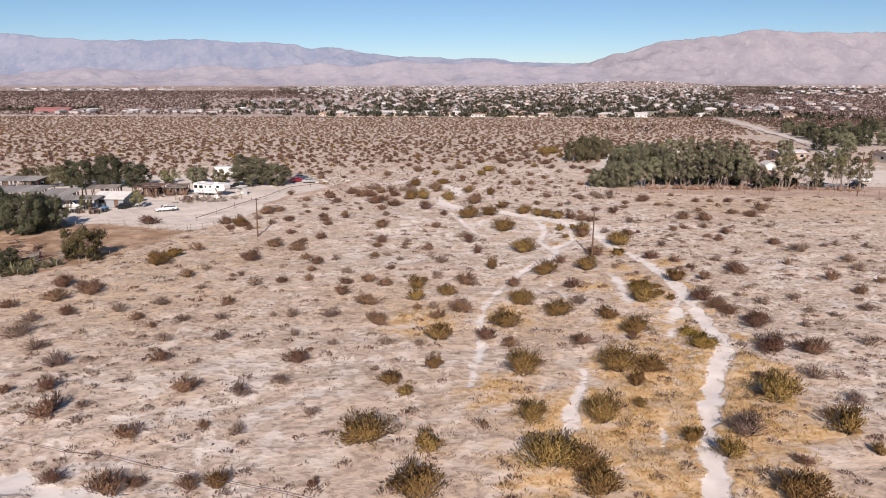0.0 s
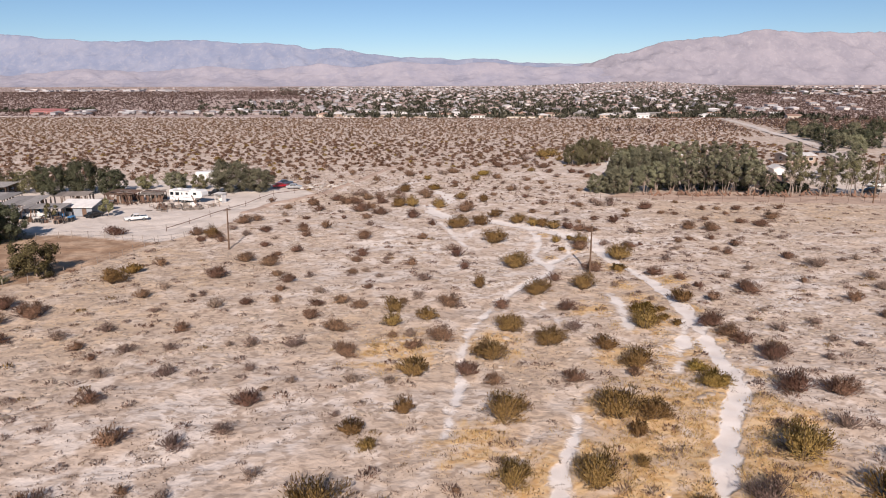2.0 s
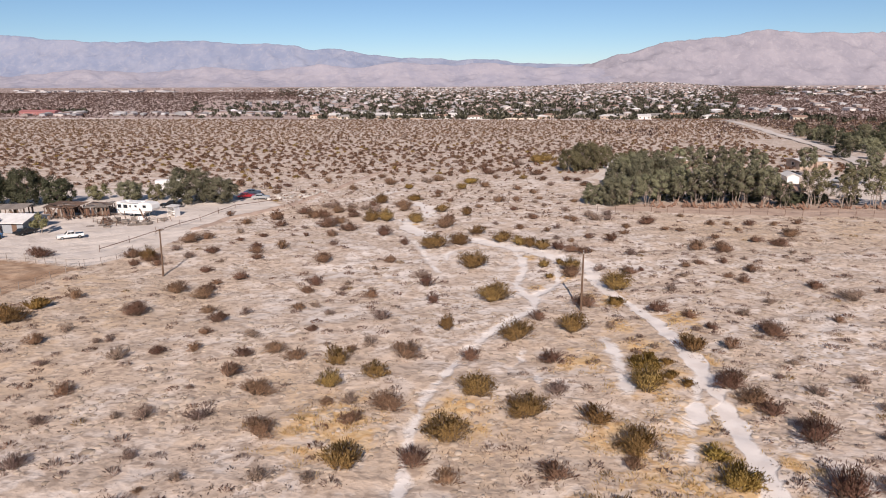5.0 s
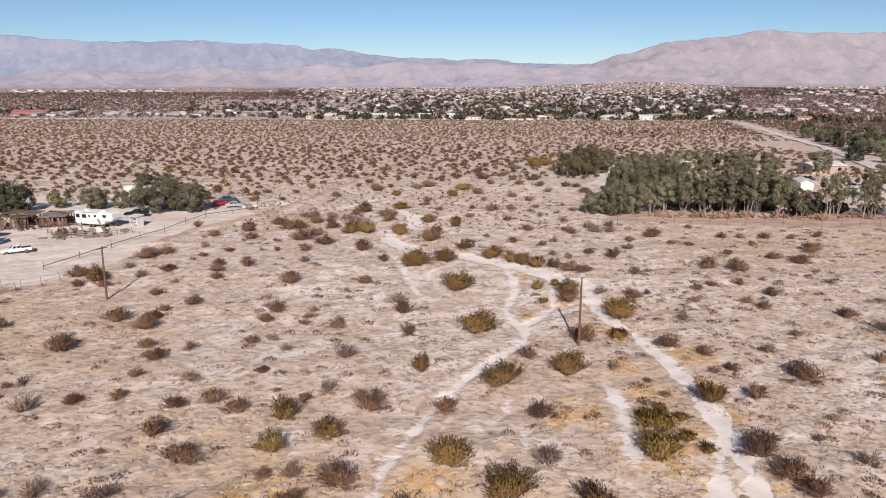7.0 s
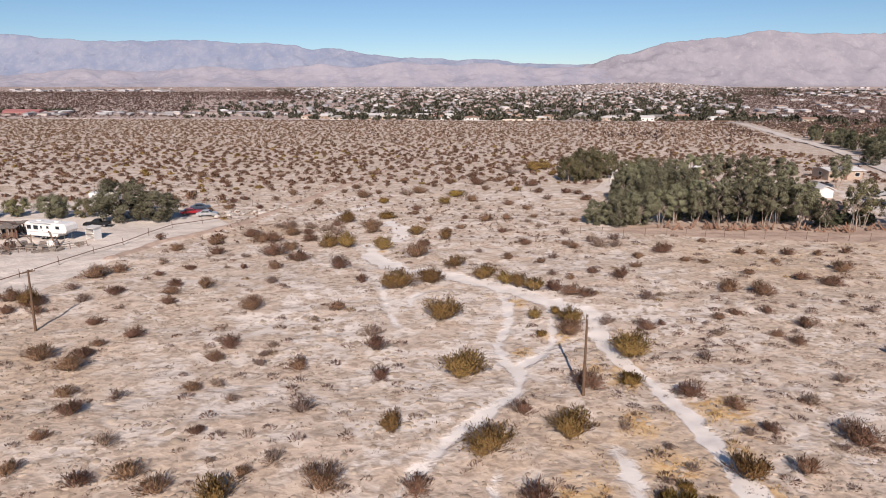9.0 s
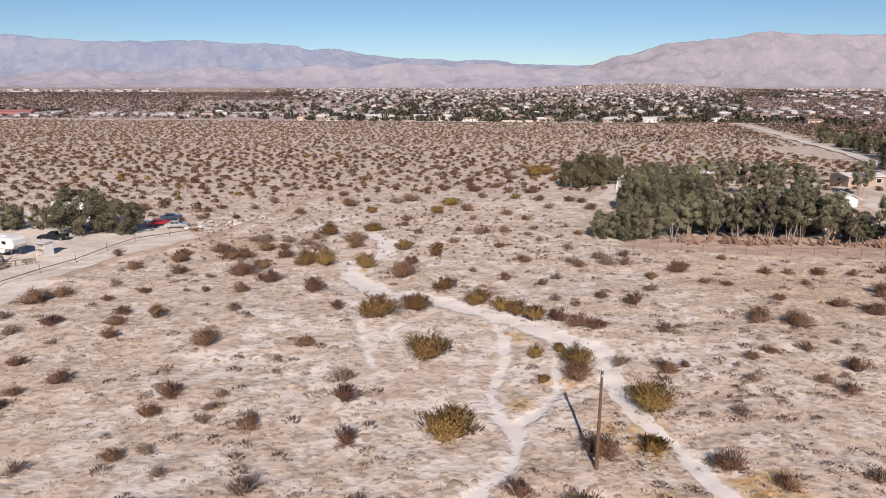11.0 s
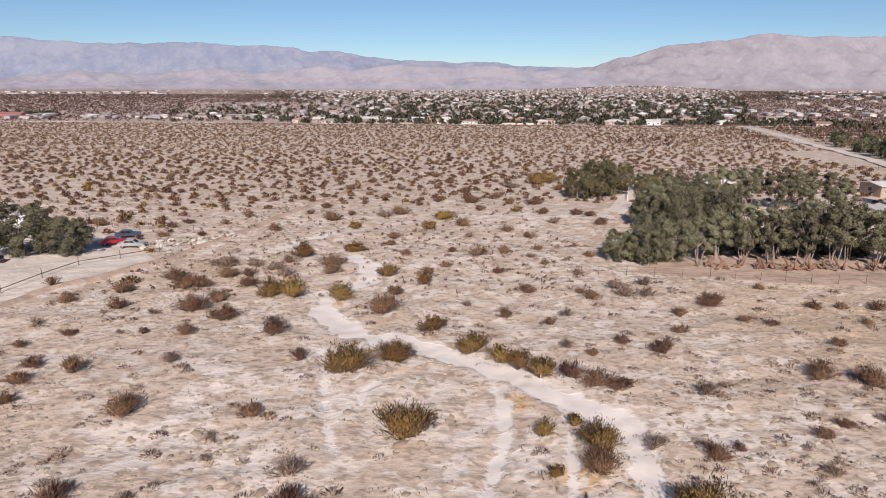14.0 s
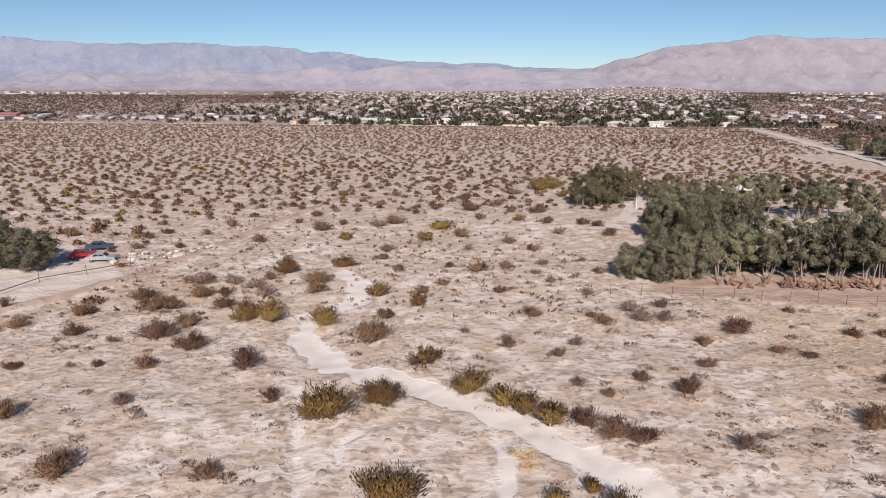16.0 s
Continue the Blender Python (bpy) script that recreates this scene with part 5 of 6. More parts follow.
# ---- roads, town and plain ----
def strip(name, line, width, material, label, up=0.05):
    pts = []
    for (ax, ay), (bx, by) in zip(line, line[1:]):
        n = max(2, int(math.hypot(bx - ax, by - ay) / 6))
        pts += [Vector((ax + (bx - ax) * i / n, ay + (by - ay) * i / n)) for i in range(n)]
    pts.append(Vector(line[-1]))
    s = Shape()
    for i, p in enumerate(pts):
        d = (pts[min(i + 1, len(pts) - 1)] - pts[max(i - 1, 0)]).normalized()
        side = Vector((d.y, -d.x)) * width / 2 * (1 + 0.06 * math.sin(i * 1.7))
        for q in (p - side, p + side):
            s.v.append((q.x, q.y, gz(q.x, q.y) + up))
        if i:
            s.f.append((2 * i - 2, 2 * i - 1, 2 * i + 1, 2 * i))
    whole(name, s, material, Matrix(), label, "road", kind="structure")


DIRT_ROAD = [(142, 232), (153, 260), (158, 274), (171, 310), (181, 344), (195, 396), (216, 460), (243, 555), (280, 704), (302, 760)]
strip("road_dirt", DIRT_ROAD, 5.4, ROAD, "pale dirt road running towards the town", 0.25)
strip("road_street", [(-640, 729), (-464, 702), (-105, 655), (120, 622), (330, 588)], 9, ROAD, "pale street along the edge of the town", 0.5)
strip("road_lane", [(46, 196), (52, 208), (62, 236), (76, 268)], 4, ROAD, "sandy lane beside the pale trees", 0.06)

town_rng = random.Random(17)
HOUSE_WORDS = ((CREAM, TILE_ROOF, "cream town house with a brown clay roof"), (WHITE, PALE_ROOF, "white town house with a pale roof"),
               (TAN, PALE_ROOF, "tan town house with a pale roof"), (WHITE, TILE_ROOF, "white town house with a clay roof"), (CREAM, GREY_ROOF, "cream town house with a grey roof"))
for k in range(30):
    x = -118 + 15.6 * k
    row = k % 2
    y = 655 - (x + 105) * 0.147 + 18 + 36 * row + town_rng.uniform(-12, 30)
    wall, roof, words = HOUSE_WORDS[(k * 7 + k // 3) % 5]
    if town_rng.random() < 0.12:
        continue
    house(at(x, y, -8 + town_rng.uniform(-3, 3)), town_rng.uniform(9, 18), town_rng.uniform(7, 11), town_rng.uniform(2.6, 3.2), town_rng.uniform(1.0, 1.9),
          wall, roof, words, hip=town_rng.random() < 0.6, group="houses along the street")
red = house(at(-448, 775, -8), 44, 12, 4.2, 1.6, PINK, PINK, "long red brown building at the edge of town", name="long_building")
house(at(-52, 690, -8), 20, 10, 3.2, 1.8, CREAM, PALE_ROOF, "cream town house with a wide pale roof", group="houses along the street")
for x0, x1, paint, words in ((-60, -10, TAN, "tan"), (60, 96, CREAM, "cream"), (196, 262, BROWN_WOOD, "dark brown")):
    garden = Shape()
    for i in range(int((x1 - x0) / 6)):
        x = x0 + 6 * i
        y = 666 - (x + 105) * 0.147
        garden.box((x + 3, y, gz(x, y) + 0.5), (6.05, 0.25, 1.6), -8.4)
    whole("garden_wall", garden, paint, Matrix(), words + " garden wall along the street", "wall", kind="structure")

# farther streets: too many to count
def town_blocks():
    rng = random.Random(23)
    walls, roofs = [Shape(), Shape()], [Shape(), Shape(), Shape()]

    def home(x, y, w, d, h, rise):
        z, a = gz(x, y), rng.choice((0, 90)) + rng.uniform(-8, 8)
        rng.choice(walls).box((x, y, z + h / 2), (w, d, h), a)
        m = Matrix.Translation((x, y, z + h)) @ Matrix.Rotation(radians(a), 4, "Z")
        p, q = w / 2 + 0.5, d / 2 + 0.5
        k = min(p * 0.9, q)
        v = [(-p, -q, 0), (p, -q, 0), (p, q, 0), (-p, q, 0), (-p + k, 0, rise), (p - k, 0, rise)]
        roofs[rng.choice((0, 0, 1, 2))].add([m @ Vector(c) for c in v], [(0, 1, 5, 4), (1, 2, 5), (2, 3, 4, 5), (3, 0, 4), (3, 2, 1, 0)])

    y = 715.0
    while y < 1560:
        x = -0.33 * y if y < 1150 else -0.2 * y
        while x < (0.41 + rng.gauss(0, 0.04)) * y:
            x += rng.uniform(17, 30)
            edge = x / y
            if rng.random() < 0.70 + (0.12 if edge < -0.1 else 0):
                continue
            home(x, y + rng.uniform(-8, 8), rng.uniform(7, 13), rng.uniform(6, 9), rng.uniform(2.4, 3.2), rng.uniform(0.9, 1.6))
        y += rng.uniform(24, 38)
    y = 1560.0
    while y < 3700:
        x = -0.22 * y
        while x < 0.425 * y:
            x += rng.uniform(18, 40)
            if rng.random() < 0.50:
                continue
            big = rng.random() < 0.06
            home(x, y + rng.uniform(-16, 16), rng.uniform(5, 10) * (2.6 if big else 1), rng.uniform(5, 8) * (1.6 if big else 1), rng.uniform(2.4, 3.6), rng.uniform(0.8, 1.6))
        y += rng.uniform(44, 64)
    for k in range(64):
        y = rng.uniform(2300, 2900)
        x = rng.uniform(-0.63, -0.40) * y
        home(x, y, rng.uniform(12, 44), rng.uniform(12, 26), rng.uniform(3, 6), 0.5)
    for k in range(46):
        y = rng.uniform(2300, 3300)
        home(rng.uniform(-0.42, -0.12) * y, y, rng.uniform(6, 14), rng.uniform(6, 12), rng.uniform(2.5, 4), 0.8)
    for k in range(70):
        x, y = rng.uniform(-450, -110), rng.uniform(742, 800)
        home(x, y, rng.uniform(6, 14), rng.uniform(4, 8), rng.uniform(2, 3.2), 0.8)
    for k in range(34):
        y = rng.uniform(740, 1500)
        home(rng.uniform(0.36, 0.68) * y, y, rng.uniform(8, 15), rng.uniform(6, 9), rng.uniform(2.4, 3.2), 1.3)
    for k in range(90):
        y = rng.uniform(1500, 3500)
        home(rng.uniform(0.5, 0.72) * y, y, rng.uniform(11, 26), rng.uniform(9, 16), rng.uniform(3, 5), 1.5)
    for s, mat, words in zip(walls, (FAR_WALL, FAR_WALL_TAN), ("white", "tan")):
        whole("far_house_walls", s, mat, Matrix(), words + " walls of the distant town houses", "town", kind="stuff")
    for s, mat, words in zip(roofs, (FAR_ROOF, FAR_ROOF_WHITE, FAR_ROOF_CLAY), ("grey", "white", "clay brown")):
        whole("far_house_roofs", s, mat, Matrix(), words + " roofs of the distant town houses", "town", kind="stuff")


FAR_WALL = leafage("far_white_wall", (0.33, 0.32, 0.33), (0.50, 0.49, 0.50), (0.80, 0.79, 0.79), 0.0)
FAR_WALL_TAN = leafage("far_tan_wall", (0.28, 0.24, 0.22), (0.42, 0.37, 0.345), (0.60, 0.55, 0.52), 0.0)
FAR_ROOF = leafage("far_grey_roof", (0.24, 0.22, 0.22), (0.42, 0.39, 0.38), (0.6, 0.57, 0.56), 0.0)
FAR_ROOF_WHITE = leafage("far_white_roof", (0.44, 0.41, 0.40), (0.62, 0.58, 0.57), (0.86, 0.84, 0.83), 0.0)
FAR_ROOF_CLAY = leafage("far_clay_roof", (0.28, 0.18, 0.14), (0.42, 0.29, 0.23), (0.52, 0.4, 0.33), 0.0)
FAR_TREE = leafage("far_tree_leaf", (0.05, 0.052, 0.034), (0.115, 0.113, 0.076), (0.20, 0.185, 0.13))
FAR_SCRUB = leafage("far_scrub", (0.11, 0.07, 0.056), (0.18, 0.12, 0.095), (0.28, 0.20, 0.16))
town_blocks()


def far_growth():
    rng = random.Random(29)
    trees, scrub = [], []
    for k in range(2300):
        y = 690 * (1600 / 690) ** rng.random()
        x = rng.uniform(-0.36, 0.44) * y
        if x < -0.1 * y and rng.random() < 0.6:
            continue
        if y < 1150 or x > -0.2 * y:
            trees.append((x, y, rng.uniform(2.4, 5.6)))
    for k in range(6500):
        y = 1600 * (3500 / 1600) ** rng.random()
        trees.append((rng.uniform(-0.24, 0.52) * y, y, rng.uniform(1.6, 3.4)))
    for k in range(430):
        x = rng.uniform(-120, 360)
        trees.append((x, 650 - (x + 105) * 0.147 + rng.uniform(4, 95), rng.uniform(1.6, 5.4)))
    for k in range(70):
        trees.append((rng.uniform(-560, -420), rng.uniform(800, 830), rng.uniform(3.5, 6)))
    for k in range(22):
        y = rng.uniform(700, 960)
        trees.append((rng.uniform(-0.28, -0.10) * y, y, rng.uniform(3, 6)))
    for k in range(46):
        y = rng.uniform(420, 700)
        trees.append((y * rng.uniform(0.52, 0.75), y, rng.uniform(1.8, 4.0)))
    for k in range(60):
        y = rng.uniform(1500, 2300)
        trees.append((y * rng.uniform(0.48, 0.66), y, rng.uniform(4, 8)))
    far_bushes("far_trees", trees, FAR_TREE, "dark green trees scattered through the distant town", 41, 30, 1.15)
    for k in range(10500):
        y = 700 * (2200 / 700) ** (rng.random() ** 0.8)
        x = rng.uniform(-0.72, -0.16) * y
        if x > (-0.33 + rng.gauss(0, 0.03)) * y and y < 1300:
            continue
        scrub.append((x, y, rng.uniform(1.8, 3.4) * (y / 900) ** 0.5))
    for k in range(11000):
        y = 400 * (2600 / 400) ** (rng.random() ** 0.8)
        x = (0.40 + 0.34 * rng.random() ** 0.8) * y + rng.gauss(0, 12)
        if line_distance(np.float64(x), np.float64(y), DIRT_ROAD) < 9:
            continue
        scrub.append((x, y, rng.uniform(1.6, 3.0) * (y / 900) ** 0.5))
    for k in range(9000):
        y = 720 * (3300 / 720) ** rng.random()
        scrub.append((rng.uniform(-0.3, 0.6) * y, y, rng.uniform(1.4, 2.6) * (y / 900) ** 0.5))
    for k in range(5000):
        y = rng.uniform(2100, 3900)
        scrub.append((rng.uniform(-0.72, -0.05) * y, y, rng.uniform(1.6, 3.0)))
    for k in range(26):
        scrub.append((rng.gauss(118, 11), rng.gauss(425, 24), rng.uniform(2.0, 3.4)))
    far_bushes("far_scrub_plain", scrub, FAR_SCRUB, "reddish brown scrub covering the distant plain", 42, 7)


far_growth()

# ---- open desert: single bushes ----
shrub(OLIVE, 24.4, 38.1, 3.83)
shrub(OLIVE, -1.4, 38.8, 4.28)
shrub(OLIVE, 11.0, 39.2, 3.53)
shrub(OLIVE, -15.7, 39.9, 1.99)
shrub(OLIVE, 10.5, 41.8, 3.73)
shrub(OLIVE, 8.1, 42.4, 4.61)
shrub(OLIVE, 33.3, 43.3, 1.28)
shrub(OLIVE, 22.0, 43.5, 2.74)
shrub(OLIVE, -1.0, 44.4, 2.70)
shrub(OLIVE, -5.9, 45.7, 4.65)
shrub(OLIVE, 32.9, 46.8, 3.28)
shrub(OLIVE, 7.7, 49.1, 3.33)
shrub(OLIVE, 13.8, 49.3, 4.01)
shrub(OLIVE, 17.5, 51.2, 1.38)
shrub(OLIVE, 30.2, 52.7, 4.95)
shrub(OLIVE, -3.2, 53.4, 1.84)
shrub(OLIVE, 18.4, 55.6, 2.12)
shrub(OLIVE, -4.8, 55.8, 2.13)
shrub(OLIVE, 8.0, 58.0, 4.29)
shrub(OLIVE, 20.4, 58.3, 3.65)
shrub(OLIVE, 17.8, 58.9, 5.13)
shrub(OLIVE, -0.7, 59.2, 2.24)
shrub(OLIVE, -0.3, 66.7, 3.12)
shrub(OLIVE, 22.1, 68.4, 3.70)
shrub(OLIVE, 7.8, 70.2, 3.91)
shrub(OLIVE, 19.9, 72.7, 2.96)
shrub(OLIVE, 14.4, 73.8, 3.80)
shrub(OLIVE, 10.1, 77.5, 3.94)
shrub(OLIVE, 25.6, 77.9, 3.73)
shrub(OLIVE, -3.1, 79.2, 2.62)
shrub(OLIVE, 1.0, 81.2, 2.68)
shrub(OLIVE, -3.2, 84.2, 2.93)
shrub(OLIVE, 32.9, 86.6, 3.00)
shrub(OLIVE, 15.3, 90.0, 3.92)
shrub(OLIVE, 21.6, 92.1, 4.06)
shrub(OLIVE, 7.8, 92.8, 2.53)
shrub(OLIVE, -43.4, 95.9, 3.82)
shrub(BROWN, 24.9, 100.4, 3.4)
shrub(OLIVE, 13.6, 103.1, 5.26)
shrub(OLIVE, 30.8, 107.8, 4.92)
shrub(OLIVE, 26.2, 115.4, 3.6)
shrub(OLIVE, 22.2, 117.3, 1.94)
shrub(OLIVE, 11.5, 117.3, 4.9)
shrub(OLIVE, 23.4, 127.4, 2.90)
shrub(OLIVE, 21.7, 129.1, 2.99)
shrub(OLIVE, 5.9, 128.3, 4.5)
shrub(OLIVE, 20.1, 130.5, 3.08)
shrub(OLIVE, 9.9, 130.6, 4.20)
shrub(OLIVE, 17.5, 132.9, 3.58)
shrub(OLIVE, 13.4, 138.2, 3.29)
shrub(OLIVE, 2.2, 149.3, 3.48)
shrub(OLIVE, -3.8, 149.7, 3.77)
shrub(OLIVE, -6.6, 150.4, 3.80)
shrub(OLIVE, 12.1, 154.7, 2.52)
shrub(OLIVE, 7.0, 158.4, 2.78)
shrub(OLIVE, -6.3, 168.2, 3.93)
shrub(OLIVE, 12.1, 188.2, 3.04)
shrub(OLIVE, 29.4, 203.3, 2.37)
shrub(OLIVE, 43.1, 233.7, 3.20)
shrub(OLIVE, 39.2, 244.9, 5.15)
shrub(OLIVE, 42.8, 248.2, 6.41)
shrub(BROWN, -23.2, 39.3, 3.30)
shrub(BROWN, -17.6, 39.7, 1.98)
shrub(BROWN, -8.9, 39.8, 1.19)
shrub(BROWN, -21.7, 40.2, 1.76)
shrub(BROWN, -27.9, 40.7, 2.02)
shrub(BROWN, 26.9, 42.4, 1.68)
shrub(BROWN, -24.9, 46.6, 2.64)
shrub(BROWN, -19.4, 47.9, 1.30)
shrub(BROWN, 3.6, 48.0, 0.84)
shrub(BROWN, -33.4, 50.0, 3.28)
shrub(BROWN, -39.6, 53.8, 1.55)
shrub(BROWN, -23.3, 54.2, 3.00)
shrub(BROWN, -35.9, 54.5, 2.40)
shrub(BROWN, -28.4, 60.8, 2.41)
shrub(BROWN, -14.4, 60.8, 3.21)
shrub(BROWN, 38.4, 61.8, 3.84)
shrub(BROWN, 34.7, 62.6, 4.48)
shrub(BROWN, -13.7, 63.5, 0.85)
shrub(BROWN, 7.7, 64.6, 2.30)
shrub(BROWN, 15.5, 65.2, 3.05)
shrub(BROWN, 21.0, 66.0, 2.05)
shrub(BROWN, 4.9, 67.0, 2.88)
shrub(BROWN, 36.6, 69.8, 4.03)
shrub(BROWN, -33.2, 70.4, 1.31)
shrub(BROWN, -7.3, 71.1, 3.70)
shrub(BROWN, -0.3, 72.8, 2.29)
shrub(BROWN, -36.3, 72.9, 2.03)
shrub(BROWN, 35.0, 73.8, 2.66)
shrub(BROWN, -45.5, 74.5, 2.41)
shrub(BROWN, 2.7, 75.2, 3.53)
shrub(BROWN, 34.2, 75.5, 3.54)
shrub(BROWN, -2.8, 76.0, 1.48)
shrub(BROWN, -54.0, 77.0, 2.48)
shrub(BROWN, -27.0, 78.1, 2.30)
shrub(BROWN, -9.4, 78.1, 3.75)
shrub(BROWN, 33.3, 78.2, 3.75)
shrub(BROWN, -49.6, 79.3, 3.50)
shrub(BROWN, 55.8, 81.1, 2.53)
shrub(BROWN, -13.2, 81.6, 2.67)
shrub(BROWN, -46.5, 82.7, 4.55)
shrub(BROWN, 18.2, 84.3, 2.78)
shrub(BROWN, -51.7, 84.9, 3.88)
shrub(BROWN, -7.5, 85.3, 2.49)
shrub(BROWN, 10.0, 85.5, 2.66)
shrub(BROWN, 3.4, 85.8, 3.37)
shrub(BROWN, -13.2, 85.9, 2.30)
shrub(BROWN, 61.4, 86.1, 1.89)
shrub(BROWN, -22.0, 86.5, 2.05)
shrub(BROWN, -9.8, 86.8, 2.54)
shrub(BROWN, -2.3, 87.2, 1.58)
shrub(BROWN, 55.3, 87.2, 3.02)
shrub(BROWN, -18.5, 87.2, 2.07)
shrub(BROWN, 37.0, 87.2, 2.37)
shrub(BROWN, -36.3, 88.9, 2.59)
shrub(BROWN, -18.8, 91.4, 1.66)
shrub(BROWN, 43.7, 91.5, 3.82)
shrub(BROWN, -7.3, 92.2, 1.51)
shrub(BROWN, 37.5, 92.7, 1.85)
shrub(BROWN, 52.8, 94.8, 1.72)
shrub(BROWN, -18.8, 95.1, 2.59)
shrub(BROWN, 18.3, 95.5, 2.14)
shrub(BROWN, 36.2, 96.7, 2.28)
shrub(BROWN, -29.6, 98.0, 3.90)
shrub(BROWN, -21.3, 98.9, 2.17)
shrub(BROWN, 33.6, 99.1, 3.04)
shrub(BROWN, -10.4, 99.7, 1.80)
shrub(BROWN, 6.2, 102.0, 2.39)
shrub(BROWN, -23.7, 104.0, 3.75)
shrub(BROWN, -40.1, 104.2, 2.82)
shrub(BROWN, -1.9, 104.4, 2.63)
shrub(BROWN, -10.6, 106.2, 2.00)
shrub(BROWN, -27.9, 106.2, 3.82)
shrub(BROWN, -24.0, 106.7, 2.46)
shrub(BROWN, 56.7, 106.8, 2.69)
shrub(BROWN, 5.0, 108.3, 2.92)
shrub(BROWN, -10.2, 109.4, 2.75)
shrub(BROWN, -23.6, 109.4, 1.74)
shrub(BROWN, 48.9, 110.4, 2.01)
shrub(BROWN, 25.3, 112.8, 3.9)
shrub(BROWN, -21.2, 112.1, 2.61)
shrub(BROWN, 47.6, 112.4, 1.82)
shrub(BROWN, 51.7, 114.2, 2.73)
shrub(BROWN, 34.2, 114.7, 2.50)
shrub(BROWN, 36.2, 115.4, 1.26)
shrub(BROWN, -27.3, 115.9, 2.16)
shrub(BROWN, 43.0, 116.9, 1.93)
shrub(BROWN, 45.6, 118.5, 1.71)
shrub(BROWN, 49.6, 118.9, 1.72)
shrub(BROWN, -36.0, 119.2, 2.26)
shrub(BROWN, -39.6, 119.3, 1.99)
shrub(BROWN, -0.7, 120.3, 2.29)
shrub(BROWN, -11.2, 120.6, 4.20)
shrub(OLIVE, -38.3, 121.6, 3.4)
shrub(BROWN, -21.7, 122.0, 2.06)
shrub(BROWN, 29.8, 124.6, 2.74)
shrub(BROWN, -29.7, 125.5, 2.72)
shrub(BROWN, -22.5, 125.6, 2.58)
shrub(BROWN, 52.4, 125.7, 3.59)
shrub(BROWN, 28.0, 125.7, 3.06)
shrub(BROWN, 26.3, 127.1, 3.06)
shrub(BROWN, 48.8, 127.3, 3.66)
shrub(BROWN, -19.1, 127.5, 2.79)
shrub(BROWN, -23.4, 129.1, 2.31)
shrub(BROWN, 63.4, 129.8, 3.46)
shrub(BROWN, 0.9, 131.0, 2.29)
shrub(BROWN, 29.0, 131.7, 1.69)
shrub(BROWN, 36.2, 132.2, 2.78)
shrub(BROWN, 60.7, 132.2, 2.32)
shrub(BROWN, -36.1, 133.0, 3.90)
shrub(BROWN, -27.9, 133.9, 1.57)
shrub(BROWN, 54.3, 134.3, 2.05)
shrub(BROWN, 32.7, 134.9, 1.91)
shrub(BROWN, -34.1, 135.7, 2.89)
shrub(BROWN, 68.7, 135.8, 4.02)
shrub(BROWN, -24.7, 137.1, 1.79)
shrub(BROWN, -12.6, 137.5, 2.29)
shrub(BROWN, -3.1, 137.5, 3.76)
shrub(BROWN, 39.8, 137.8, 1.80)
shrub(BROWN, -17.3, 137.9, 1.48)
shrub(BROWN, 50.5, 139.9, 1.84)
shrub(BROWN, 26.4, 140.1, 1.68)
shrub(BROWN, 61.3, 140.6, 1.69)
shrub(BROWN, 48.3, 141.4, 1.87)
shrub(BROWN, -10.1, 142.2, 3.77)
shrub(BROWN, 21.7, 142.7, 1.89)
shrub(BROWN, 41.6, 143.4, 2.25)
shrub(BROWN, 7.6, 144.3, 5.42)
shrub(BROWN, 69.8, 144.4, 1.75)
shrub(BROWN, -14.6, 145.2, 4.36)
shrub(BROWN, -23.5, 145.2, 2.47)
shrub(BROWN, 65.6, 145.3, 2.30)
shrub(BROWN, 74.9, 145.8, 2.13)
shrub(BROWN, 58.5, 145.8, 2.13)
shrub(BROWN, 61.6, 146.1, 1.78)
shrub(BROWN, 46.5, 147.3, 3.96)
shrub(BROWN, -30.7, 147.6, 2.53)
shrub(BROWN, -12.5, 148.4, 3.45)
shrub(BROWN, 32.7, 149.3, 2.57)
shrub(BROWN, 8.4, 150.9, 2.70)
shrub(BROWN, 31.8, 151.0, 1.42)
shrub(BROWN, 25.2, 151.3, 2.43)
shrub(BROWN, -26.0, 151.7, 3.37)
shrub(BROWN, -35.4, 152.7, 2.27)
shrub(BROWN, 55.2, 152.8, 1.60)
shrub(BROWN, -16.9, 153.9, 3.71)
shrub(BROWN, -21.6, 157.3, 3.54)
shrub(BROWN, -12.0, 158.4, 2.38)
shrub(BROWN, 12.5, 159.5, 2.03)
shrub(BROWN, -0.9, 159.5, 3.01)
shrub(BROWN, 22.3, 159.7, 2.19)
shrub(BROWN, 14.9, 163.0, 2.07)
shrub(BROWN, -1.3, 163.3, 4.07)
shrub(BROWN, -8.0, 165.2, 2.27)
shrub(BROWN, 36.8, 167.9, 2.22)
shrub(BROWN, 20.0, 168.7, 3.09)
shrub(BROWN, 8.9, 168.9, 2.07)
shrub(BROWN, 16.0, 170.6, 1.75)
shrub(BROWN, 23.9, 171.0, 2.46)
shrub(BROWN, 29.8, 173.4, 1.80)
shrub(BROWN, 6.0, 175.2, 2.19)
shrub(BROWN, 6.0, 180.5, 2.48)
shrub(BROWN, 29.5, 181.5, 2.90)
shrub(BROWN, -33.4, 181.5, 2.15)
shrub(BROWN, -27.0, 182.6, 1.81)
shrub(BROWN, -14.9, 185.5, 2.97)
shrub(BROWN, 25.7, 185.8, 2.79)
shrub(BROWN, -34.4, 188.4, 2.67)
shrub(BROWN, -47.9, 189.2, 3.45)
shrub(BROWN, 18.4, 191.0, 3.31)
shrub(BROWN, 44.0, 191.3, 3.32)
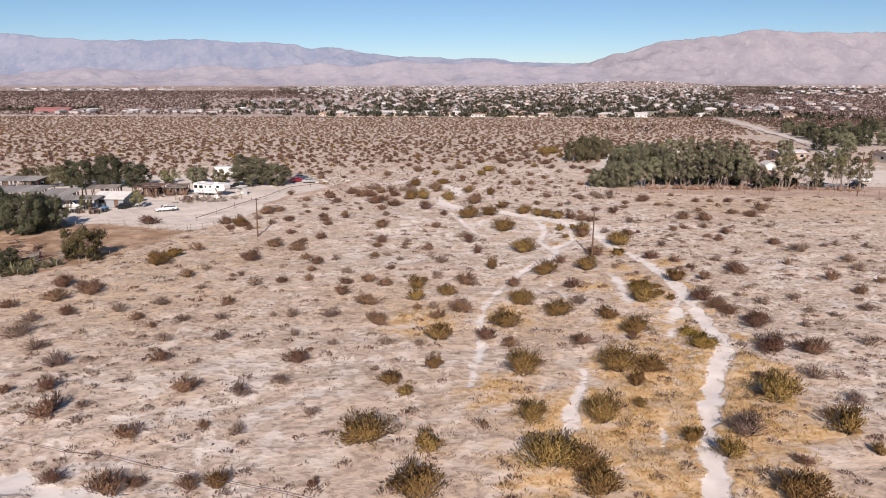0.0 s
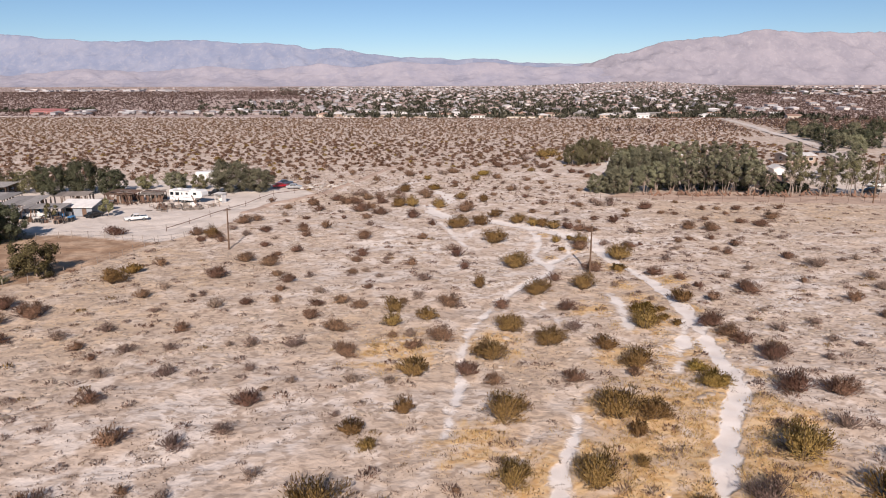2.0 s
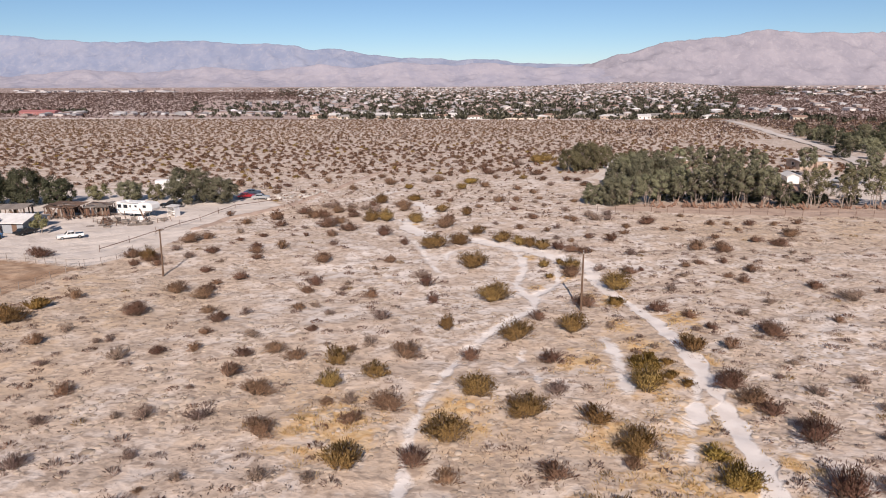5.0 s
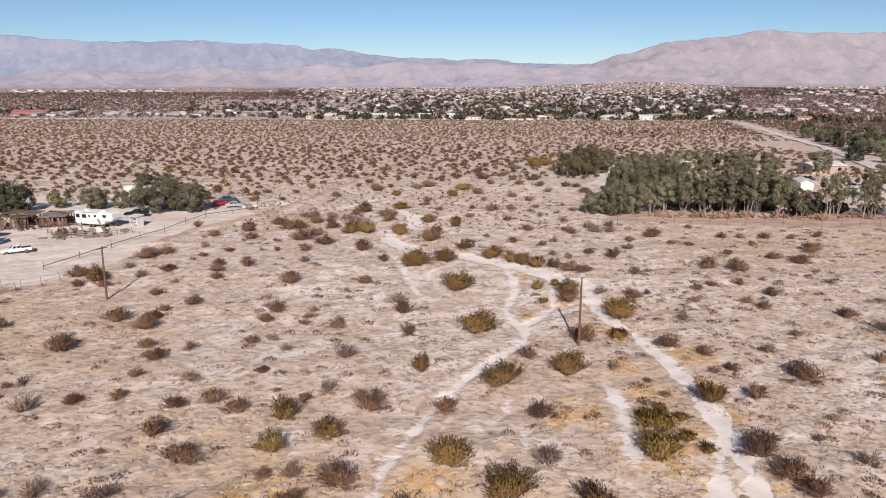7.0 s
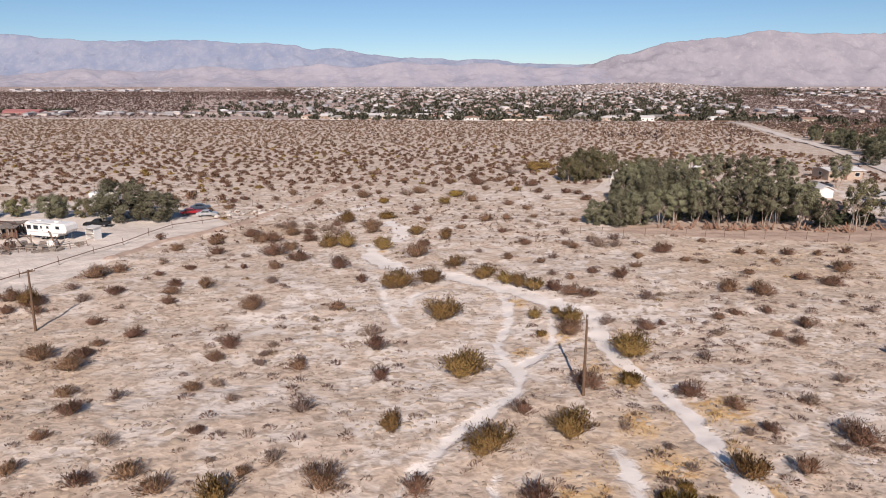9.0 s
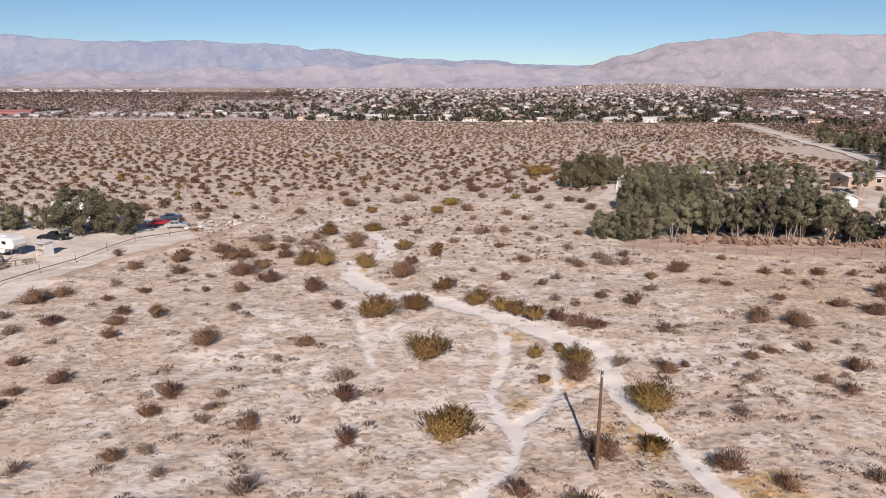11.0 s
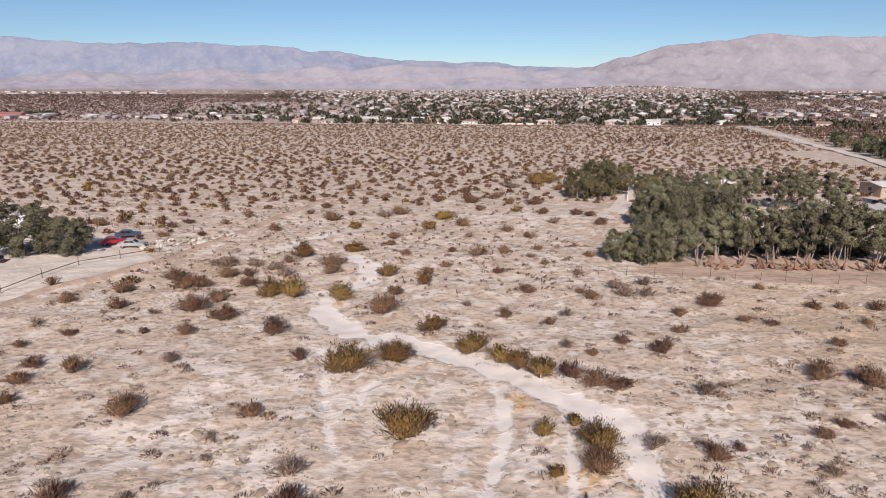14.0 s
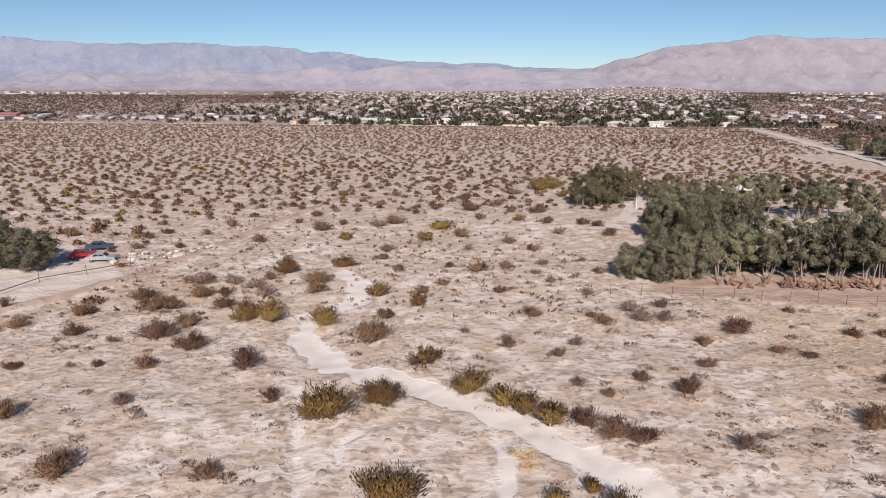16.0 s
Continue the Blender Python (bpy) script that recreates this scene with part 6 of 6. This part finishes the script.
shrub(BROWN, -25.9, 191.6, 2.16)
shrub(BROWN, -33.2, 192.6, 2.37)
shrub(BROWN, -6.6, 194.9, 4.03)
shrub(BROWN, -23.4, 197.4, 2.88)
shrub(BROWN, 43.7, 198.7, 2.91)
shrub(BROWN, -3.6, 199.7, 2.31)
shrub(BROWN, -11.6, 200.1, 1.89)
shrub(BROWN, 40.9, 200.1, 2.94)
shrub(BROWN, 6.0, 200.8, 4.23)
shrub(BROWN, 34.8, 201.8, 2.77)
shrub(BROWN, 22.3, 205.5, 2.85)
shrub(BROWN, -9.9, 208.6, 2.92)
shrub(BROWN, 9.4, 211.8, 2.07)
shrub(BROWN, 34.4, 212.3, 3.93)
shrub(BROWN, -6.9, 212.4, 1.85)
shrub(BROWN, 29.3, 212.5, 2.77)
shrub(BROWN, -2.4, 212.8, 2.09)
shrub(BROWN, 20.6, 214.4, 4.69)
shrub(BROWN, 13.4, 215.1, 3.06)
shrub(BROWN, -12.4, 220.4, 2.45)
shrub(BROWN, 1.4, 221.1, 3.19)
shrub(BROWN, 27.1, 221.8, 2.96)
shrub(BROWN, 20.0, 227.7, 3.60)
shrub(BROWN, -48.9, 228.8, 2.59)
shrub(BROWN, -56.2, 228.8, 3.62)
shrub(BROWN, 3.8, 233.4, 2.93)
shrub(BROWN, -8.6, 234.4, 2.68)
shrub(BROWN, -12.0, 240.4, 1.67)
shrub(BROWN, 23.0, 242.8, 2.54)
shrub(BROWN, -4.1, 244.3, 2.56)
shrub(BROWN, 16.6, 245.3, 3.44)
shrub(BROWN, 12.4, 257.0, 2.76)
shrub(BROWN, 53.8, 273.9, 4.36)
shrub(GREY, 24.9, 46.9, 4.11)
shrub(GREY, -16.4, 46.9, 1.83)
shrub(GREY, -11.1, 49.8, 1.73)
shrub(GREY, -31.2, 51.2, 1.48)
shrub(GREY, 36.8, 51.7, 2.49)
shrub(GREY, -18.1, 53.5, 2.56)
shrub(GREY, -15.0, 55.7, 2.02)
shrub(GREY, 35.7, 56.4, 3.11)
shrub(GREY, -6.5, 58.4, 1.22)
shrub(GREY, -38.4, 60.0, 3.52)
shrub(GREY, -42.9, 63.9, 3.00)
shrub(GREY, 45.8, 64.0, 2.76)
shrub(GREY, -2.3, 64.6, 1.91)
shrub(GREY, -5.8, 64.7, 2.06)
shrub(GREY, -11.5, 64.7, 1.46)
shrub(GREY, -30.2, 66.1, 2.10)
shrub(GREY, -24.0, 66.4, 2.61)
shrub(GREY, -46.9, 67.4, 4.09)
shrub(GREY, -16.3, 67.9, 1.90)
shrub(GREY, 41.8, 69.5, 1.55)
shrub(GREY, -30.7, 72.2, 2.14)
shrub(GREY, -48.5, 72.6, 2.69)
shrub(GREY, -26.1, 72.8, 2.02)
shrub(GREY, 47.4, 73.3, 1.49)
shrub(GREY, -20.2, 73.6, 1.36)
shrub(GREY, -13.1, 73.6, 2.45)
shrub(GREY, -17.8, 73.9, 2.33)
shrub(GREY, 45.0, 74.4, 1.93)
shrub(GREY, 52.3, 74.7, 2.35)
shrub(GREY, -39.3, 75.2, 2.78)
shrub(GREY, -0.8, 76.1, 2.12)
shrub(GREY, 40.7, 77.2, 2.13)
shrub(GREY, 17.5, 77.5, 2.87)
shrub(GREY, -35.2, 77.6, 2.57)
shrub(GREY, -16.0, 79.1, 1.11)
shrub(GREY, 46.0, 79.8, 2.20)
shrub(GREY, 38.8, 80.5, 1.36)
shrub(GREY, 41.7, 83.4, 1.30)
shrub(GREY, -32.4, 83.9, 1.54)
shrub(GREY, -25.5, 85.2, 3.12)
shrub(GREY, -5.0, 88.6, 0.89)
shrub(GREY, -0.5, 88.7, 2.28)
shrub(GREY, -30.0, 89.6, 1.42)
shrub(GREY, -28.8, 90.2, 1.30)
shrub(GREY, 41.7, 90.3, 1.30)
shrub(GREY, -13.6, 90.7, 2.14)
shrub(GREY, 61.8, 91.6, 3.00)
shrub(GREY, -34.8, 92.4, 2.01)
shrub(GREY, 0.3, 95.7, 2.61)
shrub(GREY, 63.4, 96.8, 2.63)
shrub(GREY, 43.3, 97.5, 2.12)
shrub(GREY, -6.3, 97.8, 1.42)
shrub(GREY, -16.4, 98.2, 1.95)
shrub(GREY, -8.5, 100.8, 1.83)
shrub(GREY, 48.3, 101.7, 1.83)
shrub(GREY, 58.7, 101.8, 3.67)
shrub(GREY, 71.3, 104.7, 1.88)
shrub(GREY, 64.4, 104.9, 1.70)
shrub(GREY, -5.9, 105.3, 1.42)
shrub(GREY, 66.7, 105.5, 1.90)
shrub(GREY, 37.6, 106.4, 2.11)
shrub(GREY, -5.9, 107.3, 1.54)
shrub(GREY, -5.8, 109.4, 1.74)
shrub(GREY, 41.1, 112.1, 1.69)
shrub(GREY, 4.2, 112.3, 2.79)
shrub(GREY, -2.1, 114.2, 1.24)
shrub(GREY, 30.1, 115.9, 2.16)
shrub(GREY, -2.9, 117.1, 1.27)
shrub(GREY, 61.9, 118.9, 1.59)
shrub(GREY, 53.5, 120.4, 1.35)
shrub(GREY, -26.9, 120.5, 1.35)
shrub(GREY, -32.5, 123.1, 2.37)
shrub(GREY, 37.0, 123.9, 2.39)
shrub(GREY, 63.0, 124.5, 1.42)
shrub(GREY, 39.3, 125.3, 1.29)
shrub(GREY, -36.5, 127.7, 2.20)
shrub(GREY, -11.0, 129.9, 2.41)
shrub(GREY, 27.1, 133.8, 2.04)
shrub(GREY, -19.5, 137.5, 1.14)
shrub(GREY, -29.5, 139.4, 2.17)
shrub(GREY, -24.1, 143.3, 1.03)
shrub(GREY, 28.7, 143.5, 2.08)
shrub(GREY, -18.7, 143.7, 1.56)
shrub(GREY, 21.7, 144.4, 1.83)
shrub(GREY, 17.4, 146.3, 1.61)
shrub(GREY, 40.0, 150.2, 2.77)
shrub(GREY, 37.2, 150.3, 3.14)
shrub(GREY, 36.7, 152.9, 3.01)
shrub(GREY, 40.7, 154.1, 2.66)
shrub(GREY, 33.2, 159.3, 2.12)
shrub(GREY, -16.6, 163.5, 4.89)
shrub(GREY, 29.3, 163.9, 1.64)
shrub(GREY, 27.7, 167.5, 1.86)
shrub(GREY, 21.0, 171.1, 1.45)
shrub(GREY, 35.7, 175.1, 1.64)
shrub(GREY, 18.9, 181.7, 2.15)
shrub(GREY, 35.3, 193.3, 2.98)
shrub(GREY, 3.2, 198.4, 3.11)
shrub(GREY, 31.7, 237.9, 4.94)
shrub(GOLD_BRUSH, 20.1, 45.9, 2.06)
shrub(GOLD_BRUSH, 27.7, 63.9, 3.60)
shrub(GOLD_BRUSH, 27.5, 67.2, 2.10)
shrub(GOLD_BRUSH, 26.9, 82.7, 2.93)
shrub(GOLD_BRUSH, -43.0, 100.5, 3.08)
shrub(GOLD_BRUSH, 28.7, 101.2, 2.56)
shrub(GOLD_BRUSH, 22.4, 112.3, 1.33)
shrub(GOLD_BRUSH, 24.8, 118.8, 1.58)
shrub(GOLD_BRUSH, 0.8, 171.4, 3.53)
shrub(GOLD_BRUSH, -1.2, 188.0, 2.66)
shrub(GOLD_BRUSH, 14.7, 197.1, 4.51)
shrub(BROWN, -57.0, 124.6, 4.4)
shrub(BROWN, -41.4, 123.2, 3.4)
shrub(BROWN, -37.8, 121.4, 3.0)
shrub(GREY, 28.7, 90.4, 1.2)
shrub(GREY, 29.4, 87.6, 1.4)
shrub(GREY, 27.3, 86.2, 1.1)
shrub(GREY, 26.2, 93.2, 1.5)
shrub(GREY, 35.6, 92.4, 1.6)
shrub(BROWN, -18.6, 153.4, 3.6)
shrub(BROWN, -14.6, 157.8, 3.4)
shrub(GREY, -12.2, 163.6, 3.2)
shrub(GREY, -9.0, 162.2, 3.4)
shrub(GREY, -6.8, 158.6, 3.2)
shrub(BROWN, -11.0, 154.6, 3.0)
shrub(GREY, -15.8, 163.8, 2.8)


# ---- open desert: growth that cannot be counted ----
for x, y, w in ((27.4, 82.2, 1.9), (28.6, 80.4, 1.7), (26.4, 84.4, 1.4), (29.4, 83.6, 1.5), (28.2, 85.6, 1.3), (27.0, 79.4, 1.6), (29.6, 78.6, 1.4)):
    shrub(GOLD_BRUSH, x, y, w)


def open_desert(x, y):
    """True where wild growth stands, away from yards, paths and tree rows."""
    for poly in (YARD, PADDOCK, DIRT):
        if inside(np.float64(x), np.float64(y), poly) > 0.3:
            return False
    return True


def off_trail(x, y, room):
    return all(line_distance(np.float64(x), np.float64(y), line) > w + room for w, line in TRAILS)


def hummocks(rng):
    """Low cushions of sand and dead grass all over the near ground, in one mesh."""
    count = 30000
    draw = np.random.RandomState(8)
    y = 28 + 165 * draw.rand(count) ** 1.1
    x = draw.uniform(-0.70, 0.72, count) * (y + 10) + 0.10 * y
    keep = (x > -60) & (x < 118) & (y > 64 + 6 * np.sin(x * 0.4))
    for poly in (YARD, PADDOCK, DIRT):
        keep &= inside(x, y, poly) < 0.3
    for w, line in TRAILS:
        keep &= line_distance(x, y, line) > w + 0.05
    thick = np.sin(x * 0.23 + 2 * np.sin(y * 0.13)) + np.sin(y * 0.19 + 1.7 * np.sin(x * 0.11)) + 0.5 * np.sin(x * 0.7 + y * 0.5)
    right = (x > 0.22 * y + 8) & (y > 55)
    keep &= draw.rand(count) < np.clip(0.44 + 0.22 * thick + 0.35 * right, 0.06, 1.0)
    x, y = x[keep], y[keep]
    n = len(x)
    r = draw.uniform(0.13, 0.30, n) * np.where(draw.rand(n) < 0.1, 1.6, 1.0)
    a = np.arange(6) * 1.0472
    turn, stretch = draw.uniform(0, 6.28, n), draw.uniform(1.0, 1.7, n)
    rings = []
    for radius, lift, bumpy in ((1.0, -0.10, 0.22), (0.6, 0.22, 0.28)):
        k = radius * (1 + draw.uniform(-bumpy, bumpy, (n, 6)))
        px, py = k * np.cos(a) * r[:, None] * stretch[:, None], k * np.sin(a) * r[:, None]
        rings.append(np.stack([x[:, None] + px * np.cos(turn)[:, None] - py * np.sin(turn)[:, None],
                               y[:, None] + px * np.sin(turn)[:, None] + py * np.cos(turn)[:, None],
                               lift * r[:, None] * draw.uniform(0.7, 1.3, (n, 1)) + np.zeros((n, 6))], -1))
    top = np.stack([x, y, 0.26 * r * draw.uniform(0.7, 1.3, n)], -1)[:, None]
    v = np.concatenate([*rings, top], 1)
    v[:, :, 2] += relief(x, y)[:, None]
    faces = []
    for i in range(6):
        j = (i + 1) % 6
        faces += [(i, j, 6 + j), (i, 6 + j, 6 + i), (6 + i, 6 + j, 12)]
    f = (np.array(faces)[None] + 13 * np.arange(n)[:, None, None]).reshape(-1, 3)
    me = bpy.data.meshes.new("sand_hummocks")
    me.from_pydata(v.reshape(-1, 3).tolist(), [], f.tolist())
    me.polygons.foreach_set("use_smooth", [True] * len(me.polygons))
    me.materials.append(HUMMOCK)
    me.update()
    tagged(new("sand_hummocks", me), "low cushions of dead grass and sand over the open ground", "dry grass", kind="stuff")


def spread_field():
    rng = random.Random(5)
    groups = {"BROWN": [], "OLIVE": [], "GREY": []}
    near = {"BROWN": [], "OLIVE": [], "GREY": []}
    cells = {}
    for x, y, w in SHRUB_SPOTS:
        cells.setdefault((int(x // 4), int(y // 4)), []).append((x, y, w / 2))

    def free(x, y, r):
        c = int(x // 4), int(y // 4)
        for i in range(-2, 3):
            for j in range(-2, 3):
                for a, b, k in cells.get((c[0] + i, c[1] + j), ()):
                    if math.hypot(a - x, b - y) < 0.8 * (k + r) + 0.2:
                        return False
        cells.setdefault(c, []).append((x, y, r))
        return True

    for y0, y1, step in ((150, 215, 4.7), (215, 330, 4.2), (330, 470, 4.4), (470, 690, 5.0)):
        y = y0
        while y < y1:
            y += step * 0.9
            half = 0.72 * y + 30
            x = -half
            while x < half:
                x += step
                px, py = x + rng.uniform(-0.45, 0.45) * step * 1.6, y + rng.uniform(-0.5, 0.5) * step
                if py < 213 and -22 < px < 46:
                    continue
                if px > 34 and 140 < py < 215 or not open_desert(px, py):
                    continue
                if line_distance(np.float64(px), np.float64(py), DIRT_ROAD) < 7 or 150 < px < 215 and 255 < py < 350 or py > 628 - 0.12 * (px - 120) + rng.uniform(-6, 6):
                    continue
                if px < -22 and py < 205 and px > -24 - (py - 150) * 0.25:
                    continue
                r = rng.uniform(0.75, 1.42) * (1.25 if rng.random() < 0.12 else 1.0)
                if rng.random() < 0.04 or not free(px, py, r):
                    continue
                pick = rng.random()
                kind = "BROWN" if pick < 0.78 else "GREY" if pick < 0.92 else "OLIVE"
                (near if py < 330 else groups)[kind].append((px, py, r))
    for kind, leaf in (("BROWN", FIELD_LEAF), ("OLIVE", OLIVE_LEAF), ("GREY", GREY_LEAF)):
        name, label = SHRUB_WORDS[kind]
        far_bushes("far_" + name, near[kind], leaf, "wide stand of " + label, 21, 84, 0.66, 0.66)
        far_bushes("distant_" + name, groups[kind], leaf, "distant field of " + label, 22, 24, 0.62, 0.9)
    small = {"BROWN": [], "GREY": []}
    for _ in range(10000):
        py = 150 * (560 / 150) ** rng.random()
        px = rng.uniform(-0.70, 0.72) * (py - 10)
        if (px > 34 and 140 < py < 262) or not open_desert(px, py) or py > 610 - 0.12 * (px - 120) or (px > 148 and 230 < py < 350):
            continue
        if line_distance(np.float64(px), np.float64(py), DIRT_ROAD) < 7:
            continue
        small["GREY" if rng.random() < 0.8 else "BROWN"].append((px, py, rng.uniform(0.35, 0.72) * (py / 200) ** 0.5))
    far_bushes("far_low_brown_scrub", small["BROWN"], BROWN_LEAF, "small brown tufts between the desert bushes", 24, 11)
    far_bushes("far_low_grey_scrub", small["GREY"], GREY_LEAF, "small grey tufts between the desert bushes", 25, 9)
    # small tufts over the whole near ground
    tufts, grass, mounds = [], [], []
    while len(tufts) < 9000:
        y = 30 + 160 * rng.random() ** 1.25
        x = rng.uniform(-0.72, 0.72) * (y + 12) + 0.12 * y
        if x > 78 or x < -66 or not open_desert(x, y) or not off_trail(x, y, 0.1):
            continue
        thick = math.sin(x * 0.31 + 2 * math.sin(y * 0.17)) + math.sin(y * 0.27 + 1.7 * math.sin(x * 0.13))
        if rng.random() * 2 - 1 > thick * 0.6 + 0.1:
            continue
        tufts.append((x, y, rng.uniform(0.16, 0.5)))
    for x, y, w in SHRUB_SPOTS:
        for _ in range(int(4 + w * 3)):
            a, d = rng.uniform(0, 6.28), w * rng.uniform(0.35, 0.8)
            tufts.append((x + math.cos(a) * d, y + math.sin(a) * d, rng.uniform(0.15, 0.38)))
    for cx, cy, r in GOLD:
        for _ in range(int(r * r * 2.6)):
            x, y = cx + rng.gauss(0, 0.55) * r, cy + rng.gauss(0, 0.55) * r
            if off_trail(x, y, 0.0):
                grass.append((x, y, rng.uniform(0.28, 0.7)))
    for _ in range(150):
        x, y = rng.gauss(38, 7), rng.gauss(112, 12)
        if off_trail(x, y, 0.2):
            mounds.append((x, y, rng.uniform(0.3, 0.62)))
    hummocks(rng)
    low = {"BROWN": [], "GREY": [], "OLIVE": []}
    while sum(len(v) for v in low.values()) < 1400:
        y = 32 + 150 * rng.random() ** 1.1
        x = rng.uniform(-0.70, 0.72) * (y + 12) + 0.12 * y
        if x > 120 or x < -66 or not open_desert(x, y) or not off_trail(x, y, 0.5):
            continue
        dense = 0.55 + 0.3 * math.sin(x * 0.11 + 1.3 * math.sin(y * 0.07)) + (0.35 if x > 0.25 * y + 14 else 0.0)
        if rng.random() > dense:
            continue
        pick = rng.random()
        low["GREY" if pick < 0.82 else "BROWN" if pick < 0.94 else "OLIVE"].append((x, y, rng.uniform(0.22, 0.62)))
    for kind, leaf in (("BROWN", BROWN_LEAF), ("OLIVE", OLIVE_LEAF), ("GREY", GREY_LEAF)):
        name, label = SHRUB_WORDS[kind]
        bunches("low_" + name, low[kind], leaf, "many low tufts of " + label, "shrubs", 51, 60, 0.85, 0.06, 1.4)
    bunches("ground_tufts", tufts, TUFT, "small dry tufts scattered over sand", "dry grass", 31, 10, 0.62, 0.09, 1.3)
    bunches("golden_grass", grass, GRASS, "dry golden grass along the footpaths", "dry grass", 32, 24, 0.7, 0.035, 1.0)
    bunches("low_grey_mounds", mounds, GREY_LEAF, "low grey cushion plants on bare sand", "shrubs", 33, 60, 0.6, 0.06, 1.6)


spread_field()
